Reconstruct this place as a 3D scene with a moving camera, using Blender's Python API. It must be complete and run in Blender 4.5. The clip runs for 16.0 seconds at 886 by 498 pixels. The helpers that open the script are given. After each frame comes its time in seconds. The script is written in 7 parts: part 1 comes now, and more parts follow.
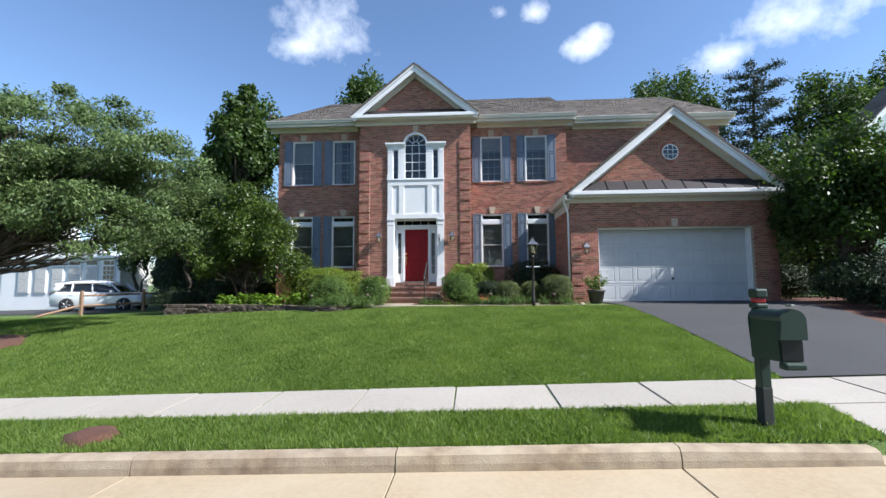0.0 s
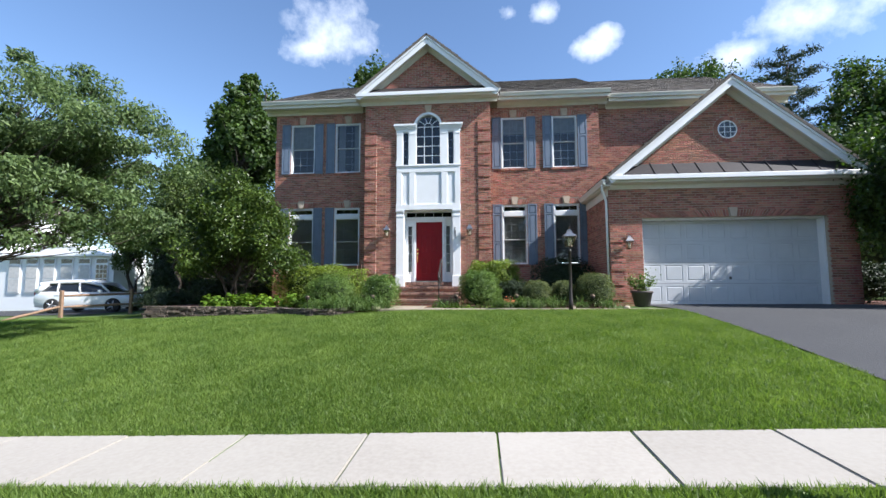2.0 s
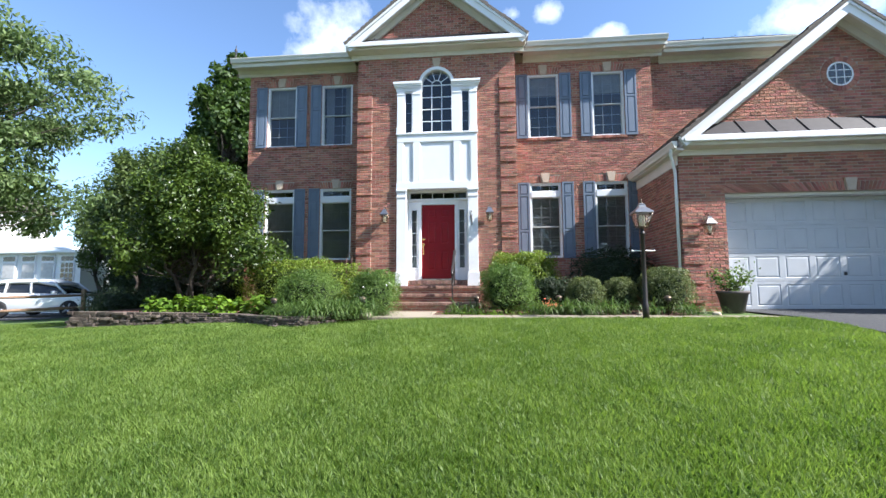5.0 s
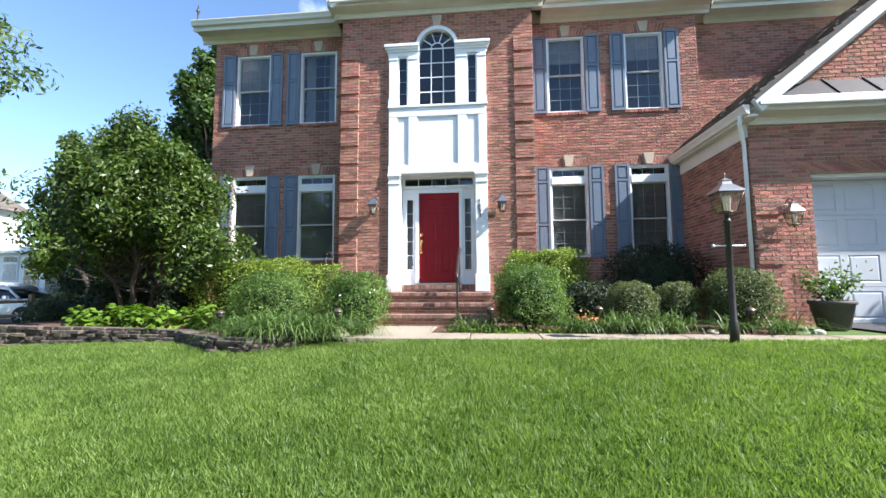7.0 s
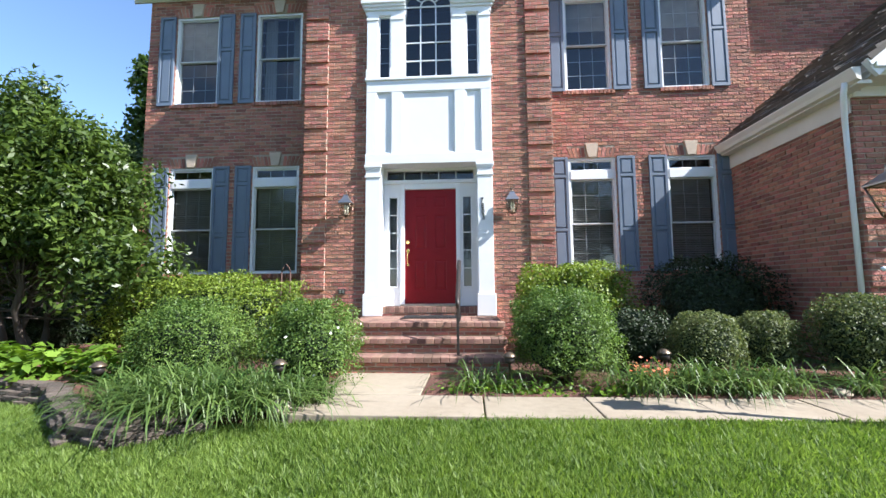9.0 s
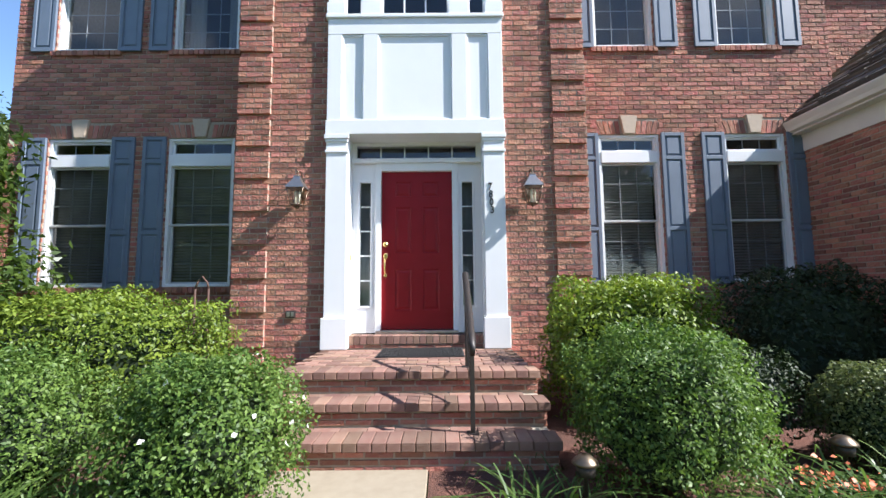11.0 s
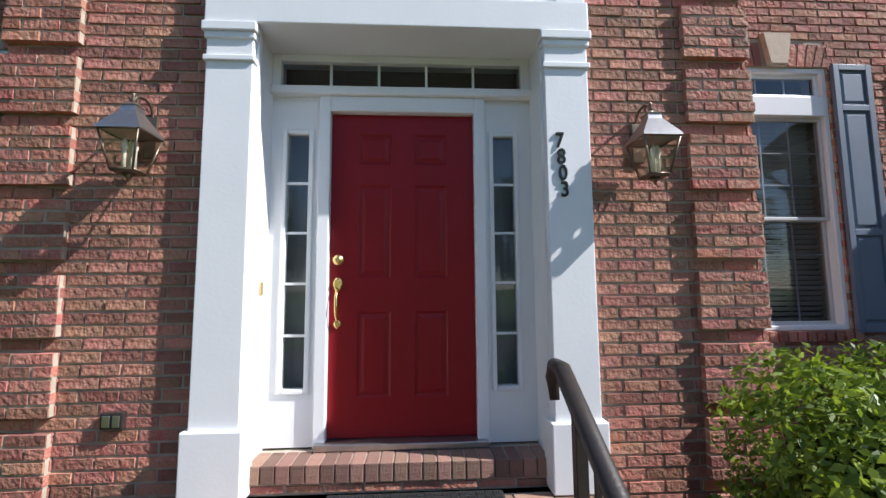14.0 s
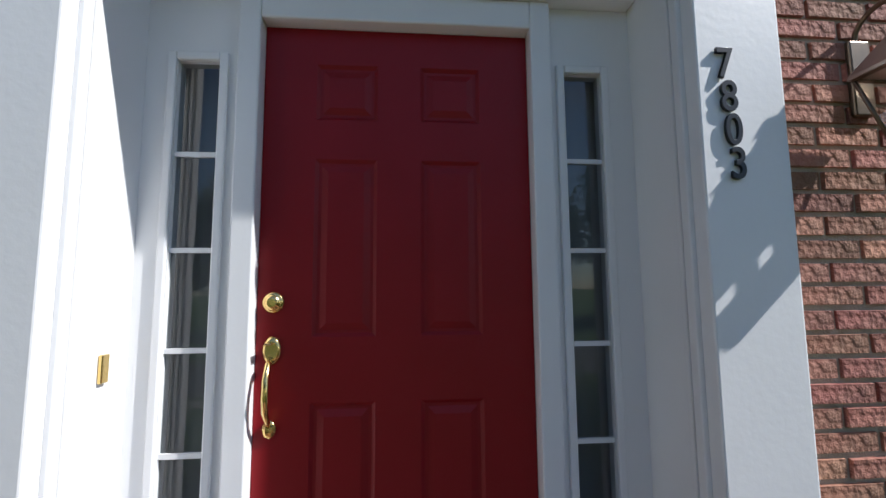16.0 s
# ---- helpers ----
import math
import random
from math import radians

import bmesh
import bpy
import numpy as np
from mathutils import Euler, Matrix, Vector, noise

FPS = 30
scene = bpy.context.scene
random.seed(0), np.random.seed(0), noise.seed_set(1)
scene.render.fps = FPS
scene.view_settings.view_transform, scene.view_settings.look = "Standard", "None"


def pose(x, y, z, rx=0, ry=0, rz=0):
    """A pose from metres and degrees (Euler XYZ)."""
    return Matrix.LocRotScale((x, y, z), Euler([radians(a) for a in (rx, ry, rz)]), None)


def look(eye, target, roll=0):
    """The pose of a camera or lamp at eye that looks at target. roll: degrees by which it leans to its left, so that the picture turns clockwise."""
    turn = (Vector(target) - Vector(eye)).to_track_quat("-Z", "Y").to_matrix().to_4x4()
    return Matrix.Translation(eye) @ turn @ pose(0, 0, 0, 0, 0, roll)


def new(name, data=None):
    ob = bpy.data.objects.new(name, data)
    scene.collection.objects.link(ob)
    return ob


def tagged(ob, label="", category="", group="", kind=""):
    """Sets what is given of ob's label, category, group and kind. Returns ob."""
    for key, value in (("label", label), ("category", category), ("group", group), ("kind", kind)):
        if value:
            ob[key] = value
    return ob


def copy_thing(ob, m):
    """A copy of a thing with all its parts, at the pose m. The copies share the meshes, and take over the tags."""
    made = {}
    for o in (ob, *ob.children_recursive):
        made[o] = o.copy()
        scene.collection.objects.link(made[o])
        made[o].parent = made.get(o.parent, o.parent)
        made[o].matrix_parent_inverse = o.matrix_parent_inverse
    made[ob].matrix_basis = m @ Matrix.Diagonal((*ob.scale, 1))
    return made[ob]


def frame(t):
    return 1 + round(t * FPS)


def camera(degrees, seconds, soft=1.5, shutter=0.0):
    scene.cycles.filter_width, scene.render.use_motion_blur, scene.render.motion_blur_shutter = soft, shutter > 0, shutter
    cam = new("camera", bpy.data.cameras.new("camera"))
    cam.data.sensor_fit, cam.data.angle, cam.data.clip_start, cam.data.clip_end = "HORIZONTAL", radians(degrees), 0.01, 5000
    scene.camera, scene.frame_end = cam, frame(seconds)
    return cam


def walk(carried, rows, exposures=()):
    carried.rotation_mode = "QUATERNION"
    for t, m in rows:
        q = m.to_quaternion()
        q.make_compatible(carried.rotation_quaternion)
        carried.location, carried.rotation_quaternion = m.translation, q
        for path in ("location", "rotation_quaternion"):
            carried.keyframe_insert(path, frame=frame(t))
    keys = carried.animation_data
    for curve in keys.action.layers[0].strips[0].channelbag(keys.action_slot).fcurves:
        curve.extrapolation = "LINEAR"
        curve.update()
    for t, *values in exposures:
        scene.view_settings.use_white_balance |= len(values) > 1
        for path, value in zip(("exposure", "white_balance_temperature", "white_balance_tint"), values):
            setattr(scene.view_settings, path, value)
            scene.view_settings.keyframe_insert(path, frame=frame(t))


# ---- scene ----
cam = camera(92.5, 16.0)
METRES, EYE, TILT, LEAN, TURN = 15.4, 1.7, 0.0, 0.0, 3.7
ROWS = [
    (0.0, 0.0, 0.0, 0.0, 0.03, 4.65, 0.33),
    (0.5, -0.0045, 0.0304, -0.0007, 0.39, 4.74, 0.24),
    (1.0, -0.0079, 0.0613, -0.0006, 0.7, 4.78, 0.26),
    (1.5, -0.0129, 0.0942, -0.0031, 0.88, 4.85, 0.16),
    (2.0, -0.0165, 0.1273, -0.0027, 1.22, 4.79, 0.19),
    (2.5, -0.0208, 0.1599, -0.0029, 1.46, 4.82, 0.22),
    (3.0, -0.0242, 0.1934, -0.004, 1.67, 4.81, 0.22),
    (3.5, -0.0274, 0.227, -0.0062, 1.73, 4.84, 0.25),
    (4.0, -0.0315, 0.259, -0.0068, 1.68, 4.89, 0.21),
    (6.5, -0.0387, 0.4292, -0.0035, 2.01, 5.02, 0.34),
    (7.0, -0.0416, 0.461, -0.0001, 1.91, 5.1, 0.29),
    (7.5, -0.046, 0.4934, 0.0043, 1.71, 5.22, 0.26),
    (8.0, -0.0477, 0.5263, 0.0099, 1.45, 5.27, 0.45),
    (8.5, -0.0507, 0.5591, 0.0161, 0.78, 5.32, 0.31),
    (9.0, -0.0529, 0.5925, 0.0223, 0.07, 5.38, 0.4),
    (11.5, -0.0712, 0.7591, 0.043, -4.44, 5.39, 0.47),
    (12.0, -0.0712, 0.7906, 0.0479, -4.89, 5.36, 0.49),
    (12.5, -0.0709, 0.8217, 0.0521, -5.21, 5.44, 0.54),
    (13.0, -0.0706, 0.8517, 0.0555, -5.71, 5.6, 0.44),
    (13.5, -0.0706, 0.8799, 0.0609, -6.38, 5.57, 0.47),
    (14.0, -0.072, 0.9061, 0.0637, -6.82, 5.62, 0.41),
    (14.5, -0.0701, 0.9311, 0.0656, -7.21, 5.62, 0.51),
    (15.0, -0.0696, 0.9524, 0.0686, -7.68, 5.53, 0.47),
    (15.5, -0.0718, 0.9725, 0.074, -8.17, 5.62, 0.47),
    (16.0, -0.0717, 0.989, 0.0786, -8.44, 5.75, 0.44),
]
walk(cam, [(t, pose(0, 0, EYE, TILT, LEAN, TURN) @ pose(METRES * x, METRES * y, METRES * z, 90 + pitch, roll, yaw)) for t, x, y, z, yaw, pitch, roll in ROWS],
     [(t, stops + 0.05, 6090, 11) for t, stops in ((0.0, 0.97), (2.0, 1.10), (3.5, 1.26), (7.0, 1.57), (9.0, 1.49), (12.5, 1.07), (14.0, 0.78), (16.0, 0.38))])

# ---- world, sun ----
SUN_FROM = Vector((3.5, -1.0, 3.3)).normalized()
world = bpy.data.worlds.new("sky")
scene.world = world
world.use_nodes = True


def build_sky():
    nt = world.node_tree
    nt.nodes.clear()
    N, L = nt.nodes.new, nt.links.new
    sky = N("ShaderNodeTexSky")
    sky.sky_type, sky.sun_disc = "NISHITA", False
    sky.sun_elevation = math.asin(SUN_FROM.z)
    sky.sun_rotation = math.atan2(SUN_FROM.x, SUN_FROM.y)
    sky.air_density, sky.dust_density, sky.ozone_density = 1.0, 0.3, 3.2
    coord = N("ShaderNodeTexCoord")
    warp = N("ShaderNodeTexNoise")
    warp.inputs["Scale"].default_value, warp.inputs["Detail"].default_value = 9.0, 7.0
    warp.inputs["Roughness"].default_value = 0.62
    L(coord.outputs["Generated"], warp.inputs["Vector"])
    # fair-weather clouds: a few soft heaps broken up by noise
    total = None
    for heading, height, wide, tall in CLOUDS:
        a, e = radians(heading), radians(height)
        c = Vector((math.sin(a) * math.cos(e), math.cos(a) * math.cos(e), math.sin(e)))
        mp = N("ShaderNodeMapping")
        mp.vector_type = "POINT"
        sub = N("ShaderNodeVectorMath")
        sub.operation = "SUBTRACT"
        sub.inputs[1].default_value = c
        L(coord.outputs["Generated"], sub.inputs[0])
        mp.inputs["Rotation"].default_value = (0, 0, a)
        mp.inputs["Scale"].default_value = (1 / radians(wide), 1 / radians(wide), 1 / radians(tall))
        L(sub.outputs[0], mp.inputs["Vector"])
        ln = N("ShaderNodeVectorMath")
        ln.operation = "LENGTH"
        L(mp.outputs[0], ln.inputs[0])
        one = N("ShaderNodeMath")
        one.operation = "SUBTRACT"
        one.inputs[0].default_value = 1.0
        L(ln.outputs["Value"], one.inputs[1])
        one.use_clamp = True
        if total is None:
            total = one.outputs[0]
        else:
            mx = N("ShaderNodeMath")
            mx.operation = "MAXIMUM"
            L(total, mx.inputs[0])
            L(one.outputs[0], mx.inputs[1])
            total = mx.outputs[0]
    dens = N("ShaderNodeMath")
    dens.operation = "MULTIPLY_ADD"
    L(warp.outputs["Fac"], dens.inputs[0])
    dens.inputs[1].default_value = 2.6
    dens.inputs[2].default_value = -1.55
    add = N("ShaderNodeMath")
    add.operation = "ADD"
    L(dens.outputs[0], add.inputs[0])
    L(total, add.inputs[1])
    gate = N("ShaderNodeMath")
    gate.operation = "MULTIPLY"
    L(add.outputs[0], gate.inputs[0])
    sm = N("ShaderNodeMapRange")
    sm.inputs["From Min"].default_value, sm.inputs["From Max"].default_value = 0.0, 0.22
    L(total, sm.inputs["Value"])
    L(sm.outputs[0], gate.inputs[1])
    ramp = N("ShaderNodeMapRange")
    ramp.inputs["From Min"].default_value, ramp.inputs["From Max"].default_value = 0.08, 1.25
    ramp.inputs["To Max"].default_value = 0.95
    L(gate.outputs[0], ramp.inputs["Value"])
    mix = N("ShaderNodeMix")
    mix.data_type = "RGBA"
    L(ramp.outputs[0], mix.inputs["Factor"])
    L(sky.outputs[0], mix.inputs["A"])
    mix.inputs["B"].default_value = (7.6, 7.9, 8.4, 1)
    bg = N("ShaderNodeBackground")
    bg.inputs["Strength"].default_value = SKY_STRENGTH
    L(mix.outputs["Result"], bg.inputs["Color"])
    out = N("ShaderNodeOutputWorld")
    L(bg.outputs[0], out.inputs["Surface"])


CLOUDS = [(-19.5, 31.5, 7, 5.5), (-23, 28.8, 5, 2.2), (-17, 30, 5, 3.5), (15.6, 28.5, 3.6, 2.0), (16.8, 29.6, 2.8, 1.5), (9, 33.0, 2.8, 1.8), (37, 25.8, 9, 4.2), (32, 24.6, 6, 2.2), (43, 27.5, 9, 5), (4.5, 33.5, 2, 1.5),
          (80, 35, 16, 6), (-75, 40, 18, 7), (150, 30, 20, 8), (-140, 28, 18, 6), (190, 45, 14, 7)]
SKY_STRENGTH = 0.10
build_sky()
sun_data = bpy.data.lights.new("sun", "SUN")
sun_data.energy, sun_data.angle, sun_data.color = 5.0, radians(0.53), (1.0, 0.955, 0.89)
sun = new("sun", sun_data)
sun.matrix_world = look(SUN_FROM * 60, (0, 0, 0))


# ---- materials ----
def rgb(c):
    return (*c, 1.0)


def material(name, color, rough=0.6, spots=None, scale=8.0, amount=0.5, bump=0.0, bump_scale=60.0, metal=0.0, islands=0.0, second=None,
             second_scale=1.2, objects=0.0, coat=0.0, spec=0.5, stretch=(1, 1, 1)):
    """Principled paint with fine and broad variation: spots (fine), second (broad) colours; bump in metres."""
    m = bpy.data.materials.new(name)
    m.use_nodes = True
    nt = m.node_tree
    N, L = nt.nodes.new, nt.links.new
    p = nt.nodes["Principled BSDF"]
    p.inputs["Roughness"].default_value, p.inputs["Metallic"].default_value = rough, metal
    p.inputs["Specular IOR Level"].default_value = spec
    p.inputs["Coat Weight"].default_value = coat
    co = N("ShaderNodeTexCoord")
    mp = N("ShaderNodeMapping")
    mp.inputs["Scale"].default_value = stretch
    L(co.outputs["Object"], mp.inputs["Vector"])
    src = None
    base = N("ShaderNodeRGB")
    base.outputs[0].default_value = rgb(color)
    src = base.outputs[0]

    def noise_mix(src, other, sc, amt, lo=0.35, hi=0.7):
        n = N("ShaderNodeTexNoise")
        n.inputs["Scale"].default_value, n.inputs["Detail"].default_value = sc, 5.0
        L(mp.outputs[0], n.inputs["Vector"])
        r = N("ShaderNodeMapRange")
        r.inputs["From Min"].default_value, r.inputs["From Max"].default_value, r.inputs["To Max"].default_value = lo, hi, amt
        L(n.outputs["Fac"], r.inputs["Value"])
        mx = N("ShaderNodeMix")
        mx.data_type = "RGBA"
        L(r.outputs[0], mx.inputs["Factor"])
        L(src, mx.inputs["A"])
        mx.inputs["B"].default_value = rgb(other)
        return mx.outputs["Result"]

    if spots:
        src = noise_mix(src, spots, scale, amount)
    if second:
        src = noise_mix(src, second, second_scale, 0.6)
    if islands or objects:
        hs = N("ShaderNodeHueSaturation")
        if islands:
            g = N("ShaderNodeNewGeometry")
            rnd = g.outputs["Random Per Island"]
        else:
            g = N("ShaderNodeObjectInfo")
            rnd = g.outputs["Random"]
        v = N("ShaderNodeMapRange")
        k = islands or objects
        v.inputs["To Min"].default_value, v.inputs["To Max"].default_value = 1 - k, 1 + k
        L(rnd, v.inputs["Value"])
        L(v.outputs[0], hs.inputs["Value"])
        w = N("ShaderNodeTexWhiteNoise")
        w.noise_dimensions = "1D"
        L(rnd, w.inputs["W"])
        h = N("ShaderNodeMapRange")
        h.inputs["To Min"].default_value, h.inputs["To Max"].default_value = 0.5 - 0.035 * k, 0.5 + 0.035 * k
        L(w.outputs["Value"], h.inputs["Value"])
        L(h.outputs[0], hs.inputs["Hue"])
        L(src, hs.inputs["Color"])
        src = hs.outputs["Color"]
    L(src, p.inputs["Base Color"])
    if bump:
        n = N("ShaderNodeTexNoise")
        n.inputs["Scale"].default_value, n.inputs["Detail"].default_value = bump_scale, 4.0
        L(mp.outputs[0], n.inputs["Vector"])
        b = N("ShaderNodeBump")
        b.inputs["Strength"].default_value, b.inputs["Distance"].default_value = 1.0, bump
        L(n.outputs["Fac"], b.inputs["Height"])
        L(b.outputs[0], p.inputs["Normal"])
    return m


def leaf_material(name, dark, light, rough=0.5, glow=0.35):
    """Leaves: colour varies leaf by leaf, and light passes through them."""
    m = bpy.data.materials.new(name)
    m.use_nodes = True
    nt = m.node_tree
    N, L = nt.nodes.new, nt.links.new
    p = nt.nodes["Principled BSDF"]
    g = N("ShaderNodeNewGeometry")
    co = N("ShaderNodeTexCoord")
    n = N("ShaderNodeTexNoise")
    n.inputs["Scale"].default_value = 1.4
    L(co.outputs["Object"], n.inputs["Vector"])
    a = N("ShaderNodeMath")
    a.operation = "MULTIPLY_ADD"
    L(g.outputs["Random Per Island"], a.inputs[0])
    a.inputs[1].default_value = 0.75
    s = N("ShaderNodeMath")
    s.operation = "MULTIPLY_ADD"
    L(n.outputs["Fac"], s.inputs[0])
    s.inputs[1].default_value, s.inputs[2].default_value = 0.9, -0.35
    L(s.outputs[0], a.inputs[2])
    mx = N("ShaderNodeMix")
    mx.data_type, mx.clamp_factor = "RGBA", True
    L(a.outputs[0], mx.inputs["Factor"])
    mx.inputs["A"].default_value, mx.inputs["B"].default_value = rgb(dark), rgb(light)
    L(mx.outputs["Result"], p.inputs["Base Color"])
    p.inputs["Roughness"].default_value, p.inputs["Specular IOR Level"].default_value = rough, 0.35
    t = N("ShaderNodeBsdfTranslucent")
    br = N("ShaderNodeHueSaturation")
    br.inputs["Value"].default_value, br.inputs["Saturation"].default_value = 1.25, 1.1
    L(mx.outputs["Result"], br.inputs["Color"])
    L(br.outputs["Color"], t.inputs["Color"])
    mix = N("ShaderNodeMixShader")
    mix.inputs["Fac"].default_value = glow
    L(p.outputs[0], mix.inputs[1])
    L(t.outputs[0], mix.inputs[2])
    L(mix.outputs[0], nt.nodes["Material Output"].inputs["Surface"])
    return m


def glass_material(name, tint, strength=1.0, wobble=0.0):
    """Clear pane: mirrors by Fresnel, else lets light through."""
    m = bpy.data.materials.new(name)
    m.use_nodes = True
    nt = m.node_tree
    N, L = nt.nodes.new, nt.links.new
    tr, gl, fr, mix = N("ShaderNodeBsdfTransparent"), N("ShaderNodeBsdfGlossy"), N("ShaderNodeLayerWeight"), N("ShaderNodeMixShader")
    tr.inputs["Color"].default_value = rgb(tint)
    gl.inputs["Roughness"].default_value = 0.015
    fr.inputs["Blend"].default_value = 0.5
    power, gain = N("ShaderNodeMath"), N("ShaderNodeMath")
    power.operation, gain.operation = "POWER", "MULTIPLY_ADD"
    power.inputs[1].default_value = 4.0
    gain.inputs[1].default_value, gain.inputs[2].default_value = 0.9, 0.075 * strength
    L(fr.outputs["Facing"], power.inputs[0])
    L(power.outputs[0], gain.inputs[0])
    if wobble:
        n, b, co = N("ShaderNodeTexNoise"), N("ShaderNodeBump"), N("ShaderNodeTexCoord")
        n.inputs["Scale"].default_value = 3.0
        L(co.outputs["Object"], n.inputs["Vector"])
        b.inputs["Distance"].default_value = wobble
        L(n.outputs["Fac"], b.inputs["Height"])
        L(b.outputs[0], gl.inputs["Normal"])
    L(gain.outputs[0], mix.inputs["Fac"])
    L(tr.outputs[0], mix.inputs[1])
    L(gl.outputs[0], mix.inputs[2])
    L(mix.outputs[0], nt.nodes["Material Output"].inputs["Surface"])
    return m


M_BRICK = material("brick", (0.345, 0.115, 0.082), 0.9, (0.41, 0.21, 0.15), 14.0, 0.6, 0.014, 38.0, islands=0.36, second=(0.26, 0.155, 0.105), second_scale=7.0)
M_BRICK_ONE = material("brick_single", (0.345, 0.115, 0.082), 0.9, (0.41, 0.21, 0.15), 14.0, 0.6, 0.014, 38.0, objects=0.36, second=(0.26, 0.155, 0.105), second_scale=9.0)
M_BRICK_STEP = material("step_brick", (0.22, 0.115, 0.083), 0.85, (0.31, 0.21, 0.16), 11.0, 0.65, 0.004, 60.0, objects=0.35, second=(0.11, 0.058, 0.043), second_scale=3.0)
M_MORTAR = material("mortar", (0.43, 0.365, 0.29), 0.95, (0.28, 0.22, 0.165), 25.0, 0.6, 0.002, 120.0)
M_STONE = material("keystone", (0.52, 0.42, 0.32), 0.85, (0.40, 0.32, 0.25), 20.0, 0.5, 0.002, 90.0)
# white garage door, greyed in its colour for the shadow lying over it
M_DOOR_SHADED = material("garage_door_shaded_white", (0.49, 0.505, 0.525), 0.5, (0.43, 0.445, 0.465), 3.0, 0.6, 0.0008, 40.0)
M_SASH = material("sash_paint", (0.52, 0.52, 0.515), 0.5, (0.45, 0.45, 0.445), 5.0, 0.4)
M_BAR = material("glazing_bar", (0.50, 0.505, 0.51), 0.5, (0.44, 0.445, 0.45), 5.0, 0.4)
M_WHITE = material("white_paint", (0.77, 0.775, 0.78), 0.38, (0.72, 0.725, 0.73), 3.0, 0.5, 0.0006, 40.0)
M_CREAM = material("trim_paint", (0.66, 0.63, 0.56), 0.5, (0.58, 0.55, 0.48), 4.0, 0.5)
M_SHUTTER = material("shutter_paint", (0.125, 0.16, 0.215), 0.5, (0.16, 0.20, 0.26), 5.0, 0.5, 0.0006, 60.0)
M_RED = material("red_door_paint", (0.21, 0.003, 0.007), 0.45, (0.24, 0.005, 0.011), 5.0, 0.5, 0.0004, 90.0, spec=0.3)
M_BRASS = material("brass", (0.83, 0.60, 0.24), 0.18, (0.7, 0.48, 0.17), 30.0, 0.4, metal=1.0)
M_IRON = material("dark_metal", (0.028, 0.024, 0.023), 0.45, (0.05, 0.035, 0.028), 25.0, 0.5, 0.0008, 120.0, metal=0.2)
M_BRONZE = material("aged_bronze", (0.20, 0.15, 0.105), 0.38, (0.11, 0.09, 0.07), 22.0, 0.6, metal=0.8)
M_TIN = material("lamp_roof_metal", (0.42, 0.40, 0.38), 0.32, (0.3, 0.28, 0.26), 20.0, 0.5, metal=0.9)
M_SHINGLE = material("roof_shingle", (0.125, 0.105, 0.088), 0.95, (0.19, 0.165, 0.14), 45.0, 0.7, 0.004, 90.0, islands=0.3, second=(0.085, 0.075, 0.07), second_scale=2.0)
M_SEAM = material("dark_roof_metal", (0.032, 0.028, 0.03), 0.55, (0.05, 0.045, 0.046), 10.0, 0.5, spec=0.25)
M_CONCRETE = material("concrete", (0.34, 0.31, 0.27), 0.9, (0.26, 0.235, 0.20), 22.0, 0.6, 0.0015, 140.0, second=(0.375, 0.345, 0.305), second_scale=0.8, objects=0.06)
M_KERB = material("kerb_concrete", (0.33, 0.26, 0.175), 0.92, (0.17, 0.12, 0.08), 7.0, 0.9, 0.005, 60.0, second=(0.43, 0.37, 0.28), second_scale=1.8, objects=0.1)
M_GUTTER = material("gutter_concrete", (0.36, 0.285, 0.185), 0.9, (0.28, 0.215, 0.14), 18.0, 0.6, 0.002, 120.0, second=(0.40, 0.335, 0.24), second_scale=0.9, objects=0.08)
M_PATH = material("path_concrete", (0.265, 0.22, 0.16), 0.9, (0.19, 0.15, 0.105), 14.0, 0.7, 0.002, 120.0, second=(0.31, 0.265, 0.20), second_scale=1.1, objects=0.08)
M_ASPHALT = material("asphalt", (0.038, 0.039, 0.042), 0.92, (0.062, 0.062, 0.065), 160.0, 0.8, 0.004, 220.0, second=(0.036, 0.036, 0.04), second_scale=0.7)
M_ROAD = material("road_asphalt", (0.085, 0.083, 0.08), 0.92, (0.13, 0.125, 0.12), 160.0, 0.8, 0.004, 220.0, second=(0.07, 0.07, 0.068), second_scale=0.7)
M_SOIL = material("lawn_soil", (0.06, 0.112, 0.018), 1.0, (0.088, 0.148, 0.027), 16.0, 0.8, 0.02, 60.0, second=(0.105, 0.155, 0.04), second_scale=0.9)
M_MULCH = material("mulch", (0.11, 0.045, 0.03), 1.0, (0.17, 0.072, 0.05), 45.0, 0.8, 0.02, 80.0, second=(0.05, 0.028, 0.02), second_scale=3.0)
M_GLASS = glass_material("window_glass", (0.55, 0.58, 0.60), 1.0, 0.001)
M_LAMPGLASS = glass_material("lamp_glass", (0.9, 0.89, 0.84), 1.0)
# lack of light in the rooms, put into the colour of their surfaces
M_DARK = material("unlit_room_dark", (0.035, 0.034, 0.034), 0.9, (0.05, 0.047, 0.045), 3.0, 0.5)
M_BLIND = material("blind_slat", (0.58, 0.57, 0.55), 0.6, (0.25, 0.24, 0.23), 6.0, 0.4)
M_CURTAIN = material("curtain", (0.48, 0.48, 0.47), 0.9, (0.42, 0.42, 0.41), 6.0, 0.4)
M_BARK = material("bark", (0.05, 0.038, 0.03), 0.95, (0.09, 0.07, 0.056), 18.0, 0.7, 0.012, 30.0, stretch=(1, 1, 0.25))
M_VINYL = material("white_siding", (0.78, 0.79, 0.79), 0.55, (0.72, 0.73, 0.73), 2.0, 0.4)


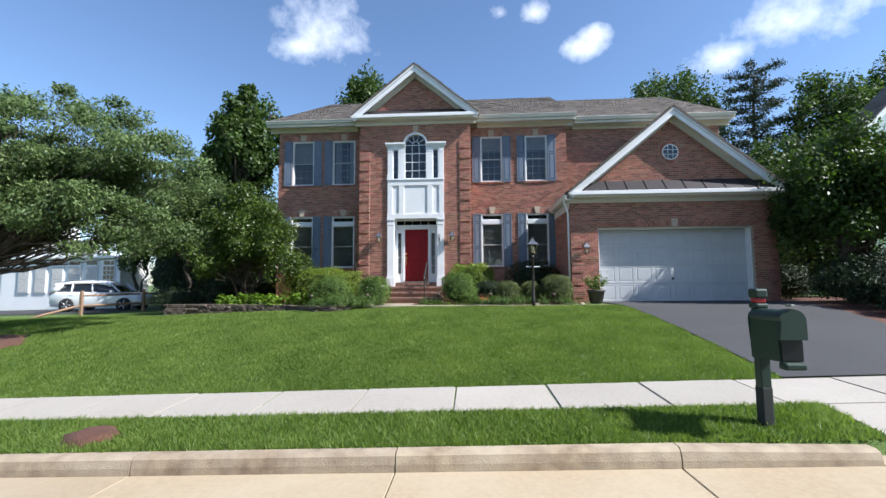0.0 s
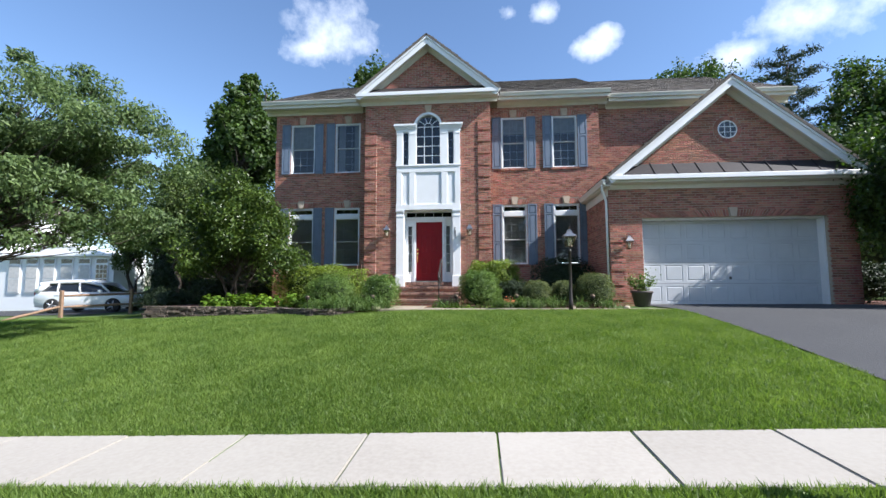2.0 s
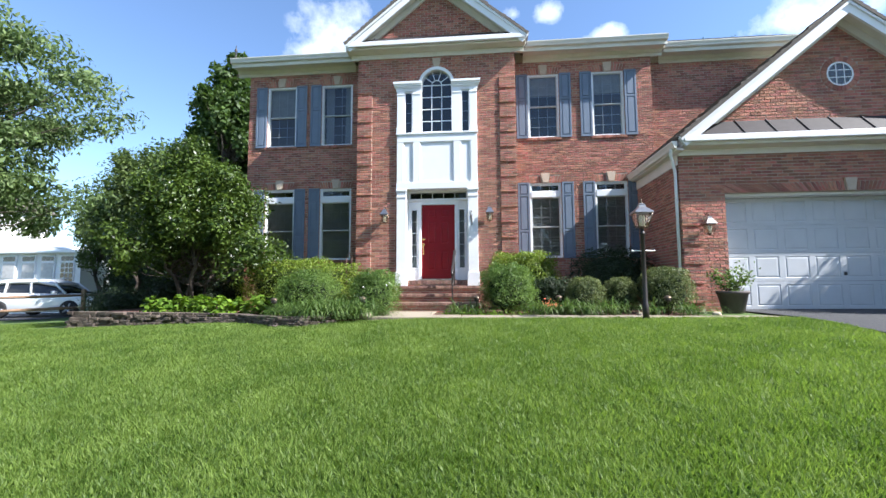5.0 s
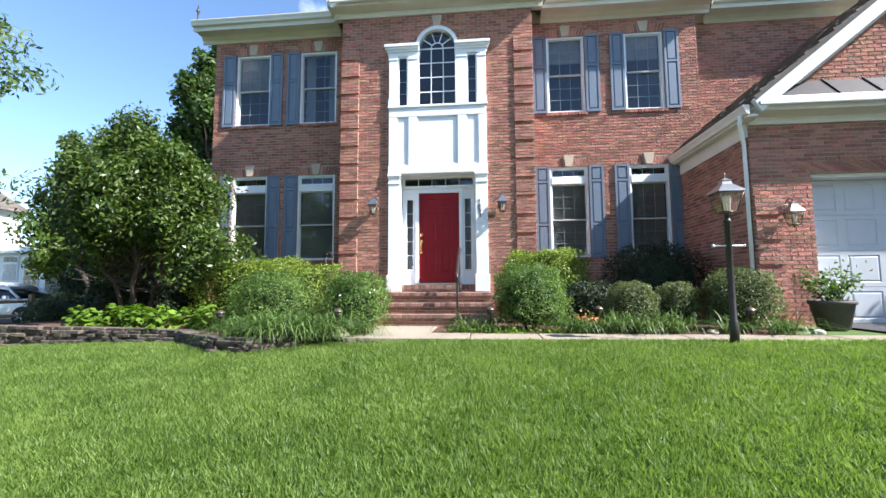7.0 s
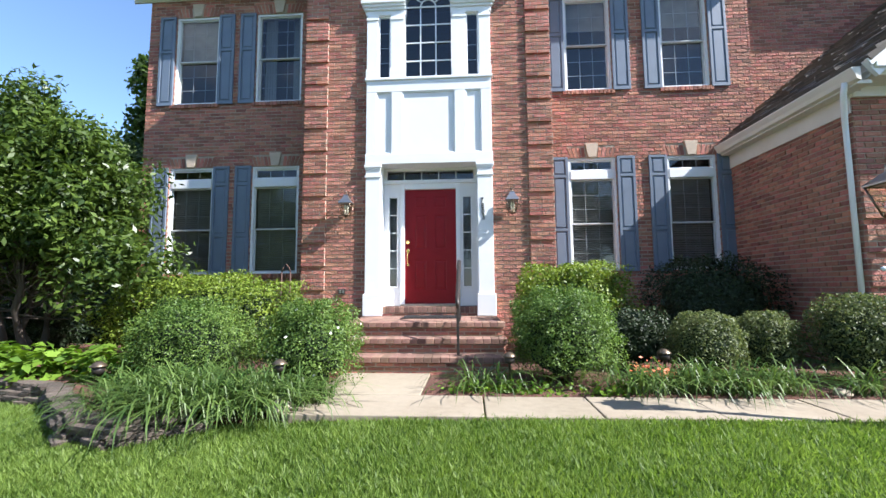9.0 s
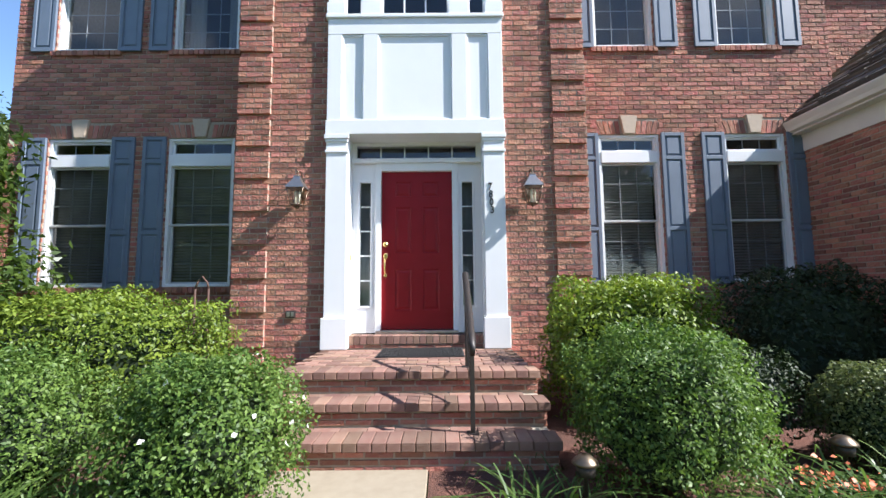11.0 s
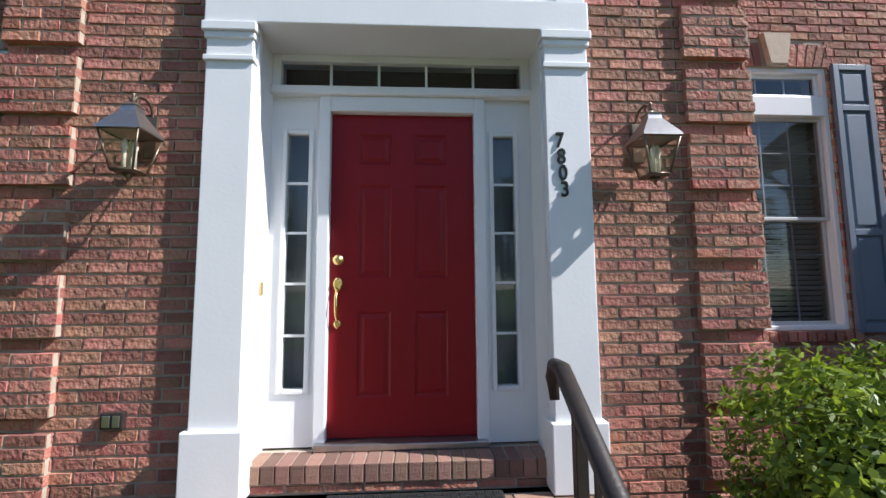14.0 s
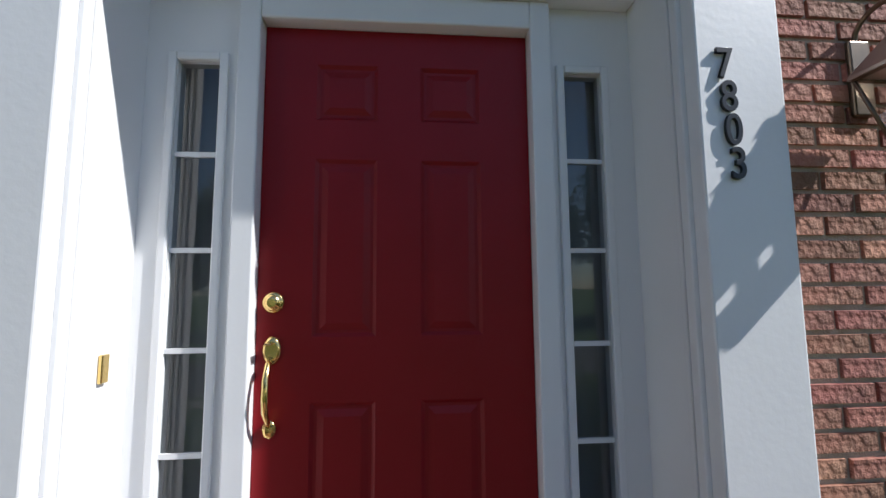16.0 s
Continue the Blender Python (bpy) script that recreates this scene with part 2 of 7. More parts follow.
# ---- mesh helpers ----
def box_into(bm, x0, x1, y0, y1, z0, z1, bevel=0.0):
    made = bmesh.ops.create_cube(bm, size=1.0)["verts"]
    for v in made:
        v.co = Vector(((x0 + x1) / 2 + v.co.x * (x1 - x0), (y0 + y1) / 2 + v.co.y * (y1 - y0), (z0 + z1) / 2 + v.co.z * (z1 - z0)))
    if bevel:
        edges = {e for v in made for e in v.link_edges}
        bmesh.ops.bevel(bm, geom=list(edges), offset=bevel, segments=2, profile=0.5, affect="EDGES")
    return made


def prism_into(bm, outline, y0, y1):
    """A solid whose outline lies in x and z, from y0 to y1."""
    a = [bm.verts.new((x, y0, z)) for x, z in outline]
    b = [bm.verts.new((x, y1, z)) for x, z in outline]
    n = len(outline)
    bm.faces.new(a)
    bm.faces.new(b[::-1])
    for i in range(n):
        bm.faces.new((a[i], b[i], b[(i + 1) % n], a[(i + 1) % n]))
    return a + b


def tube_into(bm, points, radii, sides=10, caps=True):
    """A round bar along points, with a radius at each."""
    rings = []
    pts = [Vector(p) for p in points]
    if not hasattr(radii, "__len__"):
        radii = [radii] * len(pts)
    up = Vector((0.31, 0.17, 0.93))
    for i, p in enumerate(pts):
        d = (pts[min(i + 1, len(pts) - 1)] - pts[max(i - 1, 0)]).normalized()
        u = d.cross(up if abs(d.dot(up)) < 0.95 else Vector((1, 0, 0))).normalized()
        w = d.cross(u)
        rings.append([bm.verts.new(p + radii[i] * (math.cos(a) * u + math.sin(a) * w)) for a in [k * math.tau / sides for k in range(sides)]])
    for r, s in zip(rings, rings[1:]):
        for k in range(sides):
            bm.faces.new((r[k], r[(k + 1) % sides], s[(k + 1) % sides], s[k])).smooth = True
    if caps:
        bm.faces.new(rings[0][::-1])
        bm.faces.new(rings[-1])


def lathe_into(bm, profile, centre=(0, 0, 0), sides=20):
    """A turned solid: profile of (radius, height) from bottom to top."""
    c = Vector(centre)
    rings = [[bm.verts.new(c + Vector((r * math.cos(k * math.tau / sides), r * math.sin(k * math.tau / sides), z))) for k in range(sides)] for r, z in profile]
    for r, s in zip(rings, rings[1:]):
        for k in range(sides):
            bm.faces.new((r[k], r[(k + 1) % sides], s[(k + 1) % sides], s[k])).smooth = True
    bm.faces.new(rings[0][::-1])
    bm.faces.new(rings[-1])


def mesh_of(name, bm, mat):
    bmesh.ops.recalc_face_normals(bm, faces=bm.faces)
    me = bpy.data.meshes.new(name)
    bm.to_mesh(me)
    bm.free()
    me.materials.append(mat)
    return me


def part(name, bm, mat, parent=None, label=""):
    ob = new(name, mesh_of(name, bm, mat))
    ob.parent = parent
    if label:
        ob["label"] = label
    return ob


def thing(name, at=(0, 0, 0), label="", category="", group="", kind="", turn=0.0):
    ob = new(name)
    ob.matrix_basis = pose(*at, 0, 0, turn)
    return tagged(ob, label, category, group, kind)


def boxes(name, list_of_boxes, mat, parent=None, label="", bevel=0.0):
    bm = bmesh.new()
    for b in list_of_boxes:
        box_into(bm, *b, bevel=bevel)
    return part(name, bm, mat, parent, label)


def quads_mesh(name, verts, faces, mat, smooth=False):
    me = bpy.data.meshes.new(name)
    me.from_pydata([tuple(v) for v in verts], [], faces)
    me.materials.append(mat)
    if smooth:
        me.polygons.foreach_set("use_smooth", [True] * len(me.polygons))
    me.update()
    return me


# ---- ground ----
def rise(x):
    return 1.05 * np.tanh(np.asarray(x, float) / 30.0)


def bank(x):
    return np.interp(x, [-90, -30, -18, -8, -2, 4, 12, 60], [-0.6, 0.1, 0.35, 0.74, 1.0, 1.035, 1.06, 1.8])


KERB, WALK_FRONT, WALK_BACK, LAWN_TOP = 4.38, 5.2, 6.3, 12.5


def ground_height(x, y):
    """Height of the land at x, y (arrays or numbers)."""
    x, y = np.asarray(x, float), np.asarray(y, float)
    e = rise(x)
    road = -0.10 * np.clip(y / 4.2, 0, 1) - 0.10 * np.clip(-y / 4.2, 0, 1) + e
    verge = 0.07 + 0.10 * np.clip((y - KERB) / (WALK_FRONT - KERB), 0, 1) + e
    paved = 0.17 + 0.03 * np.clip((y - WALK_FRONT) / (WALK_BACK - WALK_FRONT), 0, 1) + e
    u = np.clip((y - WALK_BACK) / (LAWN_TOP - WALK_BACK), 0, 1)
    lawn = (0.20 + e) * (1 - (1 - (1 - u) ** 1.35)) + bank(x) * (1 - (1 - u) ** 1.35)
    far = np.clip((-y - KERB) / 12.0, 0, 1) * 0.3
    z = np.where(y < KERB, road - 0.02 + far, np.where(y < WALK_FRONT, verge, np.where(y < WALK_BACK, paved, lawn)))
    return z


def gz(x, y):
    return float(ground_height(x, y))


def sheet(name, xs, ys, mat, lift=0.0, parent=None):
    """A sheet that follows the land over a grid of xs and ys."""
    X, Y = np.meshgrid(xs, ys)
    Z = ground_height(X, Y) + lift
    verts = np.stack([X, Y, Z], -1).reshape(-1, 3)
    w = len(xs)
    faces = [(j * w + i, j * w + i + 1, (j + 1) * w + i + 1, (j + 1) * w + i) for j in range(len(ys) - 1) for i in range(w - 1)]
    ob = new(name, quads_mesh(name, verts, faces, mat, smooth=True))
    ob.parent = parent
    return ob


far_steps = [40, 60, 100, 200, 500, 1500, 4000]
gx = np.array([-f for f in far_steps[::-1]] + list(np.arange(-30, 30.1, 1.0)) + far_steps)
gy = np.array([-f for f in far_steps[::-1]] + [-30, -20, -10, -6, -4.2, -2, 0, 2, 4.375, 4.385, 4.8, 5.195, 5.205, 6.295, 6.305] + list(np.arange(6.7, 13, 0.4)) + [14, 16, 20, 25, 30] + far_steps)
tagged(sheet("ground", gx, gy, M_SOIL), "rising ground under the lawns and gardens", "ground", kind="structure")
tagged(sheet("road", np.arange(-60, 60.1, 2.0), np.array([-4.6, -3, -1.5, 0, 1.2, 2.4, 3.65]), M_ROAD, 0.026), "grey asphalt road sloping along the kerb", "road", kind="structure")


def slab(name, x0, x1, y0, y1, thick, lift, mat, parent, bevel=0.012, tilt_front=0.0):
    """One cast slab that follows the slope."""
    bm = bmesh.new()
    for v in box_into(bm, x0, x1, y0, y1, 0, 1):
        top = v.co.z > 0.5
        z = gz(v.co.x, min(max(v.co.y, y0 + 0.006), y1 - 0.006))
        v.co.z = z + lift if top else z - thick
    bmesh.ops.bevel(bm, geom=[e for e in bm.edges if all(v.co.z > gz(v.co.x, v.co.y) - thick * 0.5 for v in e.verts)], offset=bevel, segments=2, affect="EDGES")
    return part(name, bm, mat, parent)


pavement = thing("pavement", label="pale concrete pavement slabs with cut joints", category="pavement", kind="structure")
for i in range(-17, 18):
    x = -0.23 + 1.285 * i
    slab("slab", x + 0.005, x + 1.28, WALK_FRONT, WALK_BACK, 0.1, 0.012 + 0.003 * ((i * 7) % 3), M_CONCRETE, pavement)
kerb = thing("kerb", label="stained concrete kerb with open joints", category="kerb", kind="structure")
gutter = thing("gutter", label="sandy concrete gutter pan beside the kerb", category="gutter", kind="structure")


def kerb_piece(x0, x1, low0=0.0, low1=0.0):
    bm = bmesh.new()
    prof = [(4.205, -0.18), (4.215, -0.02), (4.235, 0.055), (4.275, 0.085), (4.38, 0.085), (4.39, -0.18)]
    n = 8
    rings = []
    for k in range(n + 1):
        x = x0 + (x1 - x0) * k / n
        low = low0 + (low1 - low0) * k / n
        rings.append([bm.verts.new((x, y, float(rise(x)) + (z if z < -0.15 else -0.10 + (z + 0.10) * (1 - low)))) for y, z in prof])
    for a, b in zip(rings, rings[1:]):
        for j in range(len(prof) - 1):
            bm.faces.new((a[j], a[j + 1], b[j + 1], b[j]))
    bm.faces.new(rings[0])
    bm.faces.new(rings[-1][::-1])
    part("kerb_stone", bm, M_KERB, kerb)


for i in range(-9, 1):
    x = -0.75 + 2.69 * i
    kerb_piece(x + 0.006, x + 2.684)
kerb_piece(1.946, 3.7, 0.0, 0.25)
kerb_piece(3.71, 8.4, 0.8, 0.8)
for i in range(0, 4):
    kerb_piece(8.41 + 2.69 * i, 11.09 + 2.69 * i)
for i in range(-9, 8):
    x = -0.75 + 2.69 * i
    bm = bmesh.new()
    for v in box_into(bm, x + 0.005, x + 2.685, 3.6, 4.215, 0, 1):
        v.co.z = (-0.05 if v.co.z < 0.5 else 0.03) + gz(v.co.x, min(v.co.y, 4.19))
    bmesh.ops.bevel(bm, geom=[e for e in bm.edges if abs(e.verts[0].co.z - e.verts[1].co.z) < 0.2 and e.verts[0].co.z > gz(e.verts[0].co.x, 4.0)], offset=0.006, segments=1, affect="EDGES")
    part("gutter_slab", bm, M_GUTTER, gutter)
DRIVE_L, DRIVE_R = 4.3, 9.9
drive = sheet("driveway", np.linspace(DRIVE_L, DRIVE_R, 12), np.concatenate([[6.31], np.arange(6.8, 12.6, 0.4), [13.4, 14.5, 14.85]]), M_ASPHALT, 0.03)
for v in drive.data.vertices:
    right = float(np.interp(v.co.y, [6.3, 9.0, 14.3], [7.7, 8.3, 10.1]))
    v.co.x = DRIVE_L + (v.co.x - DRIVE_L) * (right - DRIVE_L) / (DRIVE_R - DRIVE_L)
    v.co.z = gz(v.co.x, v.co.y) + 0.03
tagged(drive, "dark smooth asphalt driveway up to the garage", "driveway", kind="structure")
apron = thing("driveway_apron", label="pale concrete apron between kerb and pavement", category="driveway", kind="structure")
slab("slab", 3.95, 6.9, 4.39, 5.19, 0.1, 0.014, M_CONCRETE, apron)
slab("slab", 6.91, 8.4, 4.39, 5.19, 0.1, 0.014, M_CONCRETE, apron)
path = thing("garden_path", label="worn tan concrete path along the flower beds", category="path", kind="structure")
PATH_Z = 1.05
for i in range(6):
    x = -1.3 + 0.93 * i
    boxes("slab", [(x + 0.005, x + 0.925, 12.52, 13.16, 0.85, PATH_Z - 0.012 + 0.004 * (i % 2))], M_PATH, path, bevel=0.008)
for k in range(2):
    boxes("slab", [(-2.95, -1.31 if k == 0 else -1.9, 12.5 + 0.67 * k, 13.16 + 1.04 * k, 0.85, PATH_Z - 0.006)], M_PATH, path, bevel=0.008)


# ---- house shell ----
BAY_Y, WING_Y, BACK_Y, GAR_Y, UPPER_Y = 16.28, 17.0, 27.0, 14.5, 17.35
X_L, BAY_L, BAY_R, X_C, GAR_L, X_R = -7.98, -4.34, 0.03, 3.89, 3.38, 10.05
BASE, EAVE = 0.8, 8.06
COURSE, LONG, JOINT, PROUD = 0.0687, 0.2, 0.0118, 0.0105


def wall_mesh(name, u0, u1, z0, z1, holes, thick, mat, place, parent=None):
    """A wall in its own plane (u along, z up, front at 0, back at thick), with holes cut through it."""
    us = sorted({u0, u1, *[min(max(h[k], u0), u1) for h in holes for k in (0, 1)]})
    zs = sorted({z0, z1, *[min(max(h[k], z0), z1) for h in holes for k in (2, 3)]})

    def solid(i, j):
        if not (0 <= i < len(us) - 1 and 0 <= j < len(zs) - 1):
            return False
        u, z = (us[i] + us[i + 1]) / 2, (zs[j] + zs[j + 1]) / 2
        return not any(h[0] < u < h[1] and h[2] < z < h[3] for h in holes)

    bm = bmesh.new()
    quad = lambda *p: bm.faces.new([bm.verts.new(q) for q in p])
    for i in range(len(us) - 1):
        for j in range(len(zs) - 1):
            if not solid(i, j):
                continue
            a, b, c, d = us[i], us[i + 1], zs[j], zs[j + 1]
            quad((a, 0, c), (b, 0, c), (b, 0, d), (a, 0, d))
            quad((a, thick, c), (a, thick, d), (b, thick, d), (b, thick, c))
            if not solid(i - 1, j):
                quad((a, 0, c), (a, 0, d), (a, thick, d), (a, thick, c))
            if not solid(i + 1, j):
                quad((b, 0, c), (b, thick, c), (b, thick, d), (b, 0, d))
            if not solid(i, j - 1):
                quad((a, 0, c), (a, thick, c), (b, thick, c), (b, 0, c))
            if not solid(i, j + 1):
                quad((a, 0, d), (b, 0, d), (b, thick, d), (a, thick, d))
    bmesh.ops.remove_doubles(bm, verts=bm.verts, dist=1e-5)
    ob = part(name, bm, mat, parent)
    ob.matrix_basis = place
    return ob


rough = random.Random(11)
BRICK_FACES = [(0, 1, 5, 4), (1, 2, 6, 5), (2, 3, 7, 6), (3, 0, 4, 7), (4, 5, 6, 7)]


def brick_shape(u0, u1, z0, z1, out, depth=0.02):
    """Eight corners and five faces of a brick that stands out of the wall, its front edges a little worn."""
    c = 0.0025
    j = [rough.uniform(-0.0028, 0.0028) for k in range(12)]
    return [(u0, depth, z0), (u1, depth, z0), (u1, depth, z1), (u0, depth, z1), (u0 + c + j[4], -out + j[0], z0 + c + j[5] * 0.6), (u1 - c + j[6], -out + j[1], z0 + c + j[7] * 0.6),
            (u1 - c + j[8], -out + j[2], z1 - c + j[9] * 0.6), (u0 + c + j[10], -out + j[3], z1 - c + j[11] * 0.6)]


def lay_bricks(u0, u1, z0, z1, inside, rng, proud=PROUD, course=COURSE):
    """Running bond over a field: rows of (u0, u1, z0, z1, proud). inside(u, z) tells where there is wall."""
    rows = []
    for j in range(int(math.ceil((z1 - z0) / course))):
        za, zb = z0 + j * course, min(z0 + j * course + course - JOINT, z1)
        if zb - za < 0.02:
            continue
        u = u0 - (LONG + JOINT) * (0.5 if j % 2 else 0.0)
        while u < u1:
            a, b = max(u, u0), min(u + LONG, u1)
            u += LONG + JOINT
            if b - a < 0.025:
                continue
            zm = (za + zb) / 2
            # trim at openings
            n = 16
            ok = [inside(a + (b - a) * (k + 0.5) / n, zm) for k in range(n)]
            k = 0
            while k < n:
                if ok[k]:
                    s = k
                    while k < n and ok[k]:
                        k += 1
                    p, q = a + (b - a) * s / n, a + (b - a) * k / n
                    if q - p > 0.025:
                        rows.append((p, q, za, zb, proud + rng.uniform(-0.003, 0.003)))
                else:
                    k += 1
    return rows


def joined_bricks(name, rows, place, mat, parent, label="bricks in running bond with pale joints"):
    verts, faces = [], []
    for u0, u1, z0, z1, out in rows:
        n = len(verts)
        verts += brick_shape(u0, u1, z0, z1, out)
        faces += [tuple(n + k for k in f) for f in BRICK_FACES]
    ob = new(name, quads_mesh(name, verts, faces, mat))
    ob.parent, ob.matrix_basis = parent, parent.matrix_basis.inverted() @ place
    ob["label"], ob["kind"] = label, "stuff"
    return ob


def outside(holes):
    return lambda u, z: not any(h[0] < u < h[1] and h[2] < z < h[3] for h in holes)


FRONT = lambda y: Matrix.Translation((0, y, 0))
LEFT_OF = lambda x: Matrix.Translation((x, 0, 0)) @ Matrix.Rotation(radians(-90), 4, "Z")   # faces -x: u runs along -y
RIGHT_OF = lambda x: Matrix.Translation((x, 0, 0)) @ Matrix.Rotation(radians(90), 4, "Z")   # faces +x: u runs along +y

# openings: x0, x1, z0, z1
UP_Z, LOW_Z = (5.80, 7.67), (2.36, 4.48)
LEFT_X, RIGHT_X = [(-7.40, -6.48), (-5.69, -4.74)], [(0.45, 1.33), (2.25, 3.13)]
left_holes = [(a, b, *z) for a, b in LEFT_X for z in (UP_Z, LOW_Z)]
right_holes = [(a, b, *z) for a, b in RIGHT_X for z in (UP_Z, LOW_Z)]
BX0, BX1, BXM = -3.215, -1.01, -2.115
ARCH_Z, ARCH_R = 7.16, 0.42
bay_holes = [(BX0 + 0.05, BX1 - 0.05, 1.4, 7.15), (BXM - ARCH_R, BXM + ARCH_R, 7.0, ARCH_Z + ARCH_R)]
GD = (4.30, 9.28, 1.0, 3.55)
rng = random.Random(4)
wall_left = wall_mesh("wall_left_wing", X_L, BAY_L, BASE, EAVE + 0.3, left_holes, 0.24, M_MORTAR, FRONT(WING_Y))
wall_right = wall_mesh("wall_right_wing", BAY_R, X_C, BASE, EAVE + 0.3, right_holes, 0.24, M_MORTAR, FRONT(WING_Y))
wall_bay = wall_mesh("wall_entrance_bay", BAY_L, BAY_R, BASE, EAVE + 0.3, bay_holes, 0.24, M_MORTAR, FRONT(BAY_Y))
wall_upper = wall_mesh("wall_over_garage", X_C - 0.24, X_R, 3.0, EAVE + 0.2, [], 0.24, M_MORTAR, FRONT(UPPER_Y))
wall_garage = wall_mesh("wall_garage", GAR_L, X_R, BASE, 4.7, [GD], 0.24, M_MORTAR, FRONT(GAR_Y))
wall_gside = wall_mesh("wall_garage_side", -UPPER_Y, -GAR_Y - 0.24, BASE, 4.6, [], 0.24, M_MORTAR, LEFT_OF(GAR_L))
wall_gright = wall_mesh("wall_garage_far_side", GAR_Y, BACK_Y, BASE, 4.6, [], 0.24, M_MORTAR, RIGHT_OF(X_R))
wall_west = wall_mesh("wall_west", -BACK_Y, -WING_Y - 0.24, BASE, EAVE + 0.2, [], 0.24, M_MORTAR, LEFT_OF(X_L))
wall_bl = wall_mesh("wall_bay_west", -WING_Y - 0.1, -BAY_Y - 0.24, BASE, EAVE + 0.2, [], 0.24, M_MORTAR, LEFT_OF(BAY_L))
wall_br = wall_mesh("wall_bay_east", BAY_Y + 0.24, WING_Y + 0.1, BASE, EAVE + 0.2, [], 0.24, M_MORTAR, RIGHT_OF(BAY_R))
wall_step = wall_mesh("wall_step_east", WING_Y + 0.24, UPPER_Y + 0.1, BASE, EAVE + 0.2, [], 0.24, M_MORTAR, RIGHT_OF(X_C))
# plain back wall in the near-black that stands for unlit rooms
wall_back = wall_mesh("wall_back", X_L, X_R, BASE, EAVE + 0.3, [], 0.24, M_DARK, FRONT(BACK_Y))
wall_east = wall_mesh("wall_east", UPPER_Y + 0.24, BACK_Y, 4.6, EAVE + 0.2, [], 0.24, M_MORTAR, RIGHT_OF(X_R))
for w in (wall_left, wall_right, wall_bay, wall_upper, wall_garage, wall_gside, wall_gright, wall_west, wall_bl, wall_br, wall_step, wall_back, wall_east):
    tagged(w, "red brick house wall with pale mortar joints", "wall", kind="structure")
tagged(boxes("floor", [(X_L + 0.3, X_R - 0.3, 17.2, BACK_Y - 0.05, 1.55, 1.78), (-4.0, -0.3, 16.75, 17.2, 1.55, 1.78)], M_DARK), "floor inside the house, coloured dark as an unlit room", "floor", kind="structure")
tagged(boxes("ceiling", [(X_L + 0.3, X_R - 0.3, 17.7, BACK_Y - 0.05, 4.75, 5.0), (X_L + 0.3, X_R - 0.3, 17.7, BACK_Y - 0.05, 8.0, 8.2)], M_DARK), "ceiling inside the house, coloured dark as an unlit room", "ceiling", kind="structure")

in_arch = lambda u, z: outside(bay_holes[:1])(u, z) and not (abs(u - BXM) < ARCH_R and z < ARCH_Z or (u - BXM) ** 2 + (z - ARCH_Z) ** 2 < (ARCH_R + 0.03) ** 2)
joined_bricks("bricks", lay_bricks(X_L, BAY_L, BASE, EAVE, outside([(a, b, c - 0.08, d + 0.2) for a, b, c, d in left_holes]), rng), FRONT(WING_Y), M_BRICK, wall_left)
joined_bricks("bricks", lay_bricks(BAY_R, X_C, BASE, EAVE, outside([(a, b, c - 0.08, d + 0.2) for a, b, c, d in right_holes]), rng), FRONT(WING_Y), M_BRICK, wall_right)
bay_rows = lay_bricks(BAY_L, BAY_R, BASE, EAVE, in_arch, rng)
near_rows = [r for r in bay_rows if 2.15 < r[2] < 4.3 and (r[0] < BX0 - 0.02 and r[1] > BAY_L + 0.42 or r[1] > BX1 + 0.02 and r[0] < BAY_R - 0.42)][:300]
near_set = set(near_rows)
joined_bricks("bricks", [r for r in bay_rows if r not in near_set], FRONT(BAY_Y), M_BRICK, wall_bay)
joined_bricks("bricks", lay_bricks(X_C, X_R, 4.4, EAVE, lambda u, z: True, rng), FRONT(UPPER_Y), M_BRICK, wall_upper)
joined_bricks("bricks", lay_bricks(GAR_L, X_R, BASE, 4.45, outside([(GD[0], GD[1], 0, GD[3] + 0.2)]), rng), FRONT(GAR_Y), M_BRICK, wall_garage)
joined_bricks("bricks", lay_bricks(-WING_Y + 0.007, -GAR_Y, BASE, 4.45, lambda u, z: True, rng), LEFT_OF(GAR_L), M_BRICK, wall_gside)
joined_bricks("bricks", lay_bricks(-WING_Y + 0.007, -BAY_Y, BASE, EAVE, lambda u, z: True, rng), LEFT_OF(BAY_L), M_BRICK, wall_bl)
joined_bricks("bricks", lay_bricks(BAY_Y, WING_Y - 0.007, BASE, EAVE, lambda u, z: True, rng), RIGHT_OF(BAY_R), M_BRICK, wall_br)
joined_bricks("bricks", lay_bricks(-19.5, -WING_Y, BASE, EAVE, lambda u, z: True, rng), LEFT_OF(X_L), M_BRICK, wall_west)

# quoins: proud blocks of five courses with a recessed course between
QUOIN = 6 * COURSE


def quoin_rows(u0, u1, z0, z1, rng):
    rows = []
    z = z0
    while z + 5 * COURSE < z1:
        rows += lay_bricks(u0, u1, z, z + 5 * COURSE - JOINT, lambda u, v: True, rng, proud=0.048)
        z += QUOIN
    return rows


def quoin_backs(bm, u0, u1, z0, z1):
    z = z0
    while z + 5 * COURSE < z1:
        box_into(bm, u0 + 0.004, u1 - 0.004, -0.040, 0.0, z + 0.003, z + 5 * COURSE - JOINT - 0.003)
        z += QUOIN


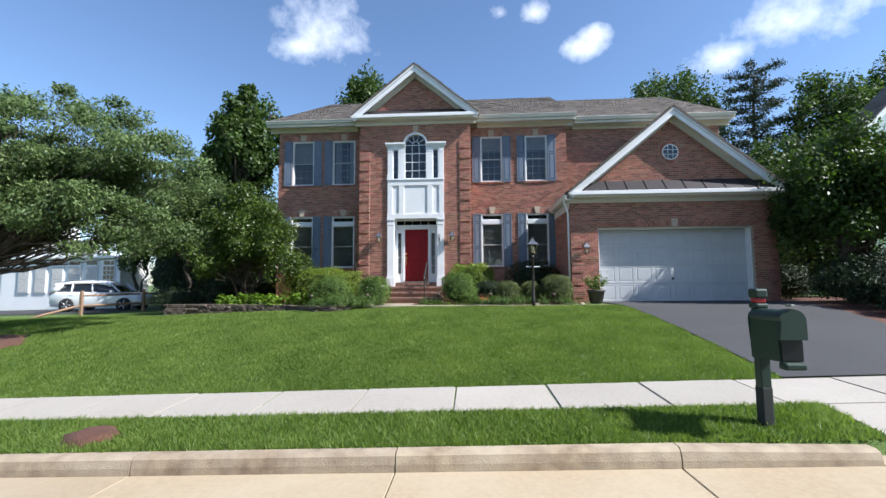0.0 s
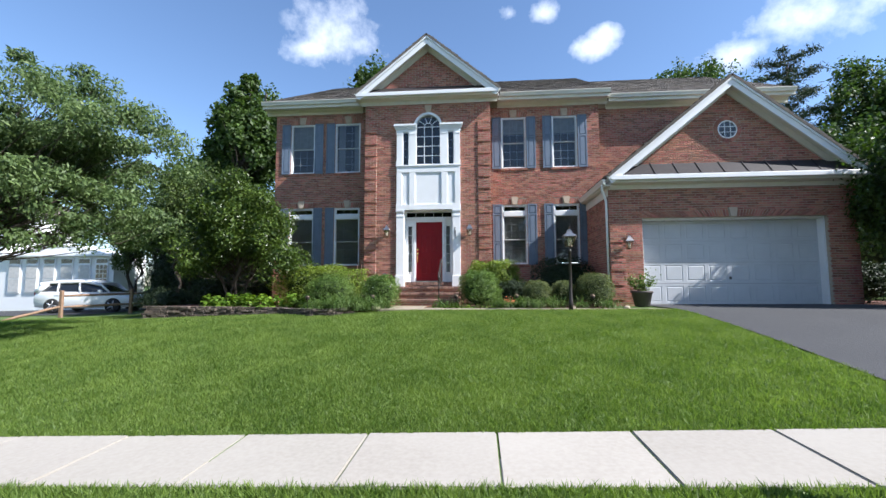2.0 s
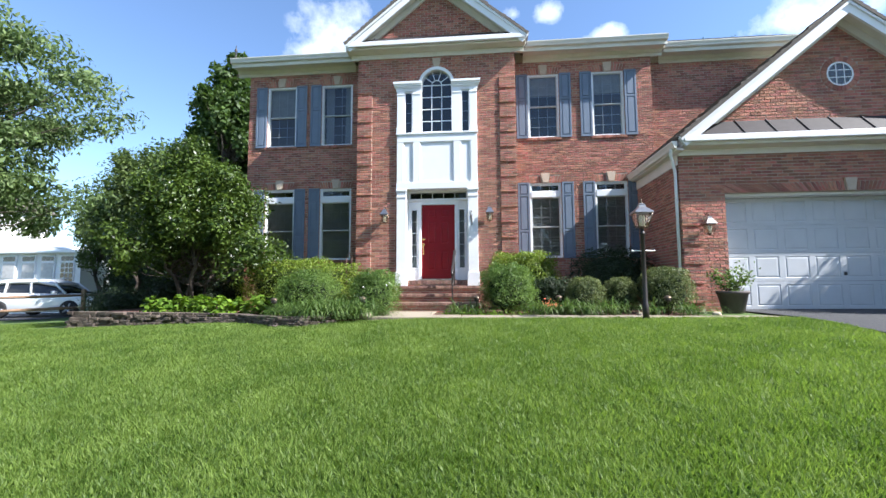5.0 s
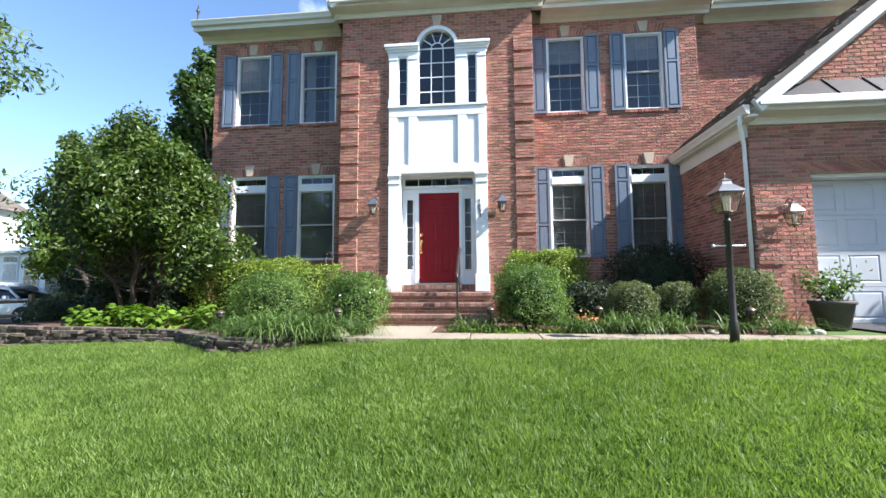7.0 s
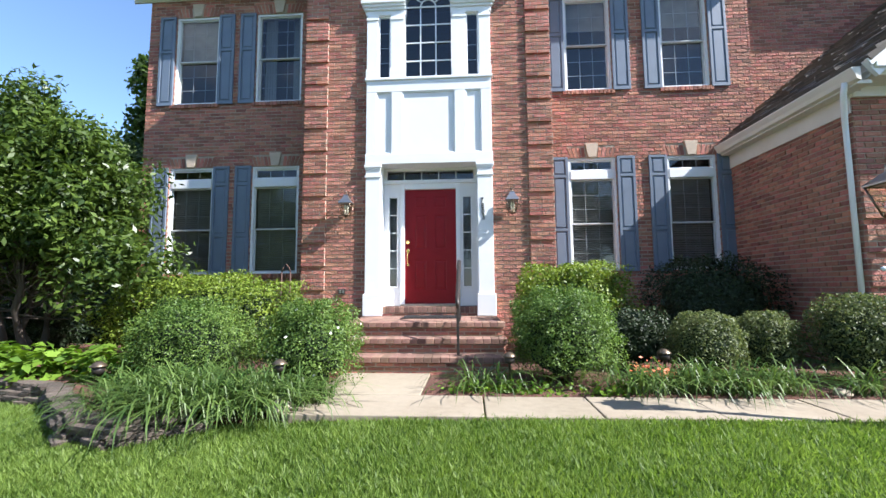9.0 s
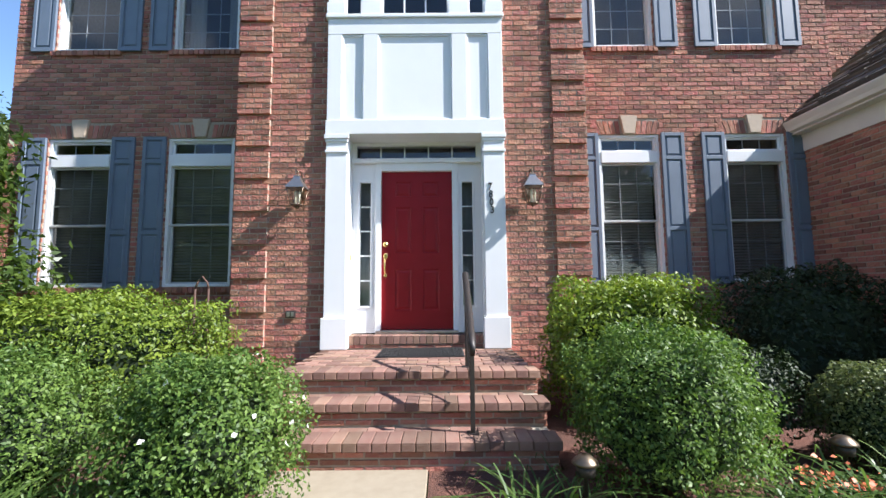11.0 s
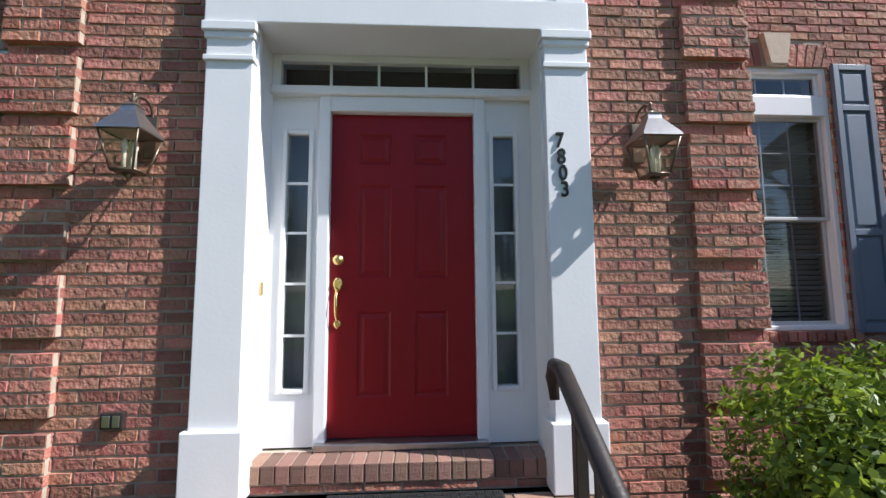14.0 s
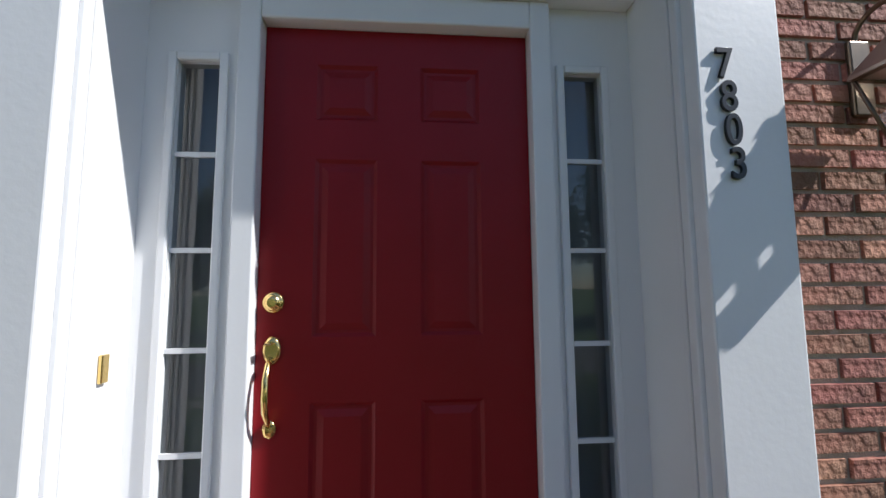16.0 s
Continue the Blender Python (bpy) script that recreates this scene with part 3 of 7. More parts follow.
for a, b, y, wall, top in ((BAY_L - 0.006, BAY_L + 0.41, BAY_Y, wall_bay, 7.55), (BAY_R - 0.42, BAY_R + 0.006, BAY_Y, wall_bay, 7.55), (GAR_L, GAR_L + 0.42, GAR_Y, wall_garage, 3.5)):
    bm = bmesh.new()
    quoin_backs(bm, a, b, BASE, top)
    part("quoin_mortar", bm, M_MORTAR, wall)
    joined_bricks("quoin_bricks", quoin_rows(a, b, BASE, top, rng), FRONT(y), M_BRICK, wall, "proud brick quoin blocks")


# ---- roofs and cornices ----
def rails_along_x(bm, prof, x0, x1):
    """A moulding: outline in y and z, run from x0 to x1."""
    a = [bm.verts.new((x0, y, z)) for y, z in prof]
    b = [bm.verts.new((x1, y, z)) for y, z in prof]
    n = len(prof)
    bm.faces.new(a[::-1])
    bm.faces.new(b)
    for i in range(n):
        bm.faces.new((a[i], a[(i + 1) % n], b[(i + 1) % n], b[i]))


def shingles(name, eave_a, eave_b, ridge_a, ridge_b, parent, rng, tab=0.30, curl=0.02):
    """A roof slope of overlapping courses of single tabs, over a board."""
    A, B, C, D = (Vector(p) for p in (eave_a, eave_b, ridge_a, ridge_b))
    nrm = (B - A).cross(C - A).normalized()
    if nrm.z < 0:
        nrm = -nrm
    n = max(4, int((C - A).length / 0.15))
    verts, faces = [], []
    for j in range(n):
        f0, f1 = j / n, min((j + 1.3) / n, 1)
        p, q = A.lerp(C, f0), B.lerp(D, f0)
        r, s = A.lerp(C, f1), B.lerp(D, f1)
        m = max(1, int((q - p).length / tab))
        off = rng.random() * 0.8
        cuts = sorted({0.0, 1.0, *[min(max((k + off) / m, 0), 1) for k in range(m)]})
        for c0, c1 in zip(cuts, cuts[1:]):
            lift = rng.uniform(0.012, curl)
            i = len(verts)
            g = 0.004 / max((q - p).length, 0.01)
            top = [p.lerp(q, c0 + g), p.lerp(q, c1 - g), r.lerp(s, c1 - g), r.lerp(s, c0 + g)]
            verts += [top[0] + nrm * lift, top[1] + nrm * lift, top[2] + nrm * 0.003, top[3] + nrm * 0.003, top[0] - nrm * 0.01, top[1] - nrm * 0.01]
            faces += [(i, i + 1, i + 2, i + 3), (i + 4, i + 5, i + 1, i), (i + 4, i, i + 3), (i + 1, i + 5, i + 2)]
    i = len(verts)
    verts += [A, B, D, C, A - nrm * 0.06, B - nrm * 0.06, D - nrm * 0.06, C - nrm * 0.06]
    faces += [(i, i + 1, i + 2, i + 3), (i + 7, i + 6, i + 5, i + 4), (i, i + 4, i + 5, i + 1), (i + 1, i + 5, i + 6, i + 2), (i + 3, i + 2, i + 6, i + 7), (i, i + 3, i + 7, i + 4)]
    ob = new(name, quads_mesh(name, verts, faces, M_SHINGLE))
    ob.parent = parent
    ob["kind"] = "stuff"
    return ob


roof = thing("roof", label="brown asphalt shingle roof with cream cornices", category="roof", kind="structure")
E0 = 8.42
RIDGE_Y, RIDGE_Z = 21.6, 11.3
shingles("front_slope", (-8.35, 16.58, E0), (4.2, 16.58, E0), (-7.3, RIDGE_Y, RIDGE_Z), (4.2, RIDGE_Y, RIDGE_Z), roof, rng)
shingles("front_slope", (4.2, 16.93, E0 - 0.06), (X_R + 0.4, 16.93, E0 - 0.06), (4.2, RIDGE_Y, RIDGE_Z - 0.2), (X_R - 0.2, RIDGE_Y, RIDGE_Z - 0.2), roof, rng)
shingles("back_slope", (4.2, 27.4, E0), (-8.35, 27.4, E0), (4.2, RIDGE_Y, RIDGE_Z), (-7.3, RIDGE_Y, RIDGE_Z), roof, rng, tab=1.0)
shingles("back_slope", (X_R + 0.4, 27.4, E0), (4.2, 27.4, E0), (X_R - 0.2, RIDGE_Y, RIDGE_Z - 0.2), (4.2, RIDGE_Y, RIDGE_Z - 0.2), roof, rng, tab=1.0)
shingles("hip_slope", (-8.35, 16.58, E0), (-8.35, 27.4, E0), (-7.3, RIDGE_Y, RIDGE_Z), (-7.3, RIDGE_Y + 0.02, RIDGE_Z), roof, rng, tab=1.0)
shingles("hip_slope", (X_R + 0.4, 16.93, E0 - 0.06), (X_R + 0.4, 27.4, E0), (X_R - 0.2, RIDGE_Y, RIDGE_Z - 0.2), (X_R - 0.2, RIDGE_Y + 0.02, RIDGE_Z - 0.2), roof, rng, tab=1.0)


def cornice(x0, x1, y, z, out=0.42):
    """Frieze board, soffit, bed mould and gutter along an eave."""
    t = thing("cornice", label="cream painted eave cornice with gutter", category="cornice", kind="structure")
    for nm, prof, mt in (
        ("frieze", [(y + 0.001, z - 0.02), (y - 0.035, z - 0.02), (y - 0.035, z + 0.15), (y + 0.001, z + 0.15)], M_CREAM),
        ("bed_mould", [(y - 0.035, z + 0.07), (y - 0.055, z + 0.075), (y - 0.10, z + 0.15), (y - 0.035, z + 0.15)], M_CREAM),
        ("soffit", [(y + 0.001, z + 0.151), (y - out + 0.03, z + 0.151), (y - out + 0.03, z + 0.19), (y + 0.001, z + 0.19)], M_CREAM),
        ("fascia", [(y - out + 0.03, z + 0.10), (y - out, z + 0.10), (y - out, z + 0.34), (y - out + 0.03, z + 0.34)], M_CREAM),
        ("gutter", [(y - out - 0.002, z + 0.20), (y - out - 0.075, z + 0.21), (y - out - 0.085, z + 0.26), (y - out - 0.115, z + 0.32), (y - out - 0.115, z + 0.34), (y - out - 0.10, z + 0.34),
                    (y - out - 0.07, z + 0.25), (y - out - 0.002, z + 0.23)], M_CREAM)):
        bm = bmesh.new()
        rails_along_x(bm, prof, x0, x1)
        part(nm, bm, mt, t)
    return t


cornice(-8.35, BAY_L - 0.30, WING_Y, EAVE)
cornice(BAY_R + 0.30, 4.2, WING_Y, EAVE)
cornice(4.25, X_R + 0.4, UPPER_Y, EAVE - 0.05)


def gable_front(label, cx, half, z0, apex, y_wall, out, y_back, fascia, pent, rake, brick_wall_y, window=None):
    """A gable over a horizontal cornice: brick tympanum, small pent roof, raking boards and two slopes running back."""
    t = thing("gable", label=label, category="gable", kind="structure")
    yf = y_wall - out
    slope = (apex - z0) / half
    # horizontal cornice
    bm = bmesh.new()
    rails_along_x(bm, [(y_wall + 0.001, z0 - fascia - 0.12), (y_wall - 0.05, z0 - fascia - 0.12), (y_wall - 0.06, z0 - fascia), (y_wall - out + 0.06, z0 - fascia + 0.02),
                       (yf + 0.04, z0 - fascia + 0.03), (yf + 0.04, z0 - fascia * 0.45), (yf + 0.005, z0 - fascia * 0.4), (yf - 0.03, z0 - 0.03), (yf - 0.03, z0), (y_wall + 0.001, z0)], cx - half + 0.03, cx + half - 0.03)
    part("cornice", bm, M_CREAM, t)
    bm = bmesh.new()
    box_into(bm, cx - half + 0.02, cx + half - 0.02, yf - 0.05, yf + 0.02, z0 - 0.13, z0 + 0.002, 0.012)
    part("fascia", bm, M_WHITE, t)
    # pent roof
    bm = bmesh.new()
    w = half - pent / slope * 0.4 - 0.05
    prism = [bm.verts.new(p) for p in ((cx - half + 0.1, yf - 0.02, z0 + 0.004), (cx + half - 0.1, yf - 0.02, z0 + 0.004), (cx + half - pent / slope - 0.1, y_wall - 0.012, z0 + pent), (cx - half + pent / slope + 0.1, y_wall - 0.012, z0 + pent))]
    low = [bm.verts.new(v.co - Vector((0, 0, 0.003 if i < 2 else 0.05))) for i, v in enumerate(prism)]
    bm.faces.new(prism)
    for i in range(4):
        bm.faces.new((prism[i], low[i], low[(i + 1) % 4], prism[(i + 1) % 4]))
    part("pent_roof", bm, M_SEAM, t, "dark standing-seam metal pent roof")
    n = int(half * 2 / 0.62)
    for k in range(1, n):
        x = cx - half + 2 * half * k / n
        if abs(x - cx) > half - pent / slope - 0.2:
            continue
        bm = bmesh.new()
        a, b = Vector((x, yf - 0.02, z0 + 0.01)), Vector((x, y_wall - 0.015, z0 + pent + 0.004))
        for v in box_into(bm, -0.011, 0.011, 0, 1, 0, 0.028):
            v.co = a.lerp(b, v.co.y) + Vector((v.co.x, 0, v.co.z))
        part("seam", bm, M_SEAM, t)
    # tympanum with its bricks
    zt = z0 - 0.1
    bm = bmesh.new()
    inset = rake / math.cos(math.atan(slope)) * 0.5
    prism_into(bm, [(cx - half, zt), (cx + half, zt), (cx, apex - 0.12)], y_wall, y_wall + 0.2)
    tym = part("tympanum", bm, M_MORTAR, t, "red brick gable wall")

    def inside(u, z):
        if window and (u - window[0]) ** 2 + (z - window[1]) ** 2 < window[2] ** 2:
            return False
        return z < apex - 0.16 - abs(u - cx) * slope
    joined_bricks("bricks", lay_bricks(cx - half + 0.1, cx + half - 0.1, z0 + pent * 0.6, apex - 0.2, inside, rng), FRONT(y_wall), M_BRICK, t)
    # raking boards, soffits and crown strips
    for s in (-1, 1):
        tip, top = Vector((cx + s * half, 0, z0 + 0.02)), Vector((cx, 0, apex))
        d = (tip - top).normalized()
        nrm = Vector((-d.z, 0, d.x)) * (1 if s > 0 else -1)
        if nrm.z > 0:
            nrm = -nrm
        end = tip + d * 0.10
        for nm, y0, y1, a, b, mt in (("rake_board", yf - 0.02, yf + 0.03, 0.0, rake, M_WHITE), ("rake_crown", yf - 0.055, yf - 0.021, -0.01, rake * 0.36, M_WHITE), ("rake_frieze", y_wall - 0.07, y_wall - 0.009, 0.04, rake + 0.07, M_CREAM), ("rake_soffit", yf + 0.031, y_wall - 0.071, rake * 0.5, rake * 0.5 + 0.03, M_CREAM)):
            bm = bmesh.new()
            p = [top + nrm * a / 1, end + nrm * a, end + nrm * b, top + nrm * b]
            # mitre at the apex
            for i in (0, 3):
                off = (a if i == 0 else b)
                p[i] = Vector((cx, 0, apex - off / math.cos(math.atan(slope))))
            prism_into(bm, [(v.x, v.z) for v in p], y0, y1)
            part(nm, bm, mt, t)
        up = Vector((0, 0, 0.035))
        e, r = end + up, top + up
        shingles("slope", (e.x, yf - 0.07, e.z), (e.x, y_back, e.z), (r.x, yf - 0.07, r.z), (r.x, y_back, r.z), t, rng, curl=0.05)
    return t


bay_gable = gable_front("brick pediment over the entrance bay with white raking trim", -2.13, 2.44, 8.30, 10.31, BAY_Y, 0.36, 20.5, 0.20, 0.30, 0.25, BAY_Y)
garage_gable = gable_front("brick garage gable with white raking trim and round window", 6.78, 3.44, 4.73, 7.54, GAR_Y, 0.34, 17.35, 0.22, 0.40, 0.23, GAR_Y, (6.78, 6.09, 0.40))
# pediment returns to the bay's sides
for s, x in ((-1, BAY_L), (1, BAY_R)):
    boxes("return", [(min(x, x + s * 0.28), max(x, x + s * 0.28), BAY_Y - 0.33, WING_Y - 0.43, EAVE + 0.05, EAVE + 0.34)], M_CREAM, bay_gable, bevel=0.01)
# garage eave along its side
eave_side = thing("cornice", label="cream eave with gutter along the garage side", category="cornice", kind="structure")
boxes("soffit", [(GAR_L - 0.17, GAR_L, GAR_Y - 0.3, WING_Y - 0.01, 4.44, 4.48)], M_CREAM, eave_side)
boxes("frieze", [(GAR_L - 0.03, GAR_L - 0.009, GAR_Y, WING_Y - 0.01, 4.20, 4.44)], M_CREAM, eave_side)
bm = bmesh.new()
rails_along_x(bm, [(GAR_L - 0.17, 4.46), (GAR_L - 0.22, 4.48), (GAR_L - 0.235, 4.53), (GAR_L - 0.27, 4.60), (GAR_L - 0.27, 4.62), (GAR_L - 0.17, 4.62)], GAR_Y - 0.36, WING_Y - 0.01)
for v in bm.verts:
    v.co = Vector((v.co.y, v.co.x, v.co.z))
part("gutter", bm, M_CREAM, eave_side)
bm = bmesh.new()
tube_into(bm, [(GAR_L - 0.22, GAR_Y - 0.2, 4.50), (GAR_L - 0.22, GAR_Y - 0.16, 4.36), (GAR_L - 0.06, GAR_Y + 0.04, 4.08), (GAR_L - 0.05, GAR_Y + 0.05, 3.95), (GAR_L - 0.05, GAR_Y + 0.05, 1.1)], 0.033, 8)
part("downpipe", bm, M_VINYL, eave_side, "white downpipe")


# ---- windows, shutters, keystones ----
window_count = 0


def pane_quad(x0, x1, y, z0, z1, parent, mat=None):
    ob = new("pane", quads_mesh("pane", [(x0, y, z0), (x1, y, z0), (x1, y, z1), (x0, y, z1)], [(0, 1, 2, 3)], mat or M_GLASS))
    ob.parent = parent
    ob.visible_shadow = False
    return ob


def bars(x0, x1, z0, z1, cols, rows, w=0.011):
    out = []
    for i in range(1, cols):
        x = x0 + (x1 - x0) * i / cols
        out.append((x - w / 2, x + w / 2, z0, z1))
    for j in range(1, rows):
        z = z0 + (z1 - z0) * j / rows
        out.append((x0, x1, z - w / 2, z + w / 2))
    return out


def sash(name, x0, x1, z0, z1, y, cols, rows, parent, rail=0.028):
    b = [(x0, x0 + rail, y, y + 0.035, z0, z1), (x1 - rail, x1, y, y + 0.035, z0, z1), (x0 + rail, x1 - rail, y, y + 0.035, z0, z0 + rail), (x0 + rail, x1 - rail, y, y + 0.035, z1 - rail, z1)]
    s = boxes(name, b, M_WHITE if rail > 0.029 else M_SASH, parent, bevel=0.004)
    pane_quad(x0 + rail - 0.004, x1 - rail + 0.004, y + 0.016, z0 + rail - 0.004, z1 - rail + 0.004, s)
    g = bars(x0 + rail, x1 - rail, z0 + rail, z1 - rail, cols, rows)
    boxes("glazing_bars", [(a, b_, y + 0.022, y + 0.030, c, d) for a, b_, c, d in g], M_BAR if name != "transom" else M_WHITE, s)
    return s


def window(x0, x1, z0, z1, y, cols=3, rows=3, transom=False, blind=0.0, curtain=False):
    global window_count
    window_count += 1
    w = thing("window_%d" % window_count, label="white double-hung sash window with glazing bars" + (", transom and drawn blind" if transom and blind else " and transom" if transom else ""), category="window", kind="structure")
    f, yf = 0.042, y + 0.012
    boxes("window_frame", [(x0, x0 + f, yf, y + 0.12, z0, z1), (x1 - f, x1, yf, y + 0.12, z0, z1), (x0 + f, x1 - f, yf, y + 0.12, z1 - f, z1), (x0 + f, x1 - f, yf - 0.015, y + 0.12, z0, z0 + f * 0.8)], M_WHITE, w, bevel=0.006)
    a, b, c, d = x0 + f, x1 - f, z0 + f * 0.8, z1 - f
    if transom:
        t = d - 0.20
        boxes("transom_bar", [(a, b, yf - 0.012, y + 0.1, t - 0.17, t)], M_WHITE, w, bevel=0.008)
        sash("transom", a, b, t, d, y + 0.045, 3, 1, w, 0.03)
        d = t - 0.17
    m = (c + d) / 2
    sash("upper_sash", a, b, m - 0.012, d, y + 0.045, cols, rows, w)
    sash("lower_sash", a, b, c, m + 0.012, y + 0.082, cols, rows, w)
    if blind:
        bm = bmesh.new()
        z, top = d, d
        while z > d - (d - c) * blind:
            vs = box_into(bm, a + 0.01, b - 0.01, -0.022, 0.022, -0.0012, 0.0012)
            bmesh.ops.rotate(bm, verts=vs, cent=(0, 0, 0), matrix=Matrix.Rotation(radians(-42), 3, "X"))
            bmesh.ops.translate(bm, verts=vs, vec=(0, y + 0.17, z))
            z -= 0.042
        bl = part("blind_slats", bm, M_BLIND, w, "grey horizontal blind slats")
        bl["kind"] = "stuff"
    if curtain:
        bm = bmesh.new()
        for s in (0, 1):
            p = a if s == 0 else b - 0.26
            n = 14
            cols_v = []
            for k in range(n + 1):
                x = p + 0.26 * k / n
                yy = y + 0.30 + 0.025 * math.sin(k * 2.1)
                cols_v.append((bm.verts.new((x, yy, c)), bm.verts.new((x, yy, d + 0.1))))
            for p0, p1 in zip(cols_v, cols_v[1:]):
                bm.faces.new((p0[0], p1[0], p1[1], p0[1])).smooth = True
        part("curtain", bm, M_CURTAIN, w, "pale curtain at the side")
    # rowlock brick sill
    n = int((x1 - x0 + 0.1) / 0.075)
    st = (x1 - x0 + 0.1) / n
    joined_bricks("sill_bricks", [(x0 - 0.05 + k * st, x0 - 0.05 + (k + 1) * st - 0.009, z0 - 0.082, z0 - 0.004, 0.045) for k in range(n)], FRONT(y), M_BRICK, w, "row of upright sill bricks")
    return w


def header(x0, x1, z, y, parent_wall, splay=0.10):
    """Flat arch of upright bricks with a cream keystone."""
    k = thing("keystone", ((x0 + x1) / 2, y, z), "cream stone keystone over an opening", "keystone", "keystones")
    bm = bmesh.new()
    prism_into(bm, [(-0.075, 0.0), (0.075, 0.0), (0.125, 0.27), (-0.125, 0.27)], -0.05, 0.0)
    bmesh.ops.bevel(bm, geom=bm.edges[:], offset=0.008, segments=2, affect="EDGES")
    part("stone", bm, M_STONE, k)
    verts, faces = [], []
    u = x0 - 0.02
    while u < x1 + 0.02:
        m = u + 0.03
        lean = (m - (x0 + x1) / 2) * 0.16
        if abs(m - (x0 + x1) / 2) > 0.11:
            n = len(verts)
            for yy in (0.01, -0.010):
                verts += [(u, yy, z + 0.004), (u + 0.06, yy, z + 0.004), (u + 0.06 + lean, yy, z + 0.195), (u + lean, yy, z + 0.195)]
            faces += [(n, n + 1, n + 5, n + 4), (n + 1, n + 2, n + 6, n + 5), (n + 2, n + 3, n + 7, n + 6), (n + 3, n, n + 4, n + 7), (n + 4, n + 5, n + 6, n + 7)]
        u += 0.071
    ob = new("header_bricks", quads_mesh("header_bricks", verts, faces, M_BRICK))
    ob.parent = parent_wall
    ob["kind"], ob["label"] = "stuff", "flat arch of upright bricks"


for a, b in LEFT_X:
    window(a, b, *UP_Z, WING_Y, blind=0.45 if a < -7 else 0.0, curtain=a > -7)
    window(a, b, *LOW_Z, WING_Y, transom=True, blind=1.0)
    header(a, b, UP_Z[1], WING_Y, wall_left)
    header(a, b, LOW_Z[1], WING_Y, wall_left)
for a, b in RIGHT_X:
    window(a, b, *UP_Z, WING_Y, blind=0.3)
    window(a, b, *LOW_Z, WING_Y, transom=True, blind=1.0)
    header(a, b, UP_Z[1], WING_Y, wall_right)
    header(a, b, LOW_Z[1], WING_Y, wall_right)


def shutter(height, splits):
    """A panelled shutter 0.33 wide, its hinge side at x = 0, standing on z = 0."""
    w, s, d = 0.325, 0.048, 0.034
    t = thing("shutter", label="slate-blue panelled wooden shutter beside a window", category="shutter", group="window shutters")
    zs = [0.0, *[height * k for k in splits], height]
    rails = [(0, s, -d, 0, 0, height), (w - s, w, -d, 0, 0, height)]
    for i, z in enumerate(zs):
        lo = z if i == 0 else z - s if i == len(zs) - 1 else z - s / 2
        rails.append((s, w - s, -d, 0, lo, lo + s * (1.3 if i == 0 else 1)))
    boxes("frame", rails, M_SHUTTER, t, bevel=0.003)
    for i in range(len(zs) - 1):
        lo, hi = zs[i] + (s * 1.3 if i == 0 else s / 2), zs[i + 1] - (s if i == len(zs) - 2 else s / 2)
        bm = bmesh.new()
        box_into(bm, s, w - s, -0.012, -0.002, lo, hi)
        vs = box_into(bm, s + 0.02, w - s - 0.02, -0.027, -0.012, lo + 0.02, hi - 0.02)
        f = [f for f in bm.faces if all(abs(v.co.y + 0.027) < 1e-4 for v in f.verts)]
        for v in f[0].verts:
            v.co.x += 0.016 * (1 if v.co.x < w / 2 else -1)
            v.co.z += 0.016 * (1 if v.co.z < (lo + hi) / 2 else -1)
        part("panel", bm, M_SHUTTER, t)
    return t


tall = shutter(LOW_Z[1] - LOW_Z[0] + 0.03, (0.36, 0.83))
short = shutter(UP_Z[1] - UP_Z[0] + 0.03, (0.60,))
first_tall, first_short = True, True
for pairs in (LEFT_X, RIGHT_X):
    for a, b in pairs:
        for x in (a - 0.335, b + 0.010):
            if BAY_L - 0.6 < x < BAY_R:
                continue
            m = Matrix.Translation((x, WING_Y - PROUD - 0.004, LOW_Z[0] - 0.02))
            if first_tall:
                tall.matrix_basis, first_tall = m, False
            else:
                copy_thing(tall, m)
            m = Matrix.Translation((x, WING_Y - PROUD - 0.004, UP_Z[0] - 0.02))
            if first_short:
                short.matrix_basis, first_short = m, False
            else:
                copy_thing(short, m)

# ---- white entrance frontispiece ----
front = thing("entrance_surround", label="white painted two-storey wooden entrance surround with pilasters", category="door surround", kind="structure")
FY = BAY_Y - 0.075
COL = 0.262
DOOR_Y = 16.57
for s, x in ((-1, BX0), (1, BX1)):
    a, b = (x, x + COL) if s < 0 else (x - COL, x)
    p = boxes("pilaster", [(a, b, FY, DOOR_Y + 0.08, 1.596, 4.24)], M_WHITE, front, bevel=0.006)
    boxes("plinth", [(a - 0.028, b + 0.028, FY - 0.03, FY + 0.13, 1.594, 1.965)], M_WHITE, p, bevel=0.008)
    e = b if s < 0 else a
    boxes("reveal_mould", [(e - 0.001 if s < 0 else e - 0.016, e + 0.016 if s < 0 else e + 0.001, FY + 0.05, FY + 0.085, 1.97, 4.215), (e - 0.001 if s < 0 else e - 0.010, e + 0.010 if s < 0 else e + 0.001, FY + 0.10, FY + 0.12, 1.97, 4.215)], M_WHITE, p, bevel=0.004)
    boxes("capital", [(a - 0.012, b + 0.012, FY - 0.016, FY + 0.05, 3.985, 4.02), (a - 0.01, b + 0.01, FY - 0.014, FY + 0.05, 4.12, 4.16), (a - 0.022, b + 0.022, FY - 0.028, FY + 0.05, 4.16, 4.215)], M_WHITE, p, bevel=0.006)
boxes("entrance_soffit", [(BX0 + COL, BX1 - COL, FY + 0.05, DOOR_Y + 0.07, 4.222, 4.26)], M_WHITE, front)
boxes("lintel", [(BX0 - 0.012, BX1 + 0.012, FY - 0.014, FY + 0.30, 4.217, 4.40)], M_WHITE, front, bevel=0.006)
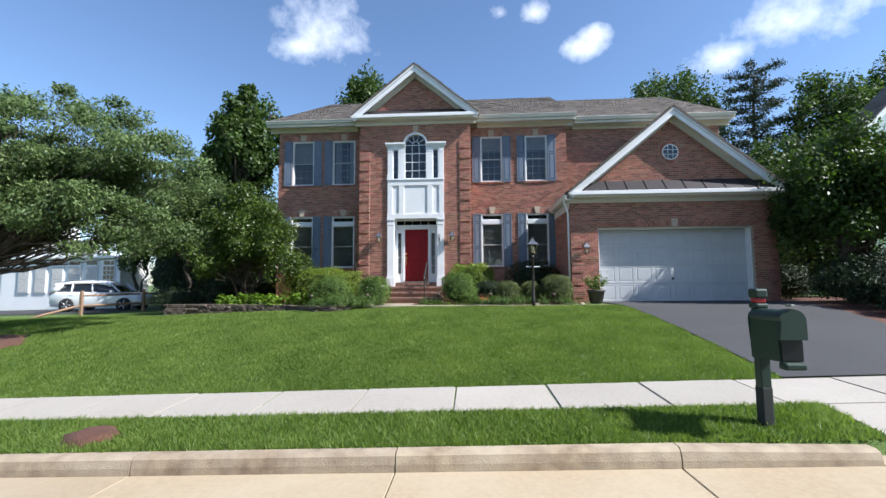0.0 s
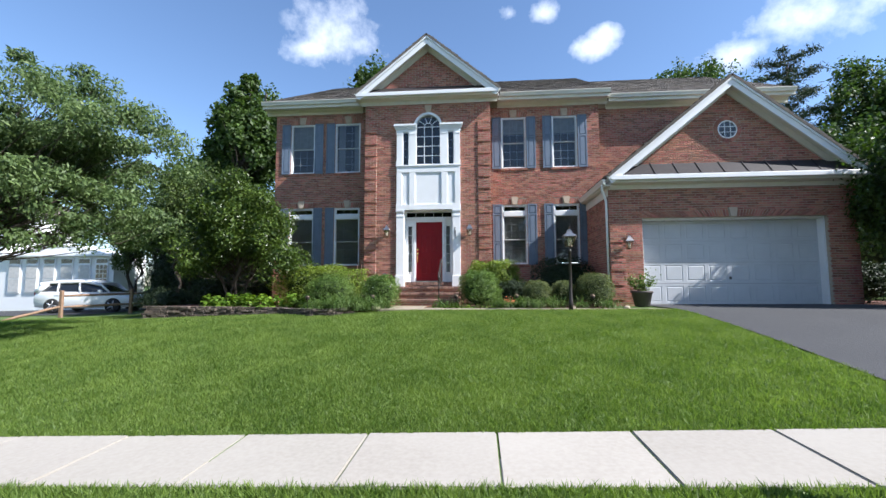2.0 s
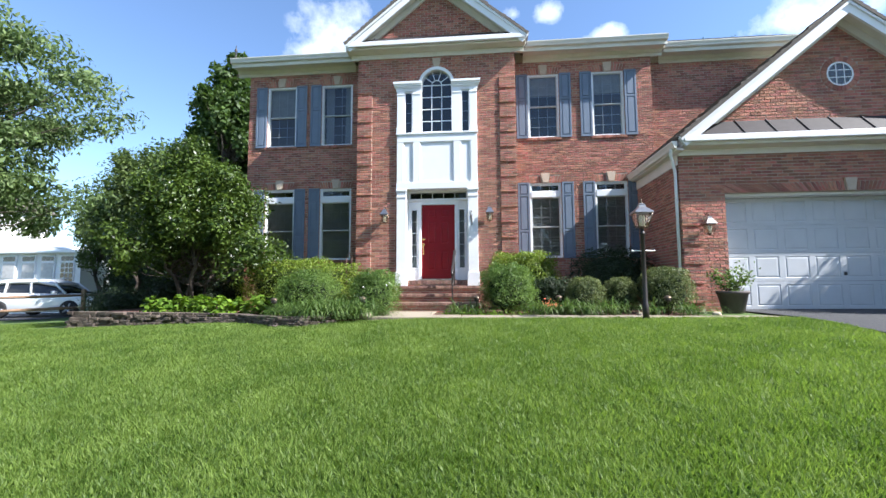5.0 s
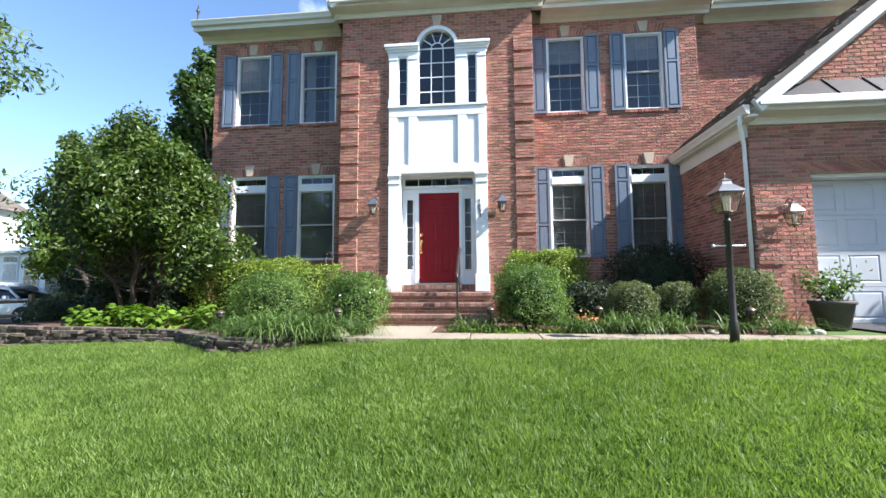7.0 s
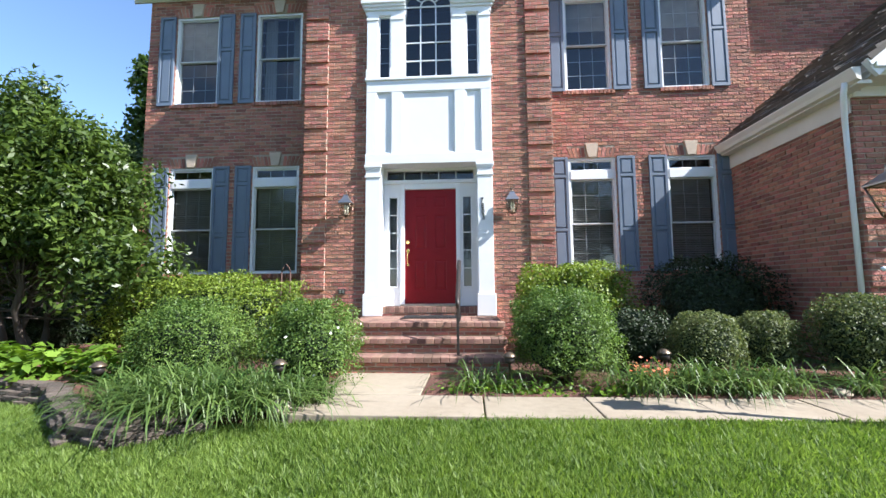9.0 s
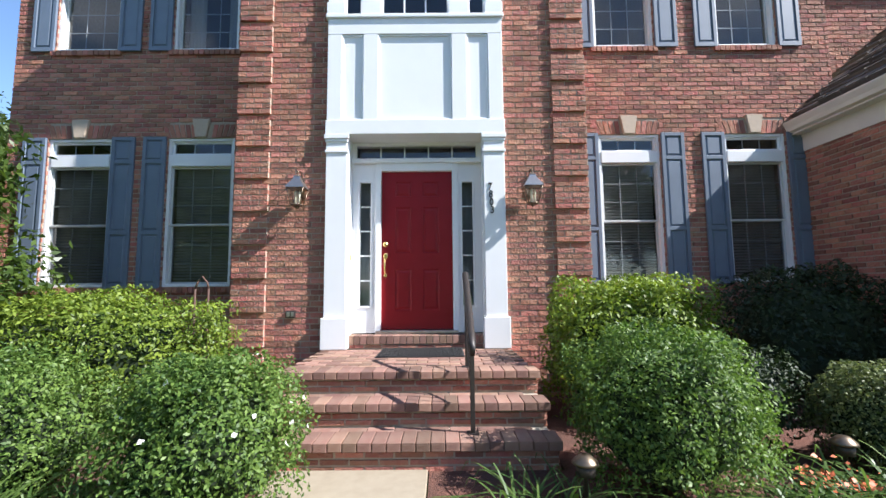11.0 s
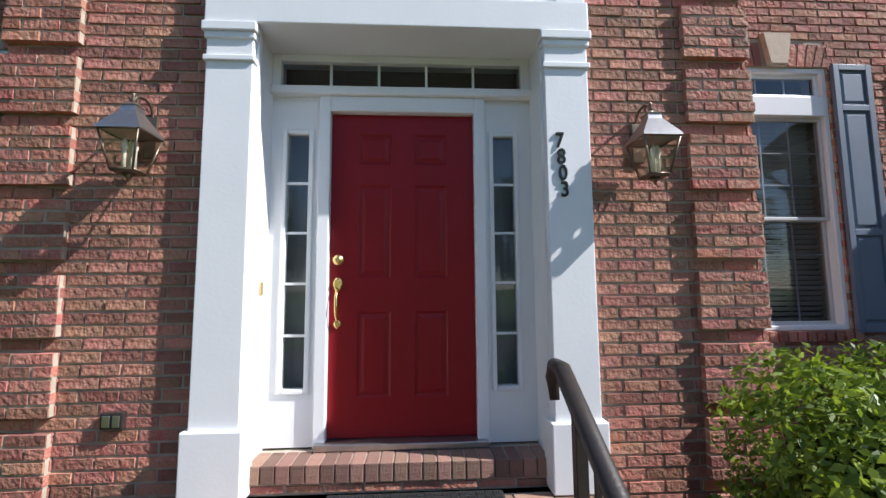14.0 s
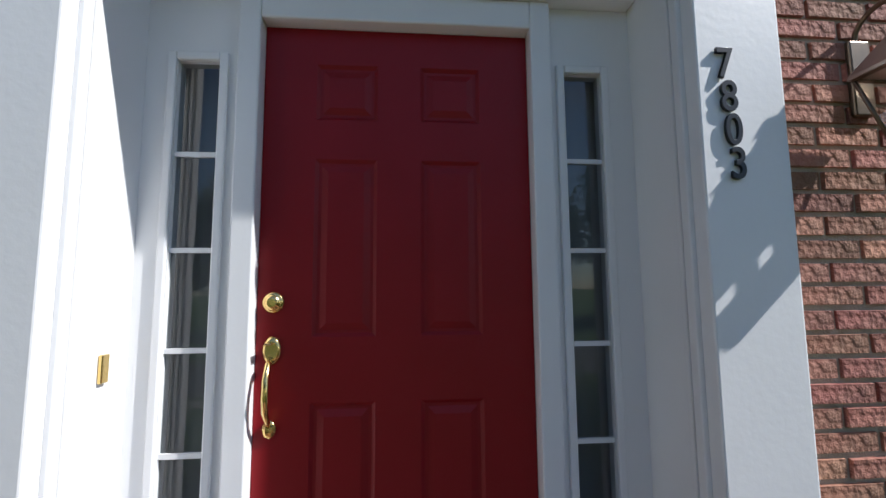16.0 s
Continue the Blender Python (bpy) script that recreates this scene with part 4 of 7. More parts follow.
boxes("backboard", [(BX0 + 0.052, BX1 - 0.052, FY + 0.032, FY + 0.10, 4.40, 5.74)], M_WHITE, front)
stile_x = [BX0, BX0 + 0.18, BX0 + 0.45, BX0 + 0.64, BX1 - 0.64, BX1 - 0.45, BX1 - 0.18, BX1]
for k in range(0, 8, 2):
    boxes("stile", [(stile_x[k], stile_x[k + 1], FY, FY + 0.06, 4.40, 5.53)], M_WHITE, front, bevel=0.005)
boxes("panel_rail", [(BX0 + 0.001, BX1 - 0.001, FY - 0.002, FY + 0.06, 5.53, 5.74)], M_WHITE, front, bevel=0.005)
for k in range(1, 7, 2):
    a, b = stile_x[k], stile_x[k + 1]
    boxes("panel_mould", [(a, b, FY + 0.012, FY + 0.033, 4.402, 4.425), (a, b, FY + 0.012, FY + 0.033, 5.506, 5.529), (a, a + 0.022, FY + 0.012, FY + 0.033, 4.425, 5.506), (b - 0.022, b, FY + 0.012, FY + 0.033, 4.425, 5.506)], M_WHITE, front, bevel=0.006)
boxes("window_sill", [(BX0 - 0.025, BX1 + 0.025, FY - 0.03, FY + 0.10, 5.74, 5.79)], M_WHITE, front, bevel=0.008)
# arched window with its side lights
aw = thing("window_9", label="white arched stair window with narrow side lights", category="window", kind="structure")
for s, x in ((-1, BX0), (1, BX1)):
    o = lambda p, q: (x + p, x + q) if s < 0 else (x - q, x - p)
    for (p, q) in ((0.0, 0.20), (0.43, 0.66)):
        a, b = o(p, q)
        c = boxes("pilaster", [(a, b, FY, FY + 0.12, 5.79, 6.98)], M_WHITE, aw, bevel=0.005)
        boxes("plinth", [(a - 0.014, b + 0.014, FY - 0.018, FY + 0.04, 5.79, 5.95)], M_WHITE, c, bevel=0.004)
        boxes("neck_mould", [(a - 0.01, b + 0.01, FY - 0.013, FY + 0.04, 6.88, 6.92)], M_WHITE, c, bevel=0.004)
    a, b = o(-0.075, 0.70)
    bm = bmesh.new()
    for lo, hi, e in ((6.98, 7.07, -0.05), (7.07, 7.12, -0.025), (7.12, 7.17, 0.0), (7.17, 7.24, 0.025)):
        a2, b2 = (a - e, b) if s < 0 else (a, b + e)
        box_into(bm, a2, b2, FY - 0.05 - e * 1.2, BAY_Y + 0.06, lo, hi, 0.006)
    part("cornice", bm, M_WHITE, aw)
    a, b = o(0.20, 0.43)
    g = sash("side_light", a, b, 5.79, 6.98, FY + 0.05, 1, 4, aw, 0.03)
# the arched light itself
cx = BXM
bm = bmesh.new()
R0, R1 = ARCH_R - 0.005, ARCH_R + 0.075
outl = [(cx + R1 * math.cos(a), ARCH_Z + R1 * math.sin(a)) for a in [math.pi * k / 24 for k in range(25)]]
inl = [(cx + R0 * math.cos(a), ARCH_Z + R0 * math.sin(a)) for a in [math.pi * k / 24 for k in range(25)]]
for k in range(24):
    prism_into(bm, [outl[k], outl[k + 1], inl[k + 1], inl[k]], FY - 0.01, BAY_Y + 0.12)
for s in (-1, 1):
    box_into(bm, *sorted((cx + s * R0, cx + s * R1)), FY + 0.001, BAY_Y + 0.12, 5.79, ARCH_Z)
part("arch_casing", bm, M_WHITE, aw)
bm = bmesh.new()
verts = [bm.verts.new((cx + R0 * math.cos(a), BAY_Y + 0.03, ARCH_Z + R0 * math.sin(a))) for a in [math.pi * k / 24 for k in range(25)]]
verts += [bm.verts.new((cx - R0, BAY_Y + 0.03, 5.79)), bm.verts.new((cx + R0, BAY_Y + 0.03, 5.79))]
bm.faces.new(verts)
pn = part("pane", bm, M_GLASS, aw)
pn.visible_shadow = False
bm = bmesh.new()
yb0, yb1 = BAY_Y + 0.012, BAY_Y + 0.028
for b in bars(cx - R0, cx + R0, 5.79, ARCH_Z, 3, 4, 0.02):
    box_into(bm, b[0], b[1], yb0, yb1, b[2], b[3])
box_into(bm, cx - R0, cx + R0, yb0, yb1, ARCH_Z - 0.012, ARCH_Z + 0.012)
box_into(bm, cx - R0, cx + R0, yb0 - 0.01, yb1, 5.79, 5.84)
for k in range(12):
    a0, a1 = math.pi * k / 12, math.pi * (k + 1) / 12
    prism_into(bm, [(cx + r * math.cos(a), ARCH_Z + r * math.sin(a)) for r, a in ((0.13, a0), (0.15, a0), (0.15, a1), (0.13, a1))], yb0, yb1)
for k in range(1, 5):
    a = math.pi * k / 5
    d, n = Vector((math.cos(a), math.sin(a))), Vector((-math.sin(a), math.cos(a))) * 0.009
    prism_into(bm, [(cx + p.x, ARCH_Z + p.y) for p in (d * 0.14 + n, d * R0 + n, d * R0 - n, d * 0.14 - n)], yb0, yb1)
part("glazing_bars", bm, M_WHITE, aw)
bm = bmesh.new()
pts = [(cx + (ARCH_R + 0.03) * math.cos(a), ARCH_Z + (ARCH_R + 0.03) * math.sin(a)) for a in [math.pi * k / 24 for k in range(25)]]
k = thing("keystone", (cx, BAY_Y, ARCH_Z + R1 + 0.015), "cream stone keystone over an opening", "keystone", "keystones")
bm2 = bmesh.new()
prism_into(bm2, [(-0.075, 0.0), (0.075, 0.0), (0.12, 0.26), (-0.12, 0.26)], -0.05, 0.0)
bmesh.ops.bevel(bm2, geom=bm2.edges[:], offset=0.008, segments=2, affect="EDGES")
part("stone", bm2, M_STONE, k)
for s in (-1, 1):
    edge = [p for p in pts if s * (p[0] - cx) >= -1e-6]
    edge = sorted(edge, key=lambda p: p[1])
    X = cx + s * (ARCH_R + 0.06)
    for p, q in zip(edge, edge[1:]):
        prism_into(bm, [p, (X, p[1]), (X, q[1]), q], BAY_Y + 0.001, BAY_Y + 0.1)
box_into(bm, cx - ARCH_R - 0.06, cx + ARCH_R + 0.06, BAY_Y + 0.001, BAY_Y + 0.1, ARCH_Z + ARCH_R + 0.029, ARCH_Z + ARCH_R + 0.06)
part("spandrel_mortar", bm, M_MORTAR, wall_bay).matrix_basis = wall_bay.matrix_basis.inverted()

# ---- front door ----
DX0, DX1, DZ0, DZ1 = -2.575, -1.655, 1.79, 3.835
door = thing("door_1", label="closed dark red six-panel front door with brass handle", category="door", kind="structure")


def panelled_leaf(x0, x1, z0, z1, y, panels, mat, parent, depth=0.045, name="leaf"):
    """A door leaf whose panels are sunk with a sloping edge and a raised field."""
    bm = bmesh.new()
    us = sorted({x0, x1, *[p[k] for p in panels for k in (0, 1)]})
    zs = sorted({z0, z1, *[p[k] for p in panels for k in (2, 3)]})
    q = lambda *c: bm.faces.new([bm.verts.new(v) for v in c])
    for i in range(len(us) - 1):
        for j in range(len(zs) - 1):
            a, b, c, d = us[i], us[i + 1], zs[j], zs[j + 1]
            if any(p[0] <= a and b <= p[1] and p[2] <= c and d <= p[3] for p in panels):
                continue
            q((a, y, c), (b, y, c), (b, y, d), (a, y, d))
    for a, b, c, d in panels:
        loops = []
        for inset, dy in ((0, 0), (0.012, 0.010), (0.022, 0.010), (0.045, 0.002)):
            loops.append([bm.verts.new((p, y + dy, r)) for p, r in ((a + inset, c + inset), (b - inset, c + inset), (b - inset, d - inset), (a + inset, d - inset))])
        for l, m in zip(loops, loops[1:]):
            for k in range(4):
                bm.faces.new((l[k], l[(k + 1) % 4], m[(k + 1) % 4], m[k]))
        bm.faces.new(loops[-1])
    q((x0, y + depth, z0), (x0, y + depth, z1), (x1, y + depth, z1), (x1, y + depth, z0))
    for c in (((x0, y, z0), (x0, y, z1), (x0, y + depth, z1), (x0, y + depth, z0)), ((x1, y, z0), (x1, y + depth, z0), (x1, y + depth, z1), (x1, y, z1)),
              ((x0, y, z0), (x0, y + depth, z0), (x1, y + depth, z0), (x1, y, z0)), ((x0, y, z1), (x1, y, z1), (x1, y + depth, z1), (x0, y + depth, z1))):
        q(*c)
    bmesh.ops.remove_doubles(bm, verts=bm.verts, dist=1e-5)
    return part(name, bm, mat, parent)


st, mid = 0.175, 0.15
w = (DX1 - DX0 - 2 * st - mid) / 2
cols = [(DX0 + st, DX0 + st + w), (DX1 - st - w, DX1 - st)]
rows = [(DZ0 + 0.24, DZ0 + 0.765), (DZ0 + 0.975, DZ0 + 1.575), (DZ0 + 1.715, DZ0 + 1.915)]
leaf = panelled_leaf(DX0, DX1, DZ0, DZ1, DOOR_Y, [(*c, *r) for c in cols for r in rows], M_RED, door)
hx = DX0 + 0.052
h = DZ0 + 0.88
bm = bmesh.new()
lathe_into(bm, [(0.036, 0), (0.036, 0.005), (0.027, 0.012), (0.024, 0.012), (0.022, 0.022), (0.012, 0.024)], sides=24)
bmesh.ops.rotate(bm, verts=bm.verts, cent=(0, 0, 0), matrix=Matrix.Rotation(radians(90), 3, "X"))
bmesh.ops.translate(bm, verts=bm.verts, vec=(hx, DOOR_Y, h + 0.21))
part("deadbolt", bm, M_BRASS, door, "round brass deadbolt")
bm = bmesh.new()
lathe_into(bm, [(0.030, 0), (0.030, 0.006), (0.020, 0.012)], sides=20)
for v in bm.verts:
    v.co.y *= 1.55
bmesh.ops.rotate(bm, verts=bm.verts, cent=(0, 0, 0), matrix=Matrix.Rotation(radians(90), 3, "X"))
bmesh.ops.translate(bm, verts=bm.verts, vec=(hx, DOOR_Y, h + 0.055))
tube_into(bm, [(hx, DOOR_Y - 0.008, h + 0.03), (hx, DOOR_Y - 0.035, h + 0.015), (hx, DOOR_Y - 0.055, h - 0.03), (hx, DOOR_Y - 0.06, h - 0.08), (hx, DOOR_Y - 0.052, h - 0.13), (hx, DOOR_Y - 0.025, h - 0.165), (hx, DOOR_Y - 0.004, h - 0.185)], [0.009, 0.010, 0.011, 0.0115, 0.010, 0.009, 0.008], 12)
box_into(bm, hx - 0.012, hx + 0.012, DOOR_Y - 0.05, DOOR_Y - 0.004, h + 0.075, h + 0.082, 0.003)
vs = bmesh.ops.create_uvsphere(bm, u_segments=14, v_segments=10, radius=0.022)["verts"]
for v in vs:
    v.co = Vector((v.co.x + hx, v.co.y * 0.5 + DOOR_Y - 0.006, v.co.z * 1.3 + h - 0.19))
part("handle", bm, M_BRASS, door, "polished brass grip handle with thumb latch")
boxes("threshold", [(DX0 - 0.06, DX1 + 0.06, DOOR_Y - 0.10, DOOR_Y + 0.06, 1.745, 1.785)], M_TIN, door, bevel=0.006)
JY = DOOR_Y - 0.055
frame_parts = [("jamb", (DX0 - 0.075, DX0 - 0.002, JY, DOOR_Y + 0.07, 1.75, 3.94)), ("jamb", (DX1 + 0.002, DX1 + 0.075, JY, DOOR_Y + 0.07, 1.75, 3.94)),
               ("head_jamb", (DX0 - 0.002, DX1 + 0.002, JY, DOOR_Y + 0.07, DZ1 + 0.003, 3.94))]
for nm, b in frame_parts:
    boxes(nm, [b], M_WHITE, door, bevel=0.006)
boxes("transom_rail", [(BX0 + COL, BX1 - COL, JY - 0.03, DOOR_Y + 0.07, 3.941, 3.995)], M_WHITE, door, bevel=0.008)
TX0, TX1 = -2.90, -1.335
tr = boxes("transom_frame", [(BX0 + COL, TX0, JY + 0.01, DOOR_Y + 0.07, 3.996, 4.221), (TX1, BX1 - COL, JY + 0.01, DOOR_Y + 0.07, 3.996, 4.221), (TX0, TX1, JY + 0.01, DOOR_Y + 0.07, 3.996, 4.012), (TX0, TX1, JY + 0.01, DOOR_Y + 0.07, 4.175, 4.221)], M_WHITE, door, bevel=0.004)
pane_quad(TX0 - 0.003, TX1 + 0.003, DOOR_Y, 4.01, 4.178, tr)
boxes("glazing_bars", [(a, b, DOOR_Y - 0.012, DOOR_Y - 0.002, c, d) for a, b, c, d in bars(TX0, TX1, 4.012, 4.175, 5, 1, 0.016)], M_WHITE, tr)
for a, b, gx0, gx1 in ((BX0 + COL, DX0 - 0.076, -2.852, -2.715), (DX1 + 0.076, BX1 - COL, -1.525, -1.390)):
    s = boxes("sidelight", [(a, gx0, DOOR_Y - 0.02, DOOR_Y + 0.03, 1.75, 3.94), (gx1, b, DOOR_Y - 0.02, DOOR_Y + 0.03, 1.75, 3.94), (gx0, gx1, DOOR_Y - 0.02, DOOR_Y + 0.03, 1.75, 2.09), (gx0, gx1, DOOR_Y - 0.02, DOOR_Y + 0.03, 3.69, 3.94)], M_WHITE, door)
    boxes("bead", [(gx0 - 0.03, gx0, DOOR_Y - 0.034, DOOR_Y - 0.019, 2.06, 3.72), (gx1, gx1 + 0.03, DOOR_Y - 0.034, DOOR_Y - 0.019, 2.06, 3.72), (gx0, gx1, DOOR_Y - 0.034, DOOR_Y - 0.019, 2.06, 2.09), (gx0, gx1, DOOR_Y - 0.034, DOOR_Y - 0.019, 3.69, 3.72)], M_WHITE, s, bevel=0.006)
    pane_quad(gx0 - 0.003, gx1 + 0.003, DOOR_Y, 2.087, 3.693, s)
    boxes("glazing_bars", [(p, q, DOOR_Y - 0.012, DOOR_Y - 0.002, c, d) for p, q, c, d in bars(gx0, gx1, 2.09, 3.69, 1, 5, 0.016)], M_WHITE, s)
    bm = bmesh.new()
    n = 10
    cv = [(bm.verts.new((a + (b - a) * k / n, DOOR_Y + 0.12 + 0.012 * math.sin(k * 2.3), 1.8)), bm.verts.new((a + (b - a) * k / n, DOOR_Y + 0.12 + 0.012 * math.sin(k * 2.3), 3.9))) for k in range(0, 11)]
    for p, q in zip(cv, cv[1:]):
        bm.faces.new((p[0], q[0], q[1], p[1])).smooth = True
    part("curtain", bm, M_CURTAIN, s, "grey curtain behind the glass")
boxes("doorbell", [(BX0 + COL + 0.002, BX0 + COL + 0.014, 16.42, 16.45, 2.66, 2.74)], M_BRASS, door, "small brass doorbell", bevel=0.003)

# ---- garage door ----
gd = thing("door_2", label="white panelled sectional garage door, closed", category="garage door", kind="structure")
GY = GAR_Y + 0.33
n_rows, n_cols = 4, 8
GX0, GX1, GZ0, GZ1 = GD[0] + 0.05, GD[1] - 0.05, 1.06, 3.49
for j in range(n_rows):
    z0 = GZ0 + (GZ1 - GZ0) * j / n_rows
    z1 = GZ0 + (GZ1 - GZ0) * (j + 1) / n_rows - 0.006
    cw = (GX1 - GX0) / n_cols
    panelled_leaf(GX0, GX1, z0, z1, GY, [(GX0 + k * cw + 0.06, GX0 + (k + 1) * cw - 0.06, z0 + 0.07, z1 - 0.07) for k in range(n_cols)], M_DOOR_SHADED, gd, 0.05, "section")
boxes("frame", [(GD[0], GX0 - 0.002, GAR_Y + 0.10, GY + 0.05, 1.0, GD[3]), (GX1 + 0.002, GD[1], GAR_Y + 0.10, GY + 0.05, 1.0, GD[3]), (GX0 - 0.002, GX1 + 0.002, GAR_Y + 0.10, GY + 0.05, GZ1 + 0.004, GD[3])], M_WHITE, gd, bevel=0.006)
boxes("lock", [(6.78, 6.84, GY - 0.02, GY, 1.78, 1.86)], M_IRON, gd, bevel=0.006)
header(GD[0], GD[1], GD[3], GAR_Y, wall_garage)
tagged(boxes("wall_garage_inner", [(GAR_L + 0.3, X_R - 0.3, GAR_Y + 0.55, GAR_Y + 0.6, 1.0, 4.3)], M_DARK), "unseen wall closing the garage, coloured dark as an unlit room", "wall", kind="structure")
# round window in the garage gable
rw = thing("window_10", label="round white window with glazing bars in a brick ring", category="window", kind="structure")
wx, wz = 6.78, 6.09
bm = bmesh.new()
for k in range(32):
    a0, a1 = math.tau * k / 32, math.tau * (k + 1) / 32
    prism_into(bm, [(wx + r * math.cos(a), wz + r * math.sin(a)) for r, a in ((0.235, a0), (0.268, a0), (0.268, a1), (0.235, a1))], GAR_Y - 0.012, GAR_Y + 0.1)
part("window_frame", bm, M_WHITE, rw)
bm = bmesh.new()
bm.faces.new([bm.verts.new((wx + 0.24 * math.cos(a), GAR_Y - 0.006, wz + 0.24 * math.sin(a))) for a in [math.tau * k / 32 for k in range(32)]])
part("pane", bm, M_GLASS, rw).visible_shadow = False
# near-black disc stands in for the unlit space behind the pane
bm = bmesh.new()
bm.faces.new([bm.verts.new((wx + 0.24 * math.cos(a), GAR_Y - 0.002, wz + 0.24 * math.sin(a))) for a in [math.tau * k / 32 for k in range(32)]])
part("backing", bm, M_DARK, rw)
bm = bmesh.new()
for o in (-0.08, 0.08):
    e = math.sqrt(0.24 ** 2 - o * o)
    box_into(bm, wx + o - 0.008, wx + o + 0.008, GAR_Y - 0.016, GAR_Y - 0.008, wz - e, wz + e)
    box_into(bm, wx - e, wx + e, GAR_Y - 0.017, GAR_Y - 0.009, wz + o - 0.008, wz + o + 0.008)
part("glazing_bars", bm, M_WHITE, rw)
verts, faces = [], []
for k in range(24):
    a0, a1 = math.tau * (k + 0.06) / 24, math.tau * (k + 0.94) / 24
    n = len(verts)
    for yy in (0.01, -0.016):
        verts += [(wx + r * math.cos(a), yy, wz + r * math.sin(a)) for r, a in ((0.274, a0), (0.385, a0), (0.385, a1), (0.274, a1))]
    faces += [(n, n + 1, n + 5, n + 4), (n + 1, n + 2, n + 6, n + 5), (n + 2, n + 3, n + 7, n + 6), (n + 3, n, n + 4, n + 7), (n + 4, n + 5, n + 6, n + 7)]
ob = new("ring_bricks", quads_mesh("ring_bricks", verts, faces, M_BRICK))
ob.parent, ob.matrix_basis = rw, FRONT(GAR_Y)
ob["kind"] = "stuff"

# ---- steps and porch ----
steps = thing("front_steps", label="red brick porch with three brick steps", category="steps", kind="structure")
SX0, SX1 = -3.22, -0.95
PORCH, RISER = 1.59, 0.18
levels = [(14.18, PORCH - 2 * RISER), (14.51, PORCH - RISER), (14.84, PORCH)]
body = []
for k, (y, z) in enumerate(levels):
    body.append((SX0 + 0.03, SX1 - 0.03, y + 0.032, (levels[k + 1][0] + 0.028) if k < 2 else BAY_Y, 0.9, z - 0.018))
boxes("core", body, M_MORTAR, steps)
bed, rb = 0.095, 0.0045
n = int((SX1 - SX0) / (bed + rb))
sw = (SX1 - SX0) / n
bm = bmesh.new()
box_into(bm, 0, sw - rb, 0, 0.246, 0, 0.066, 0.006)
nose_mesh = mesh_of("nosing_brick", bm, M_BRICK_STEP)
bm = bmesh.new()
box_into(bm, 0, 0.205, 0, 0.096, 0, 0.062, 0.004)
paver_mesh = mesh_of("paver", bm, M_BRICK_STEP)
for k, (y, z) in enumerate(levels):
    for i in range(n):
        ob = new("nosing_brick", nose_mesh)
        ob.parent, ob.location = steps, (SX0 + i * sw, y - 0.012, z - 0.062 + rng.uniform(-0.002, 0.002))
for y, z in levels[:2]:
    x = SX0 + 0.004
    while x + 0.205 <= SX1 + 0.02:
        ob = new("paver", paver_mesh)
        ob.parent, ob.location = steps, (x, y + 0.239, z - 0.062 + rng.uniform(-0.002, 0.002))
        x += 0.211
for k, (y, z) in enumerate(levels):
    rows_b = lay_bricks(SX0 + 0.03, SX1 - 0.03, z - RISER + 0.012 if k else 0.92, z - 0.068, lambda u, v: True, rng, proud=0.008, course=0.0502)
    joined_bricks("riser_bricks", rows_b, FRONT(y + 0.03), M_BRICK, steps, "bricks of the step front")
    for pl, sgn in ((LEFT_OF(SX0 + 0.03), -1), (RIGHT_OF(SX1 - 0.03), 1)):
        ya, yb = y + 0.03, (levels[k + 1][0] + 0.02 if k < 2 else BAY_Y)
        u0, u1 = (-yb, -ya) if sgn < 0 else (ya, yb)
        joined_bricks("side_bricks", lay_bricks(u0, u1, 0.92, z - 0.068, lambda u, v: True, rng, proud=0.008, course=0.0502), pl, M_BRICK, steps, "bricks of the step side")
y = 14.84 + 0.239
j = 0
while y < BAY_Y - 0.11:
    x = SX0 - (0.107 if j % 2 else 0)
    while x < SX1 - 0.02:
        if x >= SX0 - 0.001 and x + 0.205 <= SX1 + 0.02:
            ob = new("paver", paver_mesh)
            ob.parent, ob.location = steps, (x, y, PORCH - 0.062 + rng.uniform(-0.0015, 0.0015))
        x += 0.214
    y += 0.105
    j += 1
# brick sill under the door
n = 21
sw = (BX1 - BX0 - 2 * COL) / n
bm = bmesh.new()
box_into(bm, 0, sw - 0.009, 0, 0.20, 0, 0.10, 0.004)
sill_mesh = mesh_of("sill_brick", bm, M_BRICK_STEP)
boxes("sill_core", [(BX0 + COL + 0.002, BX1 - COL - 0.002, 16.32, DOOR_Y + 0.05, PORCH - 0.01, 1.735)], M_MORTAR, steps)
for i in range(n):
    ob = new("sill_brick", sill_mesh)
    ob.parent, ob.location = steps, (BX0 + COL + i * sw + 0.004, 16.30, 1.642)
rows_b = lay_bricks(BX0 + COL + 0.005, BX1 - COL - 0.005, PORCH + 0.003, 1.634, lambda u, v: True, rng, proud=0.006, course=0.05)
joined_bricks("sill_bricks", rows_b, FRONT(16.318), M_BRICK, steps, "bricks under the sill")


# ---- plants ----
M_LEAF_SUN = leaf_material("young_magnolia_leaf", (0.016, 0.038, 0.009), (0.125, 0.185, 0.035), 0.36)
M_LEAF_DEEP = leaf_material("magnolia_leaf", (0.015, 0.035, 0.009), (0.085, 0.145, 0.022), 0.45)
M_LEAF_CHERRY = leaf_material("cherry_leaf", (0.045, 0.08, 0.028), (0.18, 0.25, 0.09), 0.5, 0.4)
M_LEAF_OLIVE = leaf_material("garden_tree_leaf", (0.028, 0.052, 0.015), (0.12, 0.165, 0.045), 0.5, 0.35)
M_LEAF_WOOD = leaf_material("woodland_leaf", (0.022, 0.045, 0.012), (0.085, 0.14, 0.03), 0.55)
M_LEAF_PINE = leaf_material("pine_needle", (0.016, 0.030, 0.016), (0.05, 0.075, 0.035), 0.6, 0.15)
